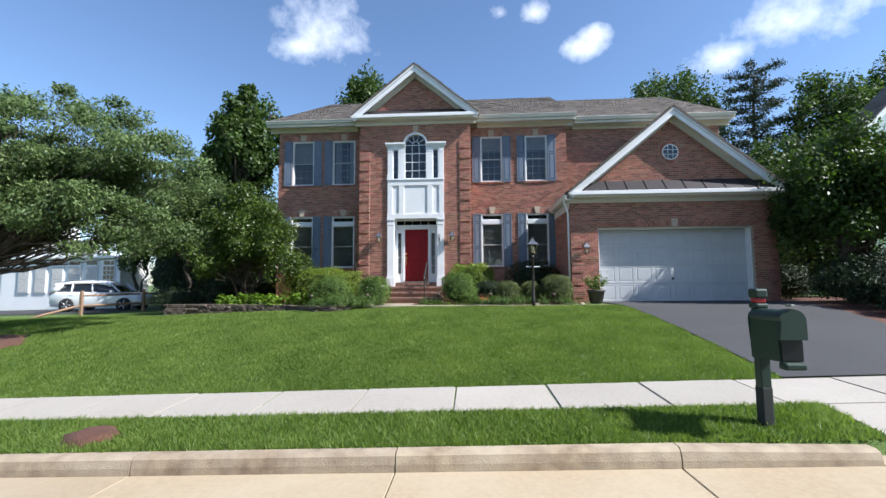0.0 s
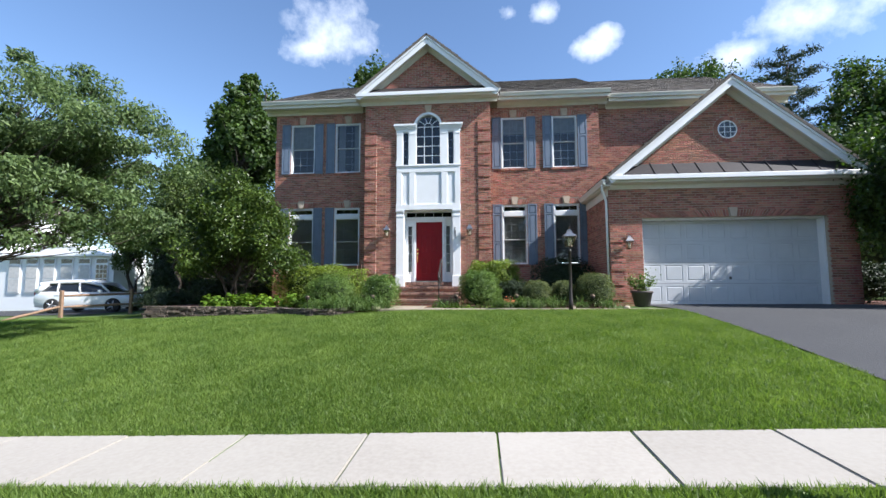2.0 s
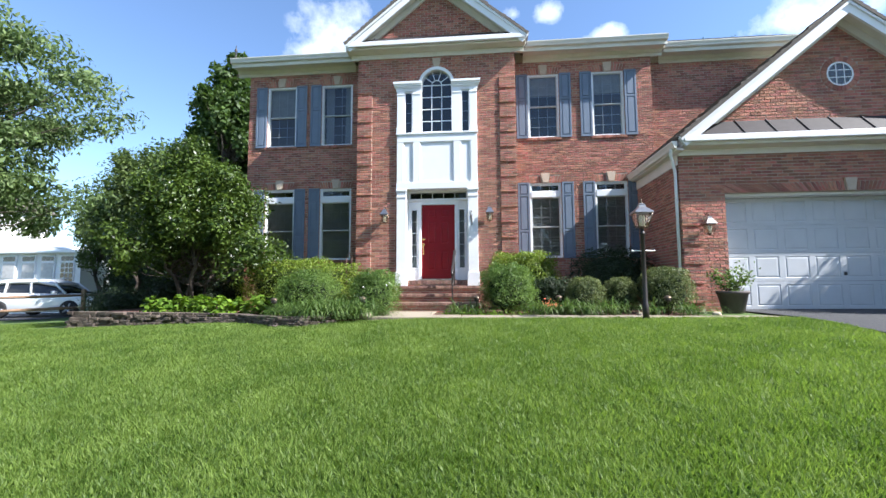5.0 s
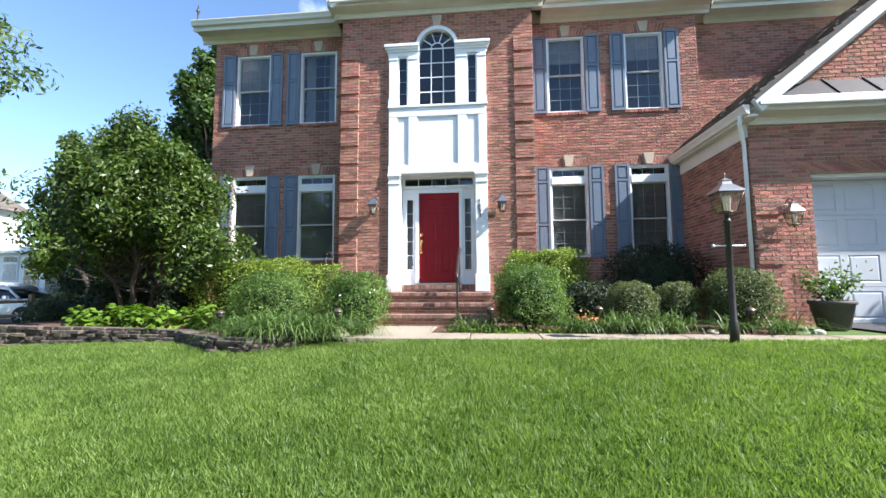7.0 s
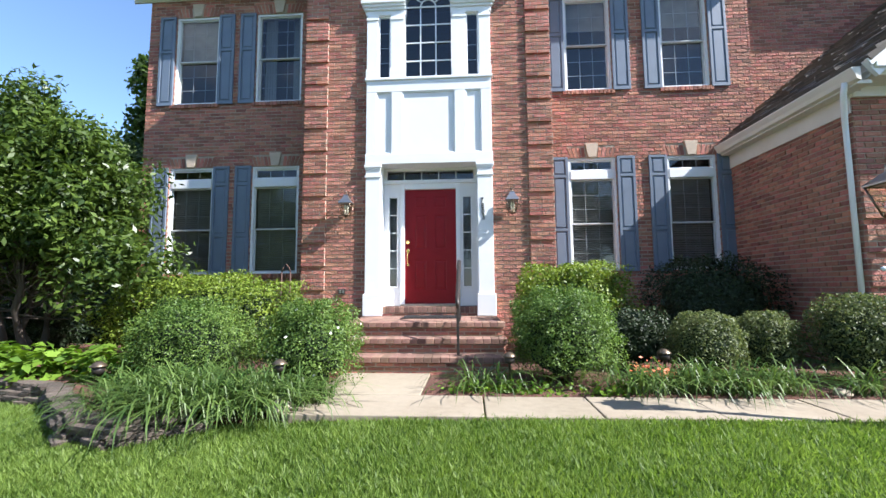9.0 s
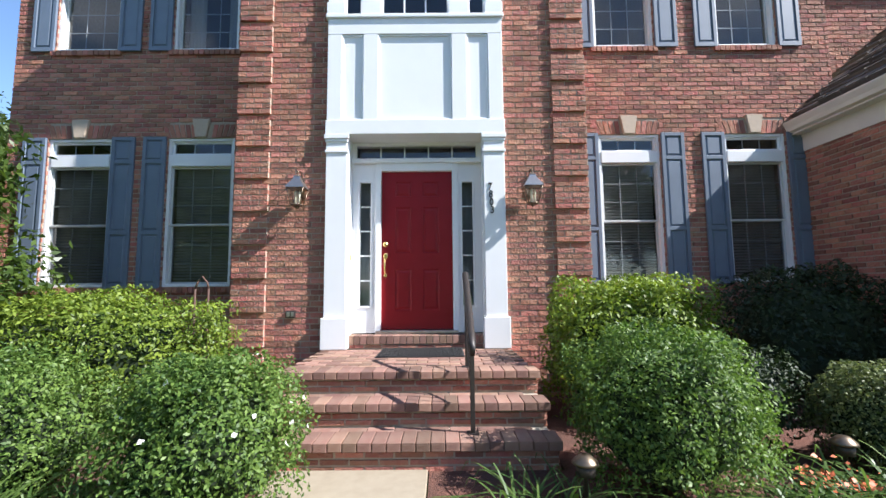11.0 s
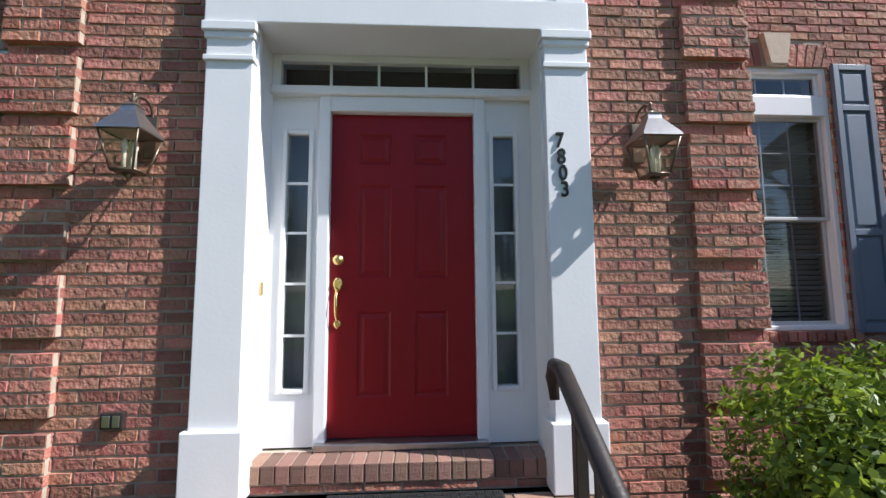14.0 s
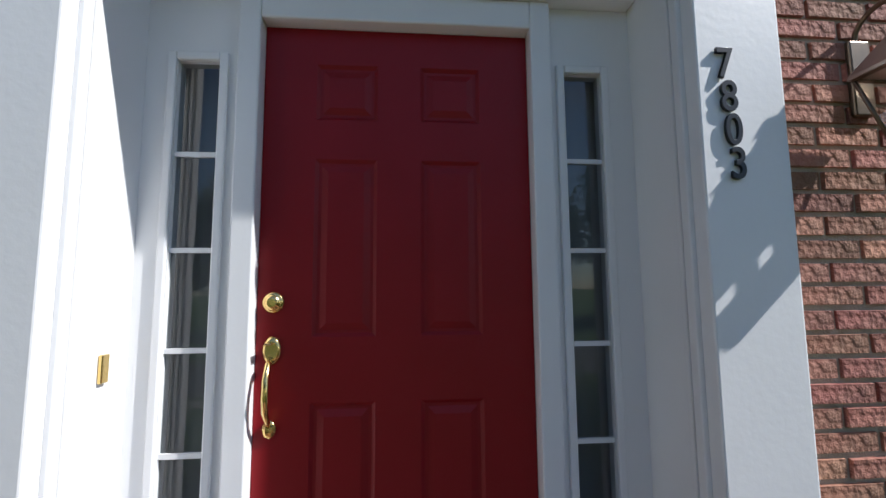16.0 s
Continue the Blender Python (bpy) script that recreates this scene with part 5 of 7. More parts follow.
M_LEAF_HEDGE = leaf_material("hedge_leaf", (0.05, 0.095, 0.012), (0.29, 0.37, 0.055), 0.45, 0.38)
M_LEAF_BOX = leaf_material("shrub_leaf", (0.042, 0.092, 0.018), (0.19, 0.28, 0.06), 0.5, 0.35)
# dark evergreen green, taken near black so the shade sits in the leaf colour
M_LEAF_DARK = leaf_material("shaded_yew_leaf", (0.008, 0.018, 0.007), (0.034, 0.058, 0.016), 0.55, 0.15)
M_LEAF_HOSTA = leaf_material("broad_leaf", (0.06, 0.13, 0.015), (0.2, 0.31, 0.04), 0.45)
M_BLADE = leaf_material("lily_blade", (0.035, 0.08, 0.018), (0.15, 0.22, 0.055), 0.45)
M_GRASS = leaf_material("grass_blade", (0.066, 0.128, 0.018), (0.235, 0.32, 0.072), 0.5, 0.5)
M_LEAF_VARI = leaf_material("variegated_leaf", (0.030, 0.055, 0.016), (0.21, 0.24, 0.085), 0.5)
# near-black green: the shade inside the bushes, given as a colour
M_INNER = material("inner_shade", (0.012, 0.022, 0.007), 1.0, (0.02, 0.035, 0.01), 9.0, 0.6)
M_PETAL = material("white_petal", (0.75, 0.75, 0.7), 0.6, (0.65, 0.66, 0.6), 20.0, 0.4)
nrng = np.random.default_rng(7)


def leaf_mesh(name, centres, outward, size, mat, aspect=0.55, spread=0.9, droop=0.0):
    """Many small pointed leaves: one four-cornered, folded blade at each centre."""
    n = len(centres)
    nrm = outward + nrng.normal(0, spread, (n, 3))
    nrm /= np.linalg.norm(nrm, axis=1, keepdims=True) + 1e-9
    d = nrng.normal(0, 1, (n, 3))
    d[:, 2] -= droop
    d -= nrm * (d * nrm).sum(1, keepdims=True)
    d /= np.linalg.norm(d, axis=1, keepdims=True) + 1e-9
    s = np.cross(nrm, d)
    L = size * nrng.uniform(0.65, 1.25, (n, 1))
    W = L * aspect * 0.5
    v = np.stack([centres - d * L * 0.5, centres + s * W + nrm * W * 0.35, centres + d * L * 0.5, centres - s * W + nrm * W * 0.35], 1).reshape(-1, 3)
    me = bpy.data.meshes.new(name)
    me.vertices.add(4 * n)
    me.vertices.foreach_set("co", v.astype(np.float32).ravel())
    me.loops.add(4 * n)
    me.loops.foreach_set("vertex_index", np.arange(4 * n, dtype=np.int32))
    me.polygons.add(n)
    me.polygons.foreach_set("loop_start", np.arange(0, 4 * n, 4, dtype=np.int32))
    me.polygons.foreach_set("loop_total", np.full(n, 4, dtype=np.int32))
    me.materials.append(mat)
    me.update(calc_edges=True)
    return me


def lumpy(dirs, seed, amount, scale=2.2):
    return np.array([1 + amount * noise.noise(Vector(d) * scale + Vector((seed * 3.1, seed * 1.7, 0))) for d in dirs])


def shrub(name, at, rx, ry, top, mat, label, leaf=0.045, count=6000, square=2.0, lump=0.30, group="", category="shrub", base=None, flowers=0, inner=0.70):
    """A clipped or rounded bush: a leafy shell on a dark core that stands for inner shade, with short stems."""
    x, y = at
    z0 = gz(x, y) if base is None else base
    h = top - z0
    t = thing(name, (x, y, z0), label, category, group)
    d = nrng.normal(0, 1, (count, 3))
    d[:, 2] = np.where(d[:, 2] < -0.75, -d[:, 2], d[:, 2])
    p = (np.abs(d) ** square).sum(1, keepdims=True) ** (1 / square)
    q = d / p
    seed = abs(x * 7.3 + y)
    lum = lumpy(q, seed, lump, 2.6) + 0.5 * (lumpy(q, seed + 5, lump, 7.0) - 1)
    r = lum * (1.04 - 0.42 * nrng.random(count) ** 1.6)
    half = np.array([rx, ry, h * 0.52])
    c = q * r[:, None] * half
    c[:, 2] += h * 0.50
    c[:, 2] = np.maximum(c[:, 2], 0.03)
    ob = new("foliage", leaf_mesh("foliage", c, q * 0.8 + np.array([0, 0, 0.4]), leaf, mat, 0.5, 0.8))
    ob.parent, ob["kind"] = t, "stuff"
    # solid dark core in place of the shade between the leaves
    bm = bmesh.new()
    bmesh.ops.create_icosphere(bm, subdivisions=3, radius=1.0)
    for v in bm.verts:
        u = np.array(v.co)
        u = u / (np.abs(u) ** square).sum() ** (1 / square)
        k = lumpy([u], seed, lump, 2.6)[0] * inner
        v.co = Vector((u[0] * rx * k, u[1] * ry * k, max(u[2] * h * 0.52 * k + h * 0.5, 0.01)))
    part("inner_shade", bm, M_INNER, t, "dark core with the bush's inner shade put into its colour")
    bm = bmesh.new()
    for k in range(5):
        a = k * 1.256
        tube_into(bm, [(0.10 * rx * math.cos(a), 0.1 * ry * math.sin(a), -0.04), (0.35 * rx * math.cos(a), 0.35 * ry * math.sin(a), h * 0.45)], [0.018, 0.008], 5)
    part("stems", bm, M_BARK, t)["kind"] = "stuff"
    if flowers:
        i = nrng.choice(np.flatnonzero(r > 0.93 * lum), flowers)
        ob = new("flowers", leaf_mesh("flowers", c[i] + q[i] * 0.02, q[i], 0.04, M_PETAL, 0.9, 0.4))
        ob.parent, ob["kind"] = t, "stuff"
    return t


def limb_points(a, b, sag, n=5):
    a, b = Vector(a), Vector(b)
    pts = []
    for k in range(n + 1):
        f = k / n
        w = Vector(nrng.normal(0, 1, 3)) * (b - a).length * 0.035 * (0 < k < n)
        pts.append(a.lerp(b, f) + Vector((0, 0, sag * math.sin(f * math.pi))) + w)
    return pts


def tree(at, crown, radii, blobs, count, leaf, mat, label, trunk=0.16, fork=0.35, stems=1, category="tree", aspect=0.5, blob=0.34, name="tree", flat=1.0, droop=0.3, base=None, inside=0.5, cone=0.0):
    """A tree: tapered trunk, limbs out to clumps, and a crown of small leaves in uneven clumps with gaps."""
    x, y = at
    z0 = gz(x, y) if base is None else base
    t = thing(name, (x, y, z0), label, category)
    C, R = np.array(crown) - np.array([x, y, z0]), np.array(radii)
    d = nrng.normal(0, 1, (blobs, 3))
    d /= np.linalg.norm(d, axis=1, keepdims=True)
    d[:, 2] = np.where(d[:, 2] < -0.6, -0.4 * d[:, 2], d[:, 2])
    rad = nrng.uniform(inside, 1.0, (blobs, 1)) ** 0.7
    taper = np.concatenate([np.repeat(1 - cone * (d[:, 2:] * rad + 0.2), 2, 1), np.ones((blobs, 1))], 1)
    cent = C + d * rad * R * (1 - blob * 0.55) * taper
    size = blob * nrng.uniform(0.6, 1.3, blobs)
    bm = bmesh.new()
    for s in range(stems):
        a = s * math.tau / stems + 0.4
        foot = Vector((0.10 * math.cos(a) * (stems > 1), 0.10 * math.sin(a) * (stems > 1), -0.08))
        top = Vector((C[0] * 0.6 + 0.35 * R[0] * math.cos(a) * (stems > 1), C[1] * 0.6 + 0.35 * R[1] * math.sin(a) * (stems > 1), C[2] - R[2] * 0.15))
        pts = limb_points(foot, top, 0, 6)
        tube_into(bm, pts, [trunk * (1.25 - 0.11 * k if k else 1.5) for k in range(len(pts))], 9)
        for i in range(s, blobs, stems):
            f = min(0.95, max(fork, 0.25 + 0.7 * (cent[i][2] / max(C[2] + R[2], 0.1))))
            k = f * (len(pts) - 1)
            p = pts[int(k)].lerp(pts[min(int(k) + 1, len(pts) - 1)], k - int(k))
            tube_into(bm, limb_points(p, cent[i], -0.03 * R[2], 4), [trunk * 0.28, trunk * 0.2, trunk * 0.14, trunk * 0.09, trunk * 0.04], 5, caps=False)
    part("trunk", bm, M_BARK, t, "dark bark trunk and limbs")
    i = nrng.integers(0, blobs, count)
    q = nrng.normal(0, 1, (count, 3))
    q /= np.linalg.norm(q, axis=1, keepdims=True)
    rr = nrng.random((count, 1)) ** 0.45
    wob = lumpy(q[:: max(1, count // 4000)], x, 0.3, 3.0)
    wob = np.resize(np.repeat(wob, max(1, count // 4000)), count)[:, None]
    c = cent[i] + q * rr * (size[i][:, None] * R) * np.array([1, 1, flat]) * wob
    ob = new("crown", leaf_mesh("crown", c, q * 0.6 + np.array([0, 0, 0.5]), leaf, mat, aspect, 0.7, droop))
    ob.parent, ob["kind"] = t, "stuff"
    return t


def pine(at, height, radius, label, base=None):
    """A tall pine with level tiers of needle sprays."""
    x, y = at
    z0 = gz(x, y)
    t = thing("pine_tree", (x, y, z0), label, "tree")
    bm = bmesh.new()
    tube_into(bm, limb_points((0, 0, -0.1), (0.3, 0, height * 0.97), 0, 6), [0.35, 0.31, 0.26, 0.21, 0.15, 0.1, 0.04], 9)
    cs, qs = [], []
    z = height * 0.30
    k = 0
    while z < height * 0.98:
        f = (z / height - 0.30) / 0.7
        reach = radius * (1 - 0.55 * f ** 1.5) * nrng.uniform(0.65, 1.1)
        a = k * 2.4
        tip = Vector((math.cos(a) * reach, math.sin(a) * reach, z + reach * 0.12))
        tube_into(bm, limb_points((0, 0, z), tip, -0.1, 3), [0.07, 0.05, 0.035, 0.015], 5, caps=False)
        m = int(90 * reach)
        w = nrng.random((m, 1)) ** 0.6
        p = np.array([0, 0, z]) + (np.array(tip) - np.array([0, 0, z])) * w + nrng.normal(0, 1, (m, 3)) * np.array([0.34, 0.34, 0.16]) * (0.4 + 0.25 * reach)
        cs.append(p)
        qs.append(np.tile([0, 0, 1.0], (m, 1)))
        z += height * 0.0125
        k += 1
    part("trunk", bm, M_BARK, t, "straight scaly trunk")
    ob = new("crown", leaf_mesh("crown", np.concatenate(cs), np.concatenate(qs), 0.42, M_LEAF_PINE, 0.22, 0.9))
    ob.parent, ob["kind"] = t, "stuff"
    return t


# trees of the garden and beyond
tree((-12.2, 9.1), (-11.4, 11.1, 4.15), (4.1, 3.3, 3.45), 360, 110000, 0.12, M_LEAF_CHERRY, "spreading cherry tree with drooping leafy branches", 0.10, 0.2, blob=0.14, aspect=0.38, droop=0.9, flat=0.6, inside=0.2)
tree((-8.4, 15.3), (-8.3, 15.3, 3.2), (2.4, 1.65, 2.25), 140, 56000, 0.12, M_LEAF_SUN, "glossy green small magnolia tree in the flower bed", 0.05, 0.15, stems=4, blob=0.23, name="magnolia_tree", aspect=0.42, inside=0.2, cone=0.38)
tree((11.4, 13.5), (11.3, 13.3, 4.1), (2.4, 1.9, 2.6), 120, 60000, 0.13, M_LEAF_DEEP, "dense evergreen magnolia beside the garage", 0.10, 0.15, stems=2, blob=0.27, name="magnolia_tree", aspect=0.5, inside=0.1)
for at, h, r, n, nb in (((-12.6, 18.6), 6.4, 1.9, 18000, 60), ((-14.4, 21.2), 6.6, 1.9, 16000, 60), ((-10.9, 20.2), 5.4, 2.0, 14000, 60), ((-20.9, 25.4), 6.6, 1.5, 14000, 50), ((-14.3, 22.4), 7.0, 2.9, 18000, 60), ((-16.2, 25.5), 8.2, 3.2, 18000, 60), ((-17.4, 23.6), 8.0, 2.8, 18000, 60), ((-10.6, 24.8), 6.2, 2.8, 14000, 50), ((-13.0, 29), 8.5, 3.8, 14000, 50), ((-19.5, 31), 9.5, 3.8, 12000, 50)):
    tree(at, (at[0], at[1], gz(*at) + h * 0.60), (r, r, h * 0.44), nb, n, 0.15, M_LEAF_OLIVE, "leafy garden tree with several stems along the fence", 0.075, 0.12, stems=3, blob=0.24, inside=0.1)
for at, h, rx, lo in (((-17.4, 31.5), 17.5, 3.3, 0.42), ((-18.8, 33.0), 16.0, 3.0, 0.3), ((-10.2, 40.0), 22.5, 3.6, 0.5), ((-13.5, 36.0), 14.0, 3.2, 0.4), ((18.5, 46.0), 23.5, 4.6, 0.4), ((23.5, 47.0), 25.0, 4.8, 0.42), ((8.5, 48.0), 18.5, 4.2, 0.45),
                      ((33.5, 40.0), 20.5, 4.6, 0.3), ((39.5, 41.0), 23.0, 5.2, 0.3), ((26.5, 36.0), 13.5, 4.6, 0.2), ((33.5, 33.0), 12.5, 4.4, 0.15), ((19.0, 34.0), 11.0, 4.0, 0.15), ((12.9, 25.0), 7.0, 2.6, 0.1), ((-24, 38), 15.0, 5.0, 0.3)):
    zc = gz(*at) + h * (1 + lo) / 2
    tree(at, (at[0], at[1], zc), (rx, rx, h * (1 - lo) / 2), 80, 15000, 0.34, M_LEAF_WOOD, "tall broadleaf tree in the woods behind the house", 0.22, 0.35, blob=0.23, aspect=0.62, inside=0.1)
pine((27.5, 41.5), 21.5, 4.4, "tall dark pine tree in the woods")
pine((23.2, 43.0), 18.0, 2.8, "slender dark pine tree in the woods")
# across the road, behind the walker
for at, h, r in (((-15, -15), 13, 5.0), ((-7, -20), 16, 5.5), ((1, -16), 13, 4.6), ((8.5, -19), 15, 5.2), ((16, -15), 14, 5.0), ((25, -18), 15, 5.5), ((-24, -18), 15, 5.5)):
    tree(at, (at[0], at[1], gz(*at) + h * 0.52), (r, r, h * 0.46), 70, 11000, 0.45, M_LEAF_WOOD, "broadleaf tree across the road", 0.2, 0.2, blob=0.28, aspect=0.65, inside=0.1)

# undergrowth at the far side of the gardens
for (sx, sy), sr, st in (((-9.5, 32), 2.6, 4.5), ((-13.5, 34), 3.0, 5.0), ((-18, 36), 3.4, 5.5), ((-23, 37), 3.4, 5.0), ((-28, 40), 4.0, 5.5), ((12.5, 30), 2.6, 5.0), ((16.5, 31), 2.8, 5.5), ((21, 33), 3.0, 5.0), ((36, 34), 4.0, 5.5), ((14.6, 20.5), 2.2, 4.6), ((14.2, 17.8), 1.9, 4.4)):
    shrub("shrub", (sx, sy), sr, sr * 0.8, st, M_LEAF_WOOD, "tall woodland undergrowth behind the gardens", 0.2, 5000, 2.2, 0.3)
# shrubs in the beds
shrub("shrub", (-3.14, 13.62), 0.50, 0.46, 1.90, M_LEAF_BOX, "round pale-flowered green shrub beside the steps", 0.032, 19000, 2.3, flowers=40)
shrub("shrub", (-4.62, 13.85), 0.66, 0.54, 1.88, M_LEAF_BOX, "loose rounded green shrub in the flower bed", 0.032, 20000, 2.2)
shrub("hedge", (-5.55, 15.55), 1.50, 0.60, 2.18, M_LEAF_HEDGE, "yellow-green clipped hedge under the windows", 0.05, 24000, 3.8, 0.24, category="hedge")
shrub("hedge", (0.05, 15.40), 0.76, 0.54, 2.30, M_LEAF_HEDGE, "yellow-green clipped hedge beside the porch", 0.048, 20000, 4.5, 0.24, category="hedge")
shrub("shrub", (-0.40, 13.86), 0.52, 0.50, 1.97, M_LEAF_BOX, "rounded dense green shrub beside the steps", 0.030, 25000, 2.6)
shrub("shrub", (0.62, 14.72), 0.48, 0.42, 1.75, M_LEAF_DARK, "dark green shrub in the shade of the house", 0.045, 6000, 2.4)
shrub("shrub", (1.22, 14.1), 0.39, 0.37, 1.74, M_LEAF_VARI, "small clipped ball shrub in the flower bed", 0.032, 10000, 2.2, 0.16)
shrub("shrub", (1.97, 14.25), 0.34, 0.33, 1.74, M_LEAF_VARI, "small clipped ball shrub in the shade", 0.032, 9000, 2.2, 0.16)
shrub("shrub", (2.76, 13.9), 0.46, 0.44, 1.92, M_LEAF_VARI, "broad clipped shrub beside the lamp post", 0.034, 13000, 2.6, 0.18)
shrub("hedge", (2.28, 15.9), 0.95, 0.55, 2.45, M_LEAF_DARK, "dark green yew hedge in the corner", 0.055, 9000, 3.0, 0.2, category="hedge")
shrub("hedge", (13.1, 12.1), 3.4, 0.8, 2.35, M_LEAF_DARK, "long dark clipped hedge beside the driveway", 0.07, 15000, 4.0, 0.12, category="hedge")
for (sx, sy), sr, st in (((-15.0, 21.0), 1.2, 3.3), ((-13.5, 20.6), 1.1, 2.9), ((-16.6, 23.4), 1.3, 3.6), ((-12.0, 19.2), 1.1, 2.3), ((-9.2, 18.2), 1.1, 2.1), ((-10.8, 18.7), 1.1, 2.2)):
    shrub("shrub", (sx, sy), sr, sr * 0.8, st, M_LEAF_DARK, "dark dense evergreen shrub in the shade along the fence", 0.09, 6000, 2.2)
# shrubs added to make the ground beside the driveway as dark as its shade
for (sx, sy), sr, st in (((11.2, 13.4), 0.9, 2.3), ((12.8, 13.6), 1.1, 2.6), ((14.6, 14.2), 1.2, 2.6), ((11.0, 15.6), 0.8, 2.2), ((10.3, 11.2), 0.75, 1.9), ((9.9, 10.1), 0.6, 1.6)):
    shrub("shrub", (sx, sy), sr, sr * 0.8, st, M_LEAF_DARK, "dark shrub added to stand for the deep shade beside the driveway", 0.08, 5000, 2.2)
shrub("shrub", (-9.7, 16.5), 1.0, 0.7, 1.85, M_LEAF_DARK, "low shrub under the magnolia, leaves coloured dark for the shade there", 0.06, 5000, 2.2)
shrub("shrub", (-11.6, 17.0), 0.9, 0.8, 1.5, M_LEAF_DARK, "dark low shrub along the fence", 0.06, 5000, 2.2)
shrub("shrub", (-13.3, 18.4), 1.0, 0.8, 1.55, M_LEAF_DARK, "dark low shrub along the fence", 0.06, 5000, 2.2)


def blades(name, at, rx, ry, count, length, mat, label, base=None, category="plant", lean=1.15, width=0.0065, group="daylilies"):
    """A clump of long arching blades."""
    x, y = at
    z0 = gz(x, y) if base is None else base
    t = thing(name, (x, y, z0), label, category, group)
    n = count
    foot = np.stack([nrng.normal(0, rx * 0.4, n), nrng.normal(0, ry * 0.4, n), np.zeros(n)], 1)
    a = nrng.uniform(0, math.tau, n)
    out = np.stack([np.cos(a), np.sin(a), np.zeros(n)], 1)
    L = length * nrng.uniform(0.55, 1.2, n)[:, None]
    k = lean * nrng.uniform(0.4, 1.4, n)[:, None]
    side = np.stack([-np.sin(a), np.cos(a), np.zeros(n)], 1) * width
    up = np.array([0, 0, 1.0])
    rows_v = []
    for s in (0.0, 0.3, 0.55, 0.78, 0.92):
        p = foot + out * L * k * 0.95 * s ** 1.4 + up * L * (s * 1.02 - 0.62 * np.minimum(k, 1.25) * s ** 2.4)
        wd = side * (0.6 + 1.6 * s * (1 - s))
        rows_v += [p + wd, p - wd]
    rows_v.append(foot + out * L * k * 0.98 + up * L * (0.95 - 0.72 * np.minimum(k, 1.25)))
    v = np.stack(rows_v, 1).reshape(-1, 3)
    f = []
    for i in range(n):
        b = 11 * i
        f += [(b + 2 * j, b + 2 * j + 1, b + 2 * j + 3, b + 2 * j + 2) for j in range(4)] + [(b + 8, b + 9, b + 10)]
    ob = new("foliage", quads_mesh("foliage", v, f, mat))
    ob.parent, ob["kind"] = t, "stuff"
    return t


for at, s, n in (((-3.85, 12.62), 0.72, 330), ((-3.3, 12.72), 0.66, 300), ((-4.4, 12.95), 0.66, 260), ((-3.05, 12.95), 0.5, 170), ((-4.0, 13.1), 0.7, 240), ((-3.45, 13.1), 0.55, 200)):
    blades("daylily", at, s * 0.8, s * 0.55, int(n * 1.5), 0.54 * s / 0.7, M_BLADE, "arching daylily clump at the edge of the bed", 1.0)
for at, s, n in (((0.22, 13.42), 0.34, 120), ((0.72, 13.45), 0.36, 130), ((1.15, 13.4), 0.36, 130), ((1.6, 13.42), 0.28, 90), ((2.3, 13.35), 0.24, 60), ((2.95, 13.32), 0.28, 80), ((-1.35, 13.45), 0.2, 40), ((-1.15, 13.5), 0.2, 30)):
    blades("daylily", at, s, s * 0.6, int(n * 1.3), 0.46, M_BLADE, "short daylily clump beside the path", 1.02)
for i in range(13):
    x, y = -5.2 - 0.28 * i + nrng.uniform(-0.1, 0.1), 13.72 + 0.06 * i + nrng.uniform(-0.15, 0.25)
    t = thing("hosta", (x, y, 0.92), "bright green broad-leaved plant in the bed", "plant", "broad-leaved plants")
    n = 90
    d = nrng.normal(0, 1, (n, 3))
    d /= np.linalg.norm(d, axis=1, keepdims=True)
    d[:, 2] = np.abs(d[:, 2])
    ob = new("leaves", leaf_mesh("leaves", d * np.array([0.28, 0.26, 0.30]) * nrng.uniform(0.6, 1.0, (n, 1)) * np.array([1, 1, 1.5]) + np.array([0, 0, 0.05]), d * 0.7 + np.array([0, 0, 0.8]), 0.135, M_LEAF_HOSTA, 0.72, 0.4))
    ob.parent, ob["kind"] = t, "stuff"
for at in ((-1.45, 13.42), (-1.05, 13.38), (-0.75, 13.36), (-0.1, 13.3)):
    t = thing("ground_cover", (*at, 1.02), "low bright ground-cover plant beside the path", "plant", "ground covers")
    n = 130
    d = nrng.normal(0, 1, (n, 3)) * np.array([0.16, 0.08, 0.05])
    d[:, 2] = np.abs(d[:, 2])
    ob = new("leaves", leaf_mesh("leaves", d, np.tile([0, 0, 1.0], (n, 1)), 0.06, M_LEAF_HOSTA, 0.6, 0.6))
    ob.parent, ob["kind"] = t, "stuff"

for at in ((0.36, 13.62, 1.10), (0.52, 13.56, 1.08)):
    t = thing("flower", at, "small orange flowering plant in the bed", "flower", "orange flowers")
    n = 70
    d = nrng.normal(0, 1, (n, 3)) * np.array([0.07, 0.05, 0.05])
    d[:, 2] = np.abs(d[:, 2]) + 0.06
    ob = new("petals", leaf_mesh("petals", d, np.tile([0, -0.5, 1.0], (n, 1)), 0.035, material("orange_petal", (0.62, 0.16, 0.06), 0.6, (0.5, 0.1, 0.05), 30.0, 0.4), 0.7, 0.6))
    ob.parent, ob["kind"] = t, "stuff"
    n = 60
    d = nrng.normal(0, 1, (n, 3)) * np.array([0.08, 0.06, 0.05])
    ob = new("leaves", leaf_mesh("leaves", d, np.tile([0, 0, 1.0], (n, 1)), 0.05, M_LEAF_BOX, 0.5, 0.6))
    ob.parent, ob["kind"] = t, "stuff"

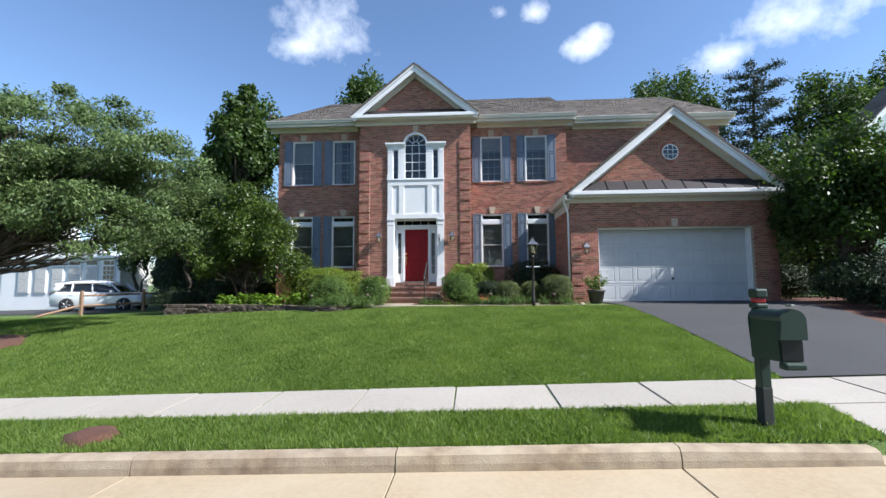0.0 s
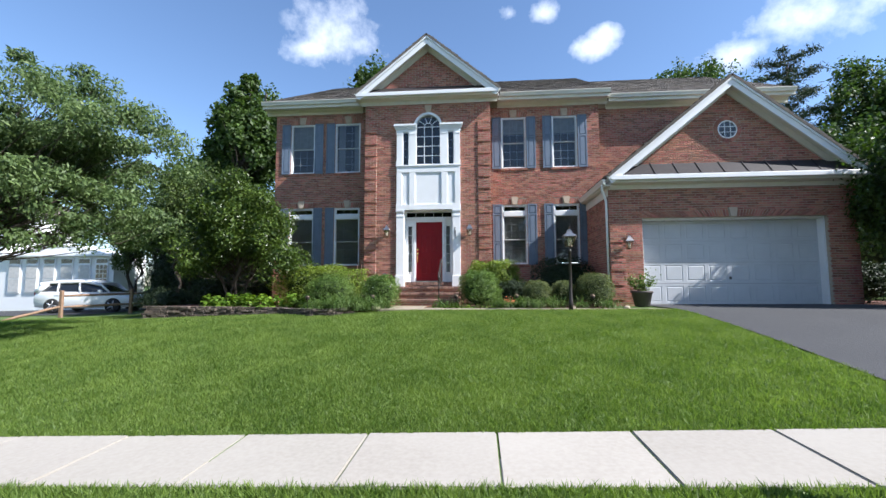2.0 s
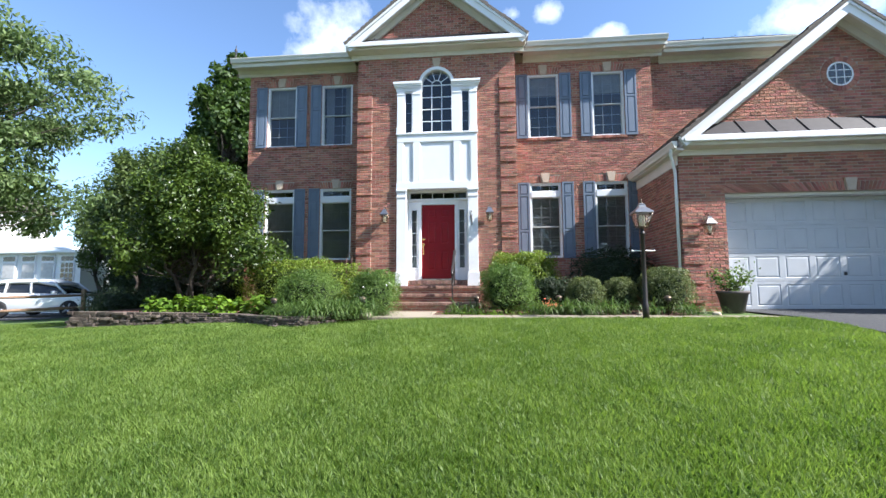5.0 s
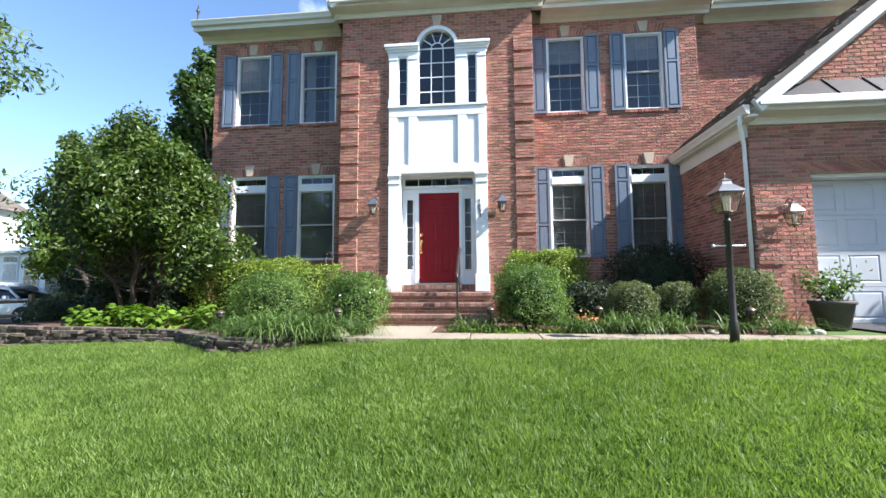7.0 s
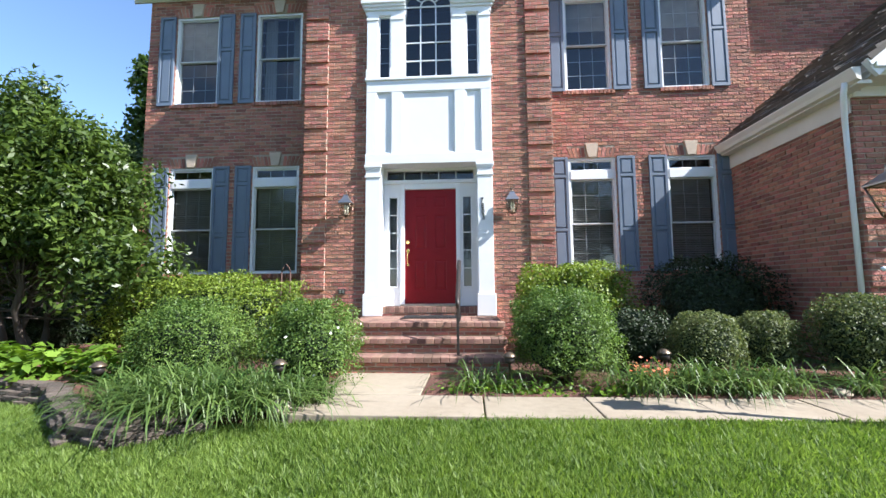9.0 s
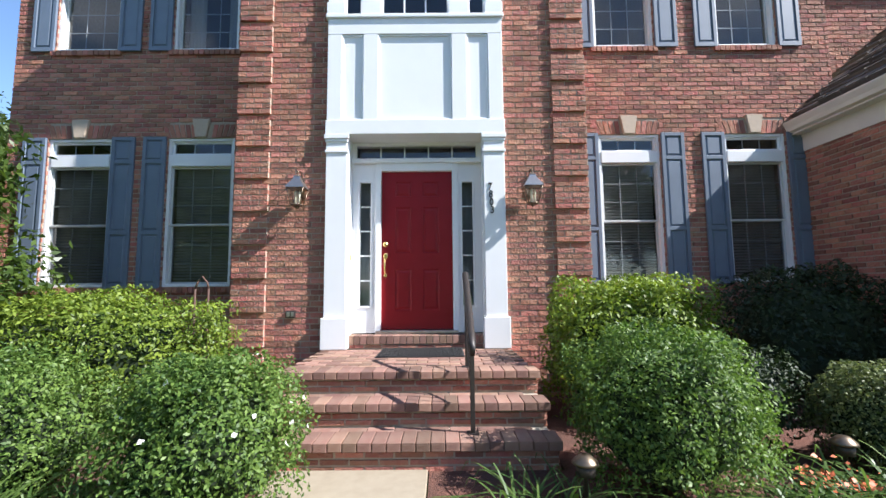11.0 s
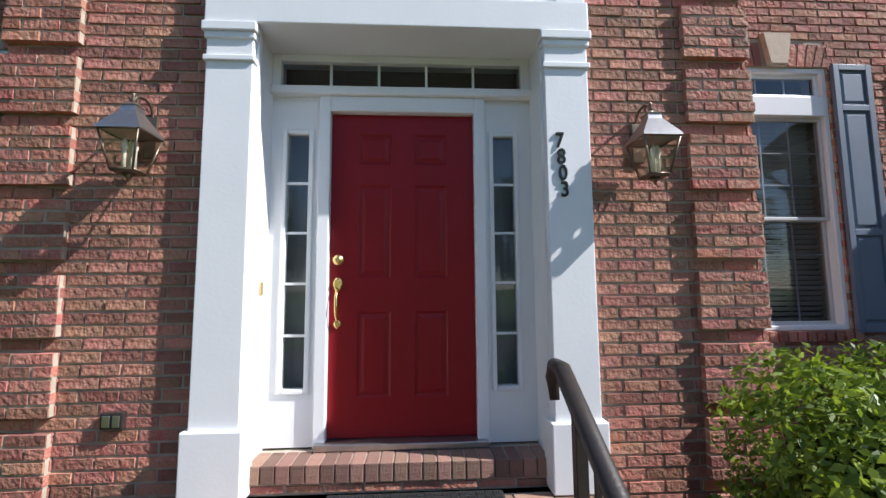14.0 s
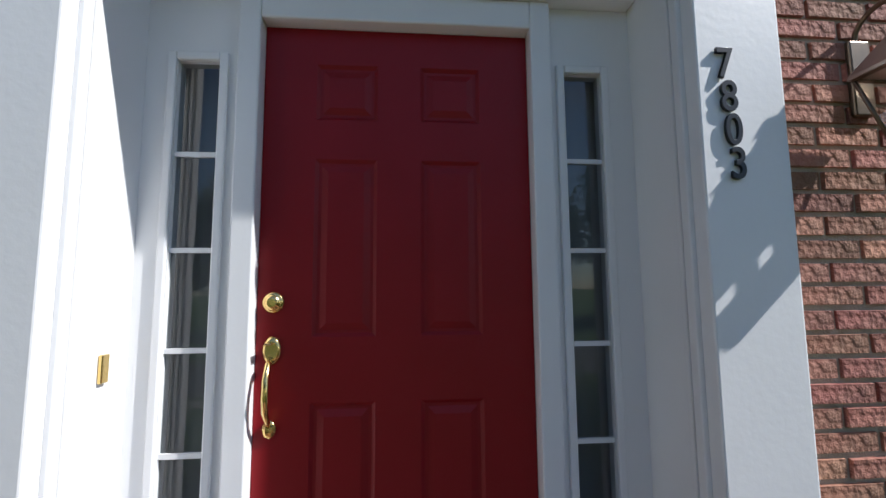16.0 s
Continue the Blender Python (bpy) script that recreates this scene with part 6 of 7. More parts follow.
# mulch beds and stacked stone edge
BED_EDGE = [(-10.6, 14.2), (-8.6, 13.95), (-7.0, 13.75), (-5.9, 13.45), (-5.35, 12.95), (-4.6, 12.32), (-4.1, 12.15), (-3.75, 12.35), (-3.1, 12.6)]


def bed(name, outline, z, label):
    bm = bmesh.new()
    vs = [bm.verts.new((x, y, z)) for x, y in outline]
    lo = [bm.verts.new((x, y, z - 0.4)) for x, y in outline]
    bm.faces.new(vs)
    for i in range(len(vs)):
        bm.faces.new((vs[i], lo[i], lo[(i + 1) % len(vs)], vs[(i + 1) % len(vs)]))
    return tagged(part(name, bm, M_MULCH), label, "flower bed", kind="structure")


bed("flower_bed", [(x + 0.04, y + 0.1) for x, y in BED_EDGE] + [(-3.0, 13.2), (-3.0, 14.15), (-3.23, 14.2), (-3.23, 16.27), (-4.3, 16.27), (-4.36, 16.99), (-7.95, 16.99), (-10.4, 17.4)], 1.0, "red-brown mulch bed behind a stone edge")
bed("flower_bed", [(3.37, 13.17), (4.2, 13.3), (4.2, 14.49), (3.37, 14.49), (3.37, 16.99), (0.04, 16.99), (0.04, 16.27), (-0.94, 16.27), (-0.94, 14.2), (-1.89, 14.2), (-1.89, 13.17)], 1.03, "red-brown mulch bed along the path")
side_bed = sheet("flower_bed", np.linspace(0, 1, 10), np.arange(7.0, 17.1, 0.5), M_MULCH, 0.0)
for v in side_bed.data.vertices:
    v.co.x = float(np.interp(v.co.y, [6.3, 9.0, 14.3], [7.72, 8.32, 10.12])) + v.co.x * 3.4
    v.co.z = gz(v.co.x, v.co.y) + 0.022 + 0.03 * noise.noise(Vector((v.co.x, v.co.y, 0)) * 1.5)
tagged(side_bed, "shaded brown mulch bed beside the driveway", "flower bed", kind="structure")
M_SLATE = material("edging_stone", (0.075, 0.058, 0.047), 0.9, (0.15, 0.118, 0.093), 12.0, 0.7, 0.006, 50.0, objects=0.4)
edging = thing("stone_edging", label="low stacked dark stone wall edging the bed", category="edging", kind="structure")
bm = bmesh.new()
box_into(bm, -0.5, 0.5, -0.5, 0.5, 0, 1, 0.12)
for v in bm.verts:
    v.co += Vector((0.06 * noise.noise(v.co * 3), 0.1 * noise.noise(v.co * 2 + Vector((5, 0, 0))), 0.1 * noise.noise(v.co * 2 + Vector((0, 7, 0)))))
stone_mesh = mesh_of("stone", bm, M_SLATE)
for (ax, ay), (bx, by) in zip(BED_EDGE[:-1], BED_EDGE[1:-1]):
    L = math.hypot(bx - ax, by - ay)
    for j in range(6):
        s = rng.uniform(-0.1, 0.05)
        while s < L:
            w = rng.uniform(0.12, 0.34)
            f = (s + w / 2) / L
            x, y = ax + (bx - ax) * f, ay + (by - ay) * f
            ob = new("stone", stone_mesh)
            ob.parent = edging
            zb = gz(x, y) - 0.03
            hh = max(0.035, (1.03 - zb) / 6)
            ob.matrix_basis = pose(x + rng.uniform(-0.02, 0.02), y + rng.uniform(-0.03, 0.03) + j * 0.012, zb + j * hh, 0, 0, math.degrees(math.atan2(by - ay, bx - ax)) + rng.uniform(-7, 7)) @ Matrix.Diagonal((w, rng.uniform(0.13, 0.22), hh * 1.02, 1))
            s += w + 0.004


# ---- grass ----
def grass(name, x0, x1, y0, y1, density, tall, label, keep=None):
    """A patch of turf: single bent blades on the land."""
    n = int((x1 - x0) * (y1 - y0) * density)
    x, y = nrng.uniform(x0, x1, n), nrng.uniform(y0, y1, n)
    if keep is not None:
        m = keep(x, y)
        x, y = x[m], y[m]
        n = len(x)
    z = ground_height(x, y)
    # blades lie over in tufts about a hand wide
    cell = 0.055
    jx, jy = x + 0.05 * np.sin(y * 31.0) + nrng.normal(0, 0.025, n), y + 0.05 * np.sin(x * 27.0) + nrng.normal(0, 0.025, n)
    tuft = (np.floor(jx / cell).astype(np.int64) * 7919 + np.floor(jy / cell).astype(np.int64) * 104729) % 4096
    way, high = nrng.uniform(0, math.tau, 4096)[tuft], nrng.uniform(0.6, 1.25, 4096)[tuft]
    h = tall * nrng.uniform(0.5, 1.2, n) * high
    a = nrng.uniform(0, math.tau, n)
    w = 0.004 + 0.004 * nrng.random(n)
    lean = nrng.uniform(0.2, 1.1, n) * h
    b = way + nrng.normal(0, 1.0, n)
    v = np.empty((n, 3, 3), np.float32)
    v[:, 0] = np.stack([x - np.cos(a) * w, y - np.sin(a) * w, z - 0.005], 1)
    v[:, 1] = np.stack([x + np.cos(a) * w, y + np.sin(a) * w, z - 0.005], 1)
    v[:, 2] = np.stack([x - np.sin(b) * lean, y + np.cos(b) * lean, z + h], 1)
    me = bpy.data.meshes.new(name)
    me.vertices.add(3 * n)
    me.vertices.foreach_set("co", v.ravel())
    me.loops.add(3 * n)
    me.loops.foreach_set("vertex_index", np.arange(3 * n, dtype=np.int32))
    me.polygons.add(n)
    me.polygons.foreach_set("loop_start", np.arange(0, 3 * n, 3, dtype=np.int32))
    me.polygons.foreach_set("loop_total", np.full(n, 3, dtype=np.int32))
    me.materials.append(M_GRASS)
    me.update(calc_edges=True)
    return tagged(new(name, me), label, "grass", kind="stuff")


def on_lawn(x, y):
    edge = np.interp(x, [p[0] for p in BED_EDGE], [p[1] for p in BED_EDGE], left=40)
    ok = y < np.where(x < -3.1, edge, 12.53)
    return ok & (x < DRIVE_L + 0.03 * np.sin(y * 5))


grass("lawn_grass", -5.0, DRIVE_L + 0.05, 6.28, 12.6, 11000, 0.046, "bright green mown lawn grass", on_lawn)
grass("lawn_grass", -12.0, -5.0, 6.28, 13.8, 6500, 0.05, "bright green mown lawn grass", on_lawn)
grass("lawn_grass", -24.0, -12.0, 6.28, 16.5, 1300, 0.07, "bright green mown lawn grass", None)
grass("verge_grass", -8.0, 3.95, 4.38, 5.22, 8000, 0.06, "green verge grass between kerb and pavement")
grass("verge_grass", -20.0, -8.0, 4.38, 5.22, 1800, 0.08, "green verge grass between kerb and pavement")


# ---- lamps, rail, mailbox and small things ----
M_GREEN = material("mailbox_green", (0.006, 0.026, 0.016), 0.5, (0.005, 0.018, 0.012), 12.0, 0.5)
M_POSTW = material("weathered_post", (0.018, 0.022, 0.02), 0.85, (0.03, 0.032, 0.03), 20.0, 0.6, 0.002, 60.0)
M_FENCE = material("split_rail_wood", (0.27, 0.17, 0.11), 0.9, (0.17, 0.11, 0.075), 10.0, 0.7, 0.006, 40.0)
M_BULB = material("lamp_tube", (0.85, 0.80, 0.66), 0.35, (0.75, 0.7, 0.58), 20.0, 0.3)
M_BLACK = material("black_rubber", (0.013, 0.013, 0.014), 0.8, (0.025, 0.024, 0.024), 50.0, 0.6, 0.003, 150.0)
M_NUMBER = material("number_black", (0.008, 0.008, 0.009), 0.3, (0.014, 0.014, 0.015), 30.0, 0.3)
M_POT = material("dark_pot", (0.055, 0.045, 0.042), 0.7, (0.08, 0.065, 0.055), 14.0, 0.6)
M_RED_LIGHT = material("red_reflector", (0.35, 0.02, 0.03), 0.2, (0.25, 0.015, 0.02), 12.0, 0.3)


def lantern_into(t, z, top, bottom, height, roof_h, s=1.0):
    """A four-sided tapered glass lantern on the thing t: posts, panes, roof, finial, candle tubes; its foot at height z."""
    def ring(half, h):
        return [Vector((half * c, half * d, h)) for c, d in ((-1, -1), (1, -1), (1, 1), (-1, 1))]
    lo, hi = ring(bottom, z), ring(top, z + height)
    bm = bmesh.new()
    for a, b in zip(lo, hi):
        tube_into(bm, [a, b], 0.006 * s, 6)
    for r in (lo, hi):
        for i in range(4):
            tube_into(bm, [r[i], r[(i + 1) % 4]], 0.007 * s, 6)
    part("lantern_frame", bm, M_BRONZE, t)
    for i in range(4):
        bm = bmesh.new()
        bm.faces.new([bm.verts.new(p * 1.0) for p in (lo[i], lo[(i + 1) % 4], hi[(i + 1) % 4], hi[i])])
        g = part("pane", bm, M_LAMPGLASS, t)
        g.visible_shadow = False
    bm = bmesh.new()
    rings = [ring(top * 1.10, z + height), ring(top * 1.08, z + height + 0.012 * s), ring(top * 0.42, z + height + roof_h), ring(top * 0.36, z + height + roof_h + 0.03 * s), ring(top * 0.42, z + height + roof_h + 0.035 * s), ring(top * 0.1, z + height + roof_h + 0.06 * s)]
    rv = [[bm.verts.new(p) for p in r] for r in rings]
    for a, b in zip(rv, rv[1:]):
        for i in range(4):
            bm.faces.new((a[i], a[(i + 1) % 4], b[(i + 1) % 4], b[i]))
    bm.faces.new(rv[0][::-1])
    bm.faces.new(rv[-1])
    part("lantern_roof", bm, M_TIN, t, "grey metal lantern roof")
    bm = bmesh.new()
    zz = z + height + roof_h + 0.055 * s
    lathe_into(bm, [(0.008 * s, zz), (0.016 * s, zz + 0.012 * s), (0.006 * s, zz + 0.03 * s), (0.012 * s, zz + 0.04 * s), (0.003 * s, zz + 0.06 * s)], sides=10)
    part("finial", bm, M_BRONZE, t)
    bm = bmesh.new()
    for k in range(3):
        a = k * 2.09
        lathe_into(bm, [(0.011 * s, z + 0.01), (0.011 * s, z + height * 0.55), (0.016 * s, z + height * 0.62), (0.012 * s, z + height * 0.78), (0.003 * s, z + height * 0.9)], (0.026 * s * math.cos(a), 0.026 * s * math.sin(a), 0), 8)
    part("candle_bulbs", bm, M_BULB, t, "cream candle bulbs")
    bm = bmesh.new()
    box_into(bm, -bottom, bottom, -bottom, bottom, z - 0.012, z, 0.003)
    lathe_into(bm, [(0.004 * s, z - 0.05 * s), (0.012 * s, z - 0.035 * s), (bottom * 0.6, z - 0.012)], sides=12)
    part("lantern_base", bm, M_BRONZE, t)


def wall_lantern(x, y, z):
    """Wall lantern hung before a wall: z is the foot of the glass."""
    t = thing("wall_lantern", (x, y - 0.175, z), "bronze four-sided glass wall lantern on a scroll arm", "wall lamp", "wall lanterns")
    lantern_into(t, 0.0, 0.100, 0.056, 0.20, 0.115)
    bm = bmesh.new()
    box_into(bm, -0.035, 0.035, 0.155, 0.174, 0.12, 0.36, 0.006)
    part("back_plate", bm, M_BRONZE, t)
    bm = bmesh.new()
    pts = [(0, 0.17, 0.26)] + [(0, 0.085 + 0.085 * math.cos(a), 0.36 + 0.075 * math.sin(a)) for a in [math.radians(d) for d in range(0, 181, 22)]] + [(0, 0.0, 0.35)]
    tube_into(bm, pts, 0.008, 8)
    part("scroll_arm", bm, M_BRONZE, t)
    return t


wall_lantern(-3.52, BAY_Y - 0.008, 3.31)
wall_lantern(-0.70, BAY_Y - 0.008, 3.31)
wall_lantern(3.84, GAR_Y - 0.05, 2.66)

post = thing("street_lamp", (1.79, 12.36, gz(1.79, 12.36)), "dark garden lamp post with a glass lantern and cross bar", "lamp post")
bm = bmesh.new()
lathe_into(bm, [(0.05, -0.05), (0.05, 0.25), (0.038, 0.28), (0.034, 1.42), (0.045, 1.43), (0.045, 1.45), (0.03, 1.47), (0.03, 1.52)], sides=16)
part("pole", bm, M_IRON, post)
bm = bmesh.new()
tube_into(bm, [(-0.17, 0, 1.15), (0.17, 0, 1.15)], 0.009, 8)
for s in (-1, 1):
    bmesh.ops.create_uvsphere(bm, u_segments=10, v_segments=8, radius=0.018, matrix=Matrix.Translation((s * 0.175, 0, 1.15)))
part("cross_bar", bm, M_VINYL, post, "pale ladder bar")
lantern_into(post, 1.55, 0.135, 0.075, 0.235, 0.10, 1.3)

# handrail on the steps
rail = thing("handrail", label="dark metal handrail with scrolled end on the steps", category="handrail")
RX = -1.57
slope_z = lambda y: 2.435 + (y - 15.17) * 0.62
bm = bmesh.new()
top_pts = [(RX, 15.25, 2.325), (RX, 15.265, 2.395), (RX, 15.23, 2.44), (RX, 15.17, 2.44), (RX, 14.95, slope_z(14.95)), (RX, 14.40, slope_z(14.40)), (RX, 14.30, slope_z(14.32)), (RX, 14.265, slope_z(14.32) - 0.05), (RX, 14.28, slope_z(14.32) - 0.10)]
tube_into(bm, top_pts, [0.014, 0.02, 0.023, 0.024, 0.024, 0.024, 0.023, 0.02, 0.014], 12)
for v in bm.verts:
    v.co.x = RX + (v.co.x - RX) * 1.2
part("top_rail", bm, M_IRON, rail)
for (y, zb) in ((15.04, PORCH - 0.01), (14.36, PORCH - 2 * RISER - 0.01)):
    bm = bmesh.new()
    box_into(bm, RX - 0.017, RX + 0.017, y - 0.017, y + 0.017, zb, slope_z(y) - 0.015, 0.003)
    part("newel_post", bm, M_IRON, rail)
    boxes("foot_plate", [(RX - 0.045, RX + 0.045, y - 0.045, y + 0.045, zb + 0.008, zb + 0.018)], M_IRON, rail, bevel=0.002)
bm = bmesh.new()
tube_into(bm, [(RX, 15.04, slope_z(15.04) - 0.46), (RX, 14.36, slope_z(14.36) - 0.40)], 0.012, 8)
part("lower_rail", bm, M_IRON, rail)
for k in range(1, 6):
    y = 15.04 - 0.68 * k / 6
    bm = bmesh.new()
    box_into(bm, RX - 0.007, RX + 0.007, y - 0.007, y + 0.007, slope_z(y) - 0.43, slope_z(y) - 0.012)
    part("baluster", bm, M_IRON, rail)

# doormat
mat_thing = thing("doormat", (-2.03, 15.93, PORCH + 0.004), "black woven rubber doormat before the front door", "doormat")
boxes("backing", [(-0.47, 0.47, -0.33, 0.33, 0, 0.006)], M_BLACK, mat_thing, bevel=0.002)
weave = []
for a in range(20):
    for b in range(14):
        u, v = -0.45 + 0.0455 * a, -0.31 + 0.0448 * b
        if (a + b) % 2:
            weave += [(u, u + 0.040, v + 0.004 + 0.014 * q, v + 0.012 + 0.014 * q, 0.006, 0.013) for q in range(3)]
        else:
            weave += [(u + 0.003 + 0.014 * q, u + 0.011 + 0.014 * q, v, v + 0.040, 0.006, 0.013) for q in range(3)]
boxes("ribs", weave, M_BLACK, mat_thing)
# house number down the pilaster
for i, ch in enumerate("7803"):
    t = thing("house_number", (-1.195 + 0.007 * i, FY - 0.004, 3.504 - 0.0965 * i), "black metal house number digit on the white pilaster", "house number", "house number digits")
    cu = bpy.data.curves.new("digit", "FONT")
    cu.body, cu.size, cu.extrude, cu.bevel_depth, cu.offset, cu.align_x = ch, 0.126, 0.004, 0.0012, 0.0006, "CENTER"
    tmp = bpy.data.objects.new("digit_curve", cu)
    scene.collection.objects.link(tmp)
    me = bpy.data.meshes.new_from_object(tmp.evaluated_get(bpy.context.evaluated_depsgraph_get()))
    bpy.data.objects.remove(tmp)
    me.materials.clear()
    me.materials.append(M_NUMBER)
    ob = new("digit", me)
    ob.parent = t
    ob.matrix_basis = pose(0, -0.003, 0, 90, 0, 0) @ Matrix.Diagonal((0.84, 1, 1, 1))

# outdoor socket
so = thing("outdoor_socket", (-3.62, BAY_Y - 0.012, 1.97), "grey weatherproof outdoor socket on the brick wall", "socket")
boxes("cover", [(-0.058, 0.058, -0.03, 0.01, 0.0, 0.085)], M_IRON, so, bevel=0.006)
boxes("lids", [(-0.045, -0.005, -0.036, -0.03, 0.012, 0.072), (0.008, 0.045, -0.036, -0.03, 0.012, 0.072)], M_TIN, so, bevel=0.003)

# garden stake trellis beside the bay
tr = thing("trellis", (-4.30, 15.55, 1.0), "rusty wrought-iron garden trellis in the hedge", "trellis")
M_RUST = material("rusted_iron", (0.085, 0.042, 0.03), 0.8, (0.05, 0.03, 0.025), 20.0, 0.6)
for x in (-0.07, 0.07):
    bm = bmesh.new()
    tube_into(bm, [(x, 0, -0.05), (x, 0, 1.32)], 0.011, 6)
    part("upright", bm, M_RUST, tr)
for z in (0.3, 0.55, 0.8, 1.05):
    bm = bmesh.new()
    tube_into(bm, [(-0.07, 0, z), (-0.03, 0, z + 0.08), (0.03, 0, z + 0.02), (0.07, 0, z + 0.1)], 0.007, 6)
    part("scroll", bm, M_RUST, tr)
bm = bmesh.new()
tube_into(bm, [(-0.07, 0, 1.32), (-0.05, 0, 1.39), (0, 0, 1.45), (0.05, 0, 1.39), (0.07, 0, 1.32)], 0.010, 6)
part("hoop", bm, M_RUST, tr)

# potted plant by the garage
pot = thing("plant_pot", (3.98, 13.86, 1.05), "dark round plant pot beside the garage", "plant pot")
bm = bmesh.new()
lathe_into(bm, [(0.17, 0.0), (0.19, 0.02), (0.26, 0.36), (0.285, 0.37), (0.285, 0.42), (0.25, 0.42), (0.24, 0.36), (0.02, 0.35)], sides=24)
part("pot", bm, M_POT, pot)
pl = thing("potted_shrub", (3.98, 13.86, 1.39), "sparse leafy plant growing in the dark pot", "plant")
bm = bmesh.new()
tips = []
for k in range(12):
    a = k * 2.4
    tip = Vector((0.36 * math.cos(a) * rng.uniform(0.4, 1.2), 0.3 * math.sin(a) * rng.uniform(0.4, 1), rng.uniform(0.35, 0.68)))
    tube_into(bm, limb_points((0.03 * math.cos(a), 0.03 * math.sin(a), -0.03), tip, 0.03, 3), [0.008, 0.006, 0.004, 0.002], 5)
    tips.append(tip)
part("stems", bm, M_BARK, pl)["kind"] = "stuff"
idx = nrng.integers(0, 12, 700)
c = np.array([tuple(tips[i]) for i in idx]) * (nrng.random((700, 1)) ** 0.5) + nrng.normal(0, 0.06, (700, 3))
ob = new("leaves", leaf_mesh("leaves", c, np.tile([0, 0, 0.6], (700, 1)), 0.07, M_LEAF_BOX, 0.5, 0.9))
ob.parent, ob["kind"] = pl, "stuff"

# mailbox
mb = thing("mailbox", (3.03, 4.72, gz(3.03, 4.72)), "dark green plastic mailbox on a post, newspaper slot open", "mailbox")
boxes("post", [(-0.052, 0.052, -0.052, 0.052, -0.1, 1.2)], M_GREEN, mb, bevel=0.012)
boxes("post_base", [(-0.057, 0.057, -0.057, 0.057, -0.1, 0.40)], M_POSTW, mb, bevel=0.015)
boxes("finial", [(-0.065, 0.065, -0.065, 0.065, 1.2, 1.26), (-0.065, 0.065, -0.065, 0.065, 1.31, 1.41)], M_GREEN, mb, bevel=0.02)
boxes("collar", [(-0.05, 0.05, -0.05, 0.05, 1.26, 1.312)], M_RED_LIGHT, mb, "red and silver band below the cap", bevel=0.01)
bm = bmesh.new()
outline = [(-0.095, 0.70), (0.115, 0.70), (0.115, 1.10)] + [(0.115 * math.cos(a), 1.10 + 0.11 * math.sin(a)) for a in [math.pi * k / 10 for k in range(1, 10)]] + [(-0.095, 1.10)]
prism_into(bm, outline, -0.42, 0.02)
for v in bm.verts:
    if v.co.z < 0.72 and v.co.y < -0.3:
        v.co.z += 0.02
bmesh.ops.bevel(bm, geom=[e for e in bm.edges if abs(e.verts[0].co.y - e.verts[1].co.y) < 1e-4], offset=0.012, segments=2, affect="EDGES")
part("box", bm, M_GREEN, mb)
bm = bmesh.new()
prism_into(bm, [(p[0] * 1.08, 1.0 + (p[1] - 1.0) * 1.06) for p in outline if p[1] > 0.9] + [(-0.124, 0.93), (0.124, 0.93)], -0.47, -0.39)
part("door", bm, M_GREEN, mb)
# no hollow here: a black plate paints the slot's dark inside
boxes("slot_shade", [(-0.085, 0.105, -0.428, -0.41, 0.73, 0.91)], M_NUMBER, mb, "black plate for the shade inside the open newspaper slot")
boxes("slot_lip", [(-0.10, 0.10, -0.48, -0.38, 0.65, 0.72)], M_GREEN, mb, bevel=0.02)
boxes("flag", [(0.118, 0.128, -0.28, -0.25, 0.98, 1.18), (0.118, 0.128, -0.28, -0.12, 1.10, 1.18)], M_GREEN, mb)
boxes("latch", [(-0.02, 0.02, -0.49, -0.41, 1.245, 1.265)], M_TIN, mb, "small pale latch", bevel=0.004)

# low solar path lights in the beds
sp = thing("path_light", (-4.95, 12.95, 1.0), "small dark solar path light in the bed", "path light", "path lights")
bm = bmesh.new()
lathe_into(bm, [(0.012, -0.05), (0.012, 0.26), (0.05, 0.27), (0.055, 0.33)], sides=12)
part("stake", bm, M_IRON, sp)
bm = bmesh.new()
lathe_into(bm, [(0.072, 0.33), (0.068, 0.342), (0.03, 0.375), (0.01, 0.38)], sides=16)
part("cap", bm, M_BRONZE, sp)
for x, y in ((-3.2, 13.0), (0.62, 13.75), (-1.02, 13.5), (2.55, 13.35)):
    copy_thing(sp, Matrix.Translation((x, y, 1.02)))
# pale rocks at the bed edge
for x, y, s in ((-3.02, 12.62, 0.11), (3.4, 13.35, 0.08), (2.05, 13.35, 0.07), (0.28, 13.6, 0.09)):
    bm = bmesh.new()
    bmesh.ops.create_icosphere(bm, subdivisions=3, radius=s)
    for v in bm.verts:
        v.co = v.co * (1 + 0.35 * noise.noise(v.co * 9 + Vector((x, y, 0))))
        v.co.z *= 0.65
    ob = part("rock", bm, M_STONE)
    ob.location = (x, y, 1.03 + s * 0.3)
    tagged(ob, "pale round rock at the edge of the bed", "rock", "rocks")

# split-rail fence
fence = thing("fence", label="weathered split-rail fence along the side of the garden", category="fence")
posts = [(-16.9, 17.5), (-15.6, 19.4), (-14.2, 21.4), (-12.6, 23.0), (-10.6, 23.4), (-8.6, 23.6)]
for x, y in posts:
    bm = bmesh.new()
    box_into(bm, -0.065, 0.065, -0.05, 0.05, -0.2, 1.08, 0.02)
    for v in bm.verts:
        v.co += Vector((0.015 * noise.noise(v.co * 3), 0.012 * noise.noise(v.co * 4), 0))
    ob = part("post", bm, M_FENCE, fence)
    ob.location = (x, y, gz(x, y))
rails = [((a[0], a[1], gz(*a) + h), (b[0], b[1], gz(*b) + h)) for a, b in zip(posts, posts[1:]) for h in (0.42, 0.86)]
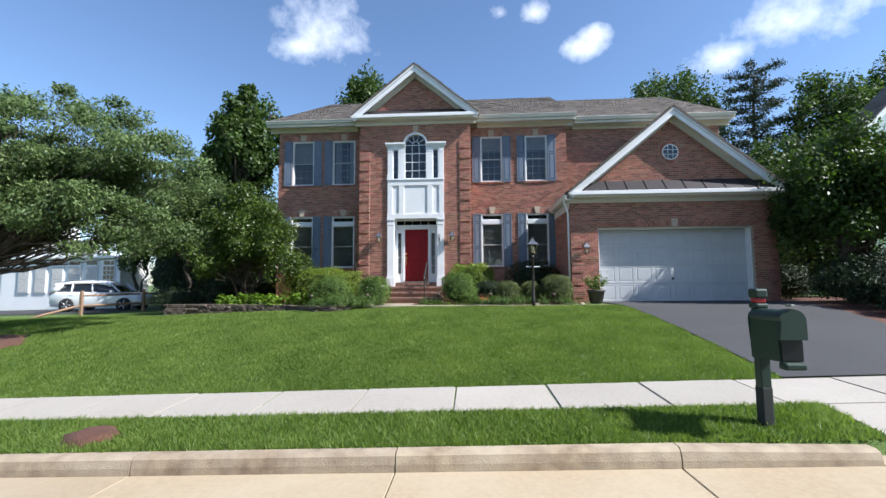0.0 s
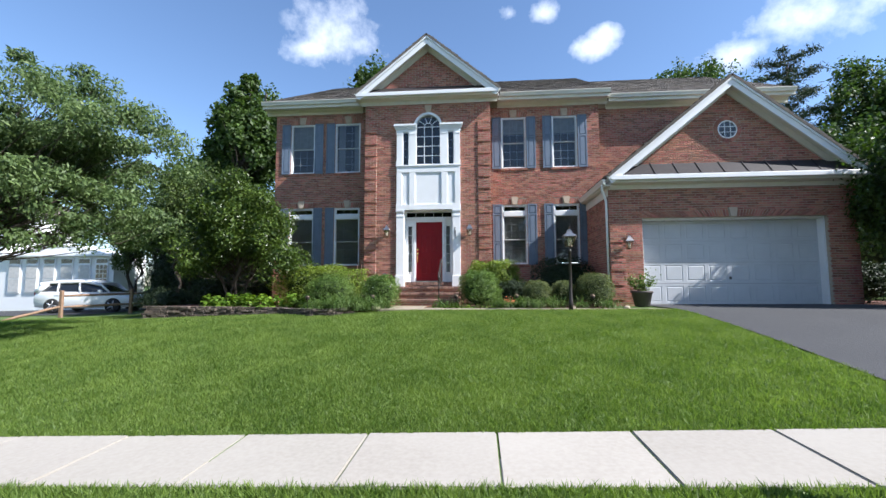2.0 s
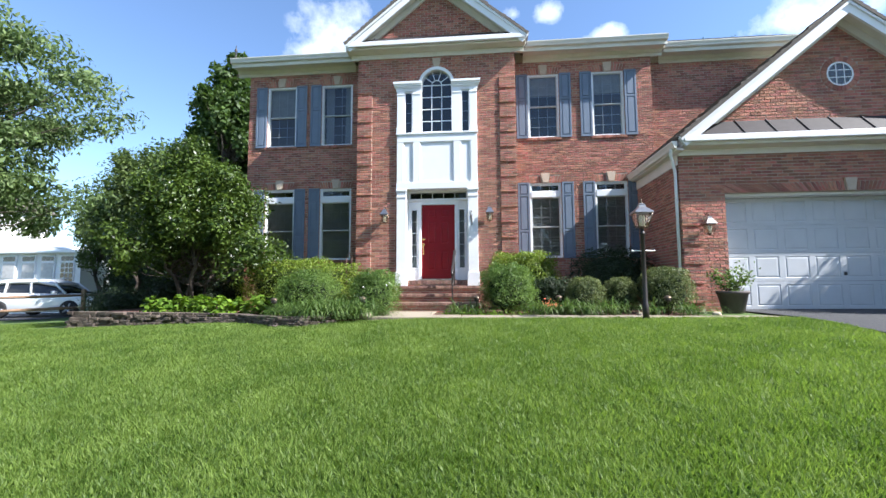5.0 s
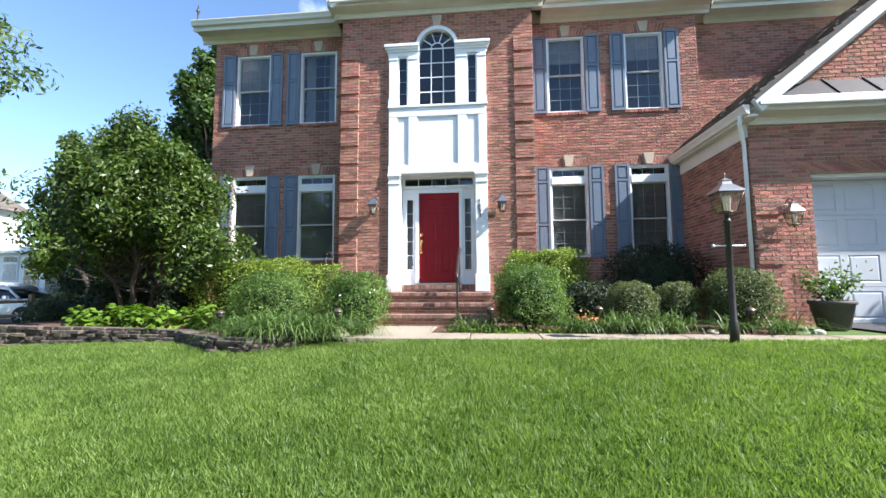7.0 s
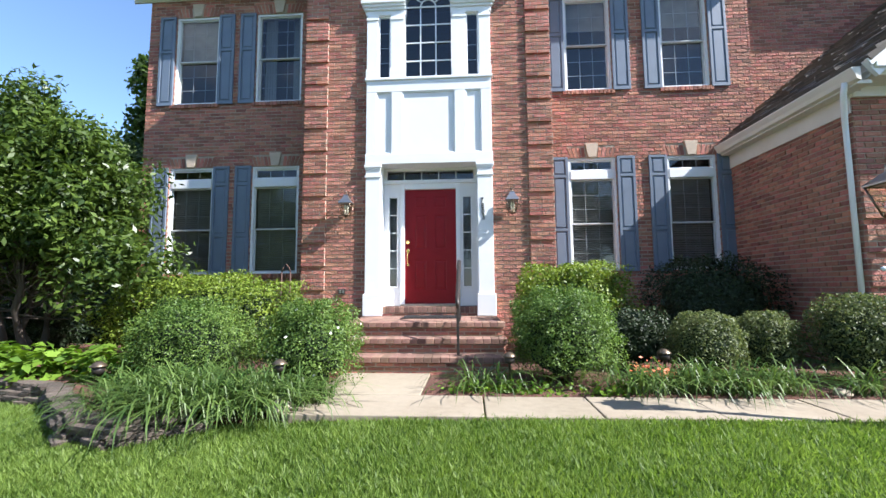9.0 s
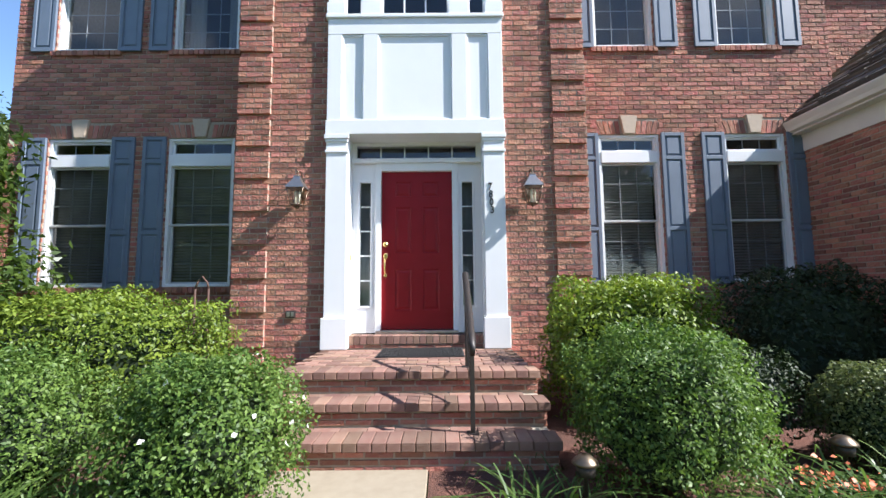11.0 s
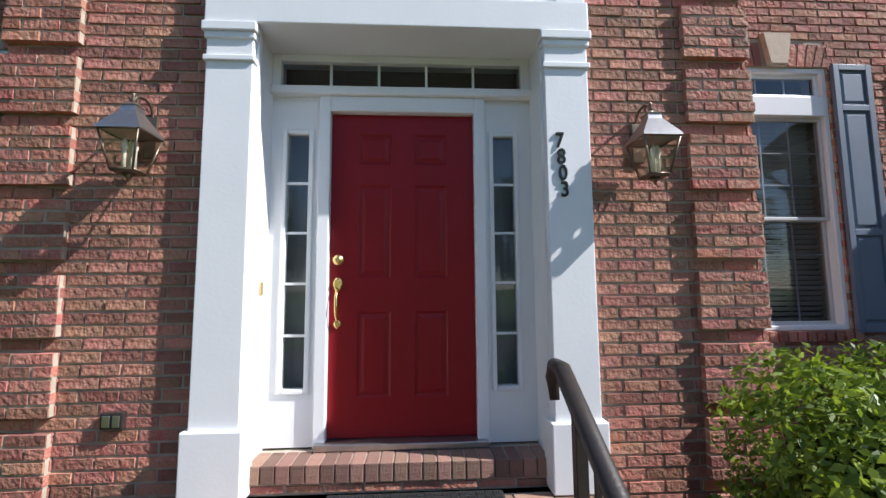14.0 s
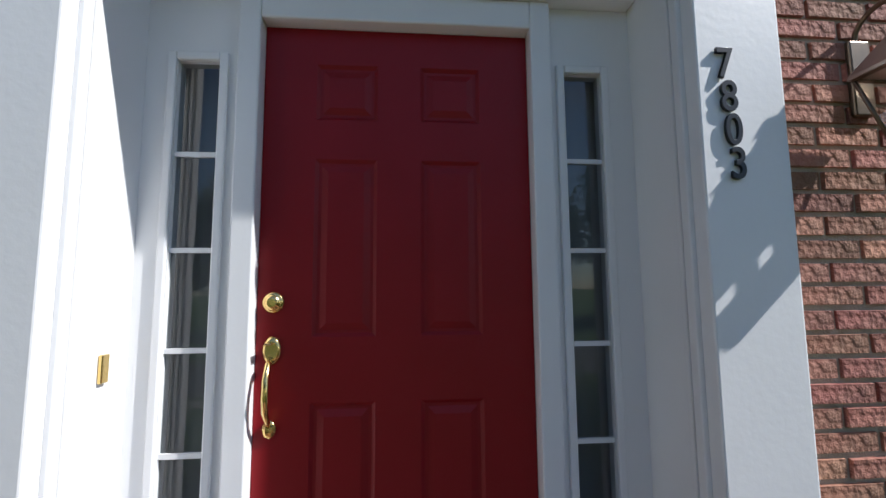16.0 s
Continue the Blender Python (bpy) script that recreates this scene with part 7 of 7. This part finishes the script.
rails.append(((-16.9, 17.5, gz(-16.9, 17.5) + 0.45), (-17.6, 16.0, gz(-17.6, 16.0) + 0.03)))
for a, b in rails:
    bm = bmesh.new()
    tube_into(bm, [Vector(a).lerp(Vector(b), k / 4) + Vector((0, 0, 0.008 * (k % 2))) for k in range(5)], [0.035, 0.055, 0.05, 0.055, 0.035], 6)
    part("rail", bm, M_FENCE, fence)


# iron finial on the gutter corner
fin = thing("finial", (-8.2, 16.52, 8.41), "small dark iron finial on the corner of the gutter", "finial")
bm = bmesh.new()
lathe_into(bm, [(0.05, 0.0), (0.02, 0.04), (0.016, 0.18), (0.05, 0.24), (0.02, 0.30), (0.004, 0.42)], sides=10)
part("spike", bm, M_IRON, fin)


# ---- parked car ----
M_CAR = material("silver_car_paint", (0.72, 0.73, 0.75), 0.3, (0.68, 0.69, 0.71), 2.0, 0.3, metal=0.1, coat=0.6)
M_TYRE = material("tyre", (0.015, 0.015, 0.016), 0.85, (0.025, 0.025, 0.025), 30.0, 0.5)
M_RIM = material("rim", (0.5, 0.5, 0.52), 0.3, (0.4, 0.4, 0.42), 10.0, 0.4, metal=0.9)
M_CARGLASS = material("car_glass", (0.012, 0.014, 0.016), 0.06, (0.015, 0.017, 0.02), 3.0, 0.3, coat=0.5)
car = thing("car", (-19.9, 22.1, gz(-19.9, 22.1) + 0.02), "silver parked crossover car on the neighbouring driveway", "car", turn=12)


def car_section(name, rows, mat, label=""):
    """Body lofted over cross sections: x, half width low, half width high, z low, z mid, z high."""
    bm = bmesh.new()
    rings = []
    for x, wl, wh, z0, zm, z1 in rows:
        r = [(-wl * 0.94, z0), (-wl, z0 + 0.12), (-wl, zm - 0.06), (-wl * 0.98, zm), (-wh, z1 - 0.05), (-wh * 0.9, z1), (wh * 0.9, z1), (wh, z1 - 0.05), (wl * 0.98, zm), (wl, zm - 0.06), (wl, z0 + 0.12), (wl * 0.94, z0)]
        rings.append([bm.verts.new((x, y, z)) for y, z in r])
    for a, b in zip(rings, rings[1:]):
        for i in range(12):
            bm.faces.new((a[i], a[(i + 1) % 12], b[(i + 1) % 12], b[i])).smooth = True
    bm.faces.new(rings[0][::-1])
    bm.faces.new(rings[-1])
    return part(name, bm, mat, car, label)


car_section("body", [(-2.25, 0.80, 0.74, 0.42, 0.80, 0.98), (-2.15, 0.88, 0.80, 0.30, 0.92, 1.08), (-1.4, 0.92, 0.86, 0.24, 0.98, 1.06), (0.6, 0.92, 0.86, 0.24, 0.94, 1.02), (1.2, 0.91, 0.82, 0.24, 0.90, 1.0), (1.95, 0.88, 0.72, 0.28, 0.78, 0.88), (2.2, 0.76, 0.6, 0.36, 0.66, 0.72)], M_CAR)
car_section("cabin", [(-2.1, 0.78, 0.70, 0.95, 1.06, 1.12), (-1.75, 0.80, 0.66, 0.95, 1.10, 1.48), (-1.2, 0.81, 0.68, 0.95, 1.10, 1.55), (-0.1, 0.81, 0.68, 0.95, 1.10, 1.57), (0.55, 0.80, 0.64, 0.95, 1.06, 1.41), (1.15, 0.78, 0.70, 0.95, 1.0, 1.04)], M_CARGLASS, "dark tinted car windows")
car_section("car_roof", [(-2.05, 0.74, 0.62, 1.36, 1.42, 1.52), (-1.2, 0.755, 0.66, 1.42, 1.50, 1.62), (-0.1, 0.755, 0.66, 1.44, 1.52, 1.635), (0.62, 0.72, 0.62, 1.32, 1.37, 1.47)], M_CAR)
for sd in (-1, 1):
    for low, high, w in (((1.12, 0.80), (0.58, 0.69), 0.05), ((-0.22, 0.815), (-0.28, 0.74), 0.045), ((-1.22, 0.815), (-1.2, 0.74), 0.05), ((-2.12, 0.78), (-1.72, 0.70), 0.16)):
        bm = bmesh.new()
        tube_into(bm, [(low[0], sd * low[1], 1.0), ((low[0] + high[0]) / 2, sd * (low[1] + high[1]) / 2 + sd * 0.012, 1.22), (high[0], sd * high[1], 1.45)], [w, w * 0.85, w * 0.8], 8)
        part("window_pillar", bm, M_CAR, car)
for x in (-1.35, 1.35):
    for s in (-1, 1):
        bm = bmesh.new()
        lathe_into(bm, [(0.26, -0.11), (0.34, -0.10), (0.36, -0.05), (0.36, 0.05), (0.34, 0.10), (0.26, 0.11)], sides=28)
        bmesh.ops.rotate(bm, verts=bm.verts, cent=(0, 0, 0), matrix=Matrix.Rotation(radians(90), 3, "X"))
        wheel = part("wheel", bm, M_TYRE, car)
        wheel.location = (x, s * 0.86, 0.36)
        bm = bmesh.new()
        for k in range(5):
            a = k * math.tau / 5
            tube_into(bm, [(0.03 * math.cos(a), s * 0.115, 0.03 * math.sin(a)), (0.24 * math.cos(a), s * 0.112, 0.24 * math.sin(a))], [0.035, 0.028], 6)
        part("rim", bm, M_RIM, wheel)
for s in (-1, 1):
    boxes("tail_light", [(-2.24, -2.0, s * 0.70 - 0.13, s * 0.70 + 0.13, 0.86, 1.02)], M_RED_LIGHT, car, "red tail light", bevel=0.03)
    boxes("mirror", [(0.72, 0.86, s * 0.98 - 0.09, s * 0.98 + 0.09, 0.98, 1.12)], M_CAR, car, bevel=0.03)
    for x0 in (-1.15, -0.05):
        boxes("door_handle", [(x0 - 0.11, x0 + 0.11, s * 0.93 - 0.02, s * 0.93 + 0.02, 0.86, 0.89)], M_CAR, car, bevel=0.01)

# ---- neighbouring houses ----
nb = thing("neighbour_house", label="white sided neighbouring house with a glazed sunroom", category="house")
bm = bmesh.new()
prism_into(bm, [(-44, -1), (-30.4, -1), (-30.4, 6.6), (-37.2, 10.6), (-44, 6.6)], 26.2, 31)
part("wall", bm, M_VINYL, nb)
shingles("roof", (-30.0, 25.8, 6.5), (-30.0, 31.4, 6.5), (-37.2, 25.8, 10.75), (-37.2, 31.4, 10.75), nb, rng, 1.0)
shingles("roof", (-44.4, 25.8, 6.5), (-44.4, 31.4, 6.5), (-37.2, 25.8, 10.75), (-37.2, 31.4, 10.75), nb, rng, 1.0)
SUNROOM = (-30.3, -22.2)
bm = bmesh.new()
prism_into(bm, [(SUNROOM[0], -1), (SUNROOM[1], -1), (SUNROOM[1], 3.45), (-26.2, 4.25), (SUNROOM[0], 3.45)], 25.6, 28)
part("sunroom", bm, M_VINYL, nb, "white sunroom with a row of windows")
boxes("sunroom_eave", [(SUNROOM[0] - 0.1, SUNROOM[1] + 0.28, 25.32, 25.599, 3.42, 3.56)], M_VINYL, nb, bevel=0.02)
boxes("corner_board", [(SUNROOM[1] - 0.16, SUNROOM[1] + 0.02, 25.56, 25.60, -0.5, 3.41)], M_VINYL, nb, bevel=0.01)
for k in range(6):
    x = -23.36 - 1.15 * k
    w = boxes("window", [(x, x + 0.82, 25.53, 25.598, 1.22, 3.34)], M_VINYL, nb, bevel=0.01)
    boxes("pane", [(x + 0.06, x + 0.76, 25.515, 25.529, 1.30, 2.06), (x + 0.06, x + 0.76, 25.515, 25.529, 2.11, 2.90)], M_CARGLASS if k == 0 else M_BLIND, w)
    boxes("transom_pane", [(x + 0.06 + 0.24 * j, x + 0.28 + 0.24 * j, 25.515, 25.529, 3.02, 3.26) for j in range(3)], M_CARGLASS, w)
    if k == 0:
        boxes("glazing_bars", [(x + 0.06, x + 0.76, 25.505, 25.514, z, z + 0.035) for z in (1.55, 1.80, 2.36, 2.62)] + [(x + u, x + u + 0.035, 25.504, 25.513, 1.30, 2.90) for u in (0.28, 0.51)], M_VINYL, w)
for x, z in ((-33.0, 3.6), (-36.0, 3.6), (-33.4, 0.9)):
    w = boxes("window", [(x, x + 1.1, 26.13, 26.198, z, z + 1.7)], M_VINYL, nb, bevel=0.01)
    boxes("pane", [(x + 0.1, x + 1.0, 26.115, 26.129, z + 0.1, z + 0.8), (x + 0.1, x + 1.0, 26.115, 26.129, z + 0.9, z + 1.6)], M_CARGLASS, w)
tagged(sheet("driveway", np.linspace(-34, -17.6, 12), np.linspace(19.6, 25.5, 6), M_ASPHALT, 0.03), "dark asphalt driveway of the neighbouring house", "driveway", kind="structure")
M_SIDING = material("blue_siding", (0.42, 0.52, 0.53), 0.6, (0.38, 0.47, 0.48), 2.0, 0.4)
nr = thing("neighbour_house", label="pale blue sided neighbouring house with a gable", category="house")
bm = bmesh.new()
prism_into(bm, [(16.6, 0), (26.6, 0), (26.6, 7.8), (21.6, 12.8), (16.6, 7.8)], 19.0, 20.4)
part("wall", bm, M_SIDING, nr, "pale blue sided gable wing")
bm = bmesh.new()
prism_into(bm, [(22.6, 0), (32.6, 0), (32.6, 7.6), (27.6, 12.2), (22.6, 7.6)], 20.4, 30)
part("wall", bm, M_SIDING, nr)
for k in range(56):
    z = 1.2 + 0.2 * k
    half = min(5.02, 5.0 - (z + 0.19 - 7.8))
    if half > 0.1:
        boxes("siding_board", [(21.6 - half, 21.6 + half, 18.975, 18.999, z, z + 0.185)], M_SIDING, nr)
for side in (-1, 1):
    bm = bmesh.new()
    prism_into(bm, [(21.6, 12.86), (21.6 + side * 5.25, 7.61), (21.6 + side * 5.25, 7.35), (21.6, 12.60)], 18.88, 18.94)
    part("rake_board", bm, M_VINYL, nr)
    shingles("roof", (21.6 + side * 5.25, 18.9, 7.66), (21.6 + side * 5.25, 20.5, 7.66), (21.6, 18.9, 12.93), (21.6, 20.5, 12.93), nr, rng, 1.0)
    shingles("roof", (27.6 + side * 5.3, 20.4, 7.4), (27.6 + side * 5.3, 30.3, 7.4), (27.6, 20.4, 12.3), (27.6, 30.3, 12.3), nr, rng, 1.0)

# bare earth in the verge and mulch round the cherry tree
for nm, x, y, r, mt, lb in (("bare_patch", -4.35, 4.72, 0.30, M_MULCH, "bare red-brown earth patch in the verge"), ("mulch_ring", -12.0, 9.0, 1.5, M_MULCH, "red-brown mulch patch at the side of the lawn")):
    bm = bmesh.new()
    rings = [[bm.verts.new((x + r * f * (1 + 0.15 * math.sin(k * 1.7)) * math.cos(k * math.tau / 24), y + r * f * (0.75 if r < 1 else 1) * math.sin(k * math.tau / 24), gz(x + r * f * math.cos(k * math.tau / 24), y + r * f * math.sin(k * math.tau / 24)) + hh)) for k in range(24)] for f, hh in ((1.05, -0.01), (0.9, 0.05), (0.5, 0.075), (0.1, 0.08))]
    for a, b in zip(rings, rings[1:]):
        for k in range(24):
            bm.faces.new((a[k], a[(k + 1) % 24], b[(k + 1) % 24], b[k])).smooth = True
    bm.faces.new(rings[-1])
    tagged(part(nm, bm, mt), lb, "soil", kind="structure")

# ---- the bricks nearest the door, one by one ----
single_meshes = {}


def single_bricks(rows, wall, limit):
    """Bricks as objects of their own, sharing meshes by length."""
    for u0, u1, z0, z1, out in rows[:limit]:
        w = (round((u1 - u0) * 100), rng.randrange(5))
        if w not in single_meshes:
            single_meshes[w] = quads_mesh("brick", brick_shape(0, w[0] / 100, 0, COURSE - JOINT, PROUD), BRICK_FACES, M_BRICK_ONE)
        ob = new("brick", single_meshes[w])
        ob.parent, ob.location = wall, (u0, rng.uniform(-0.003, 0.003), z0)


single_bricks(near_rows, wall_bay, 300)
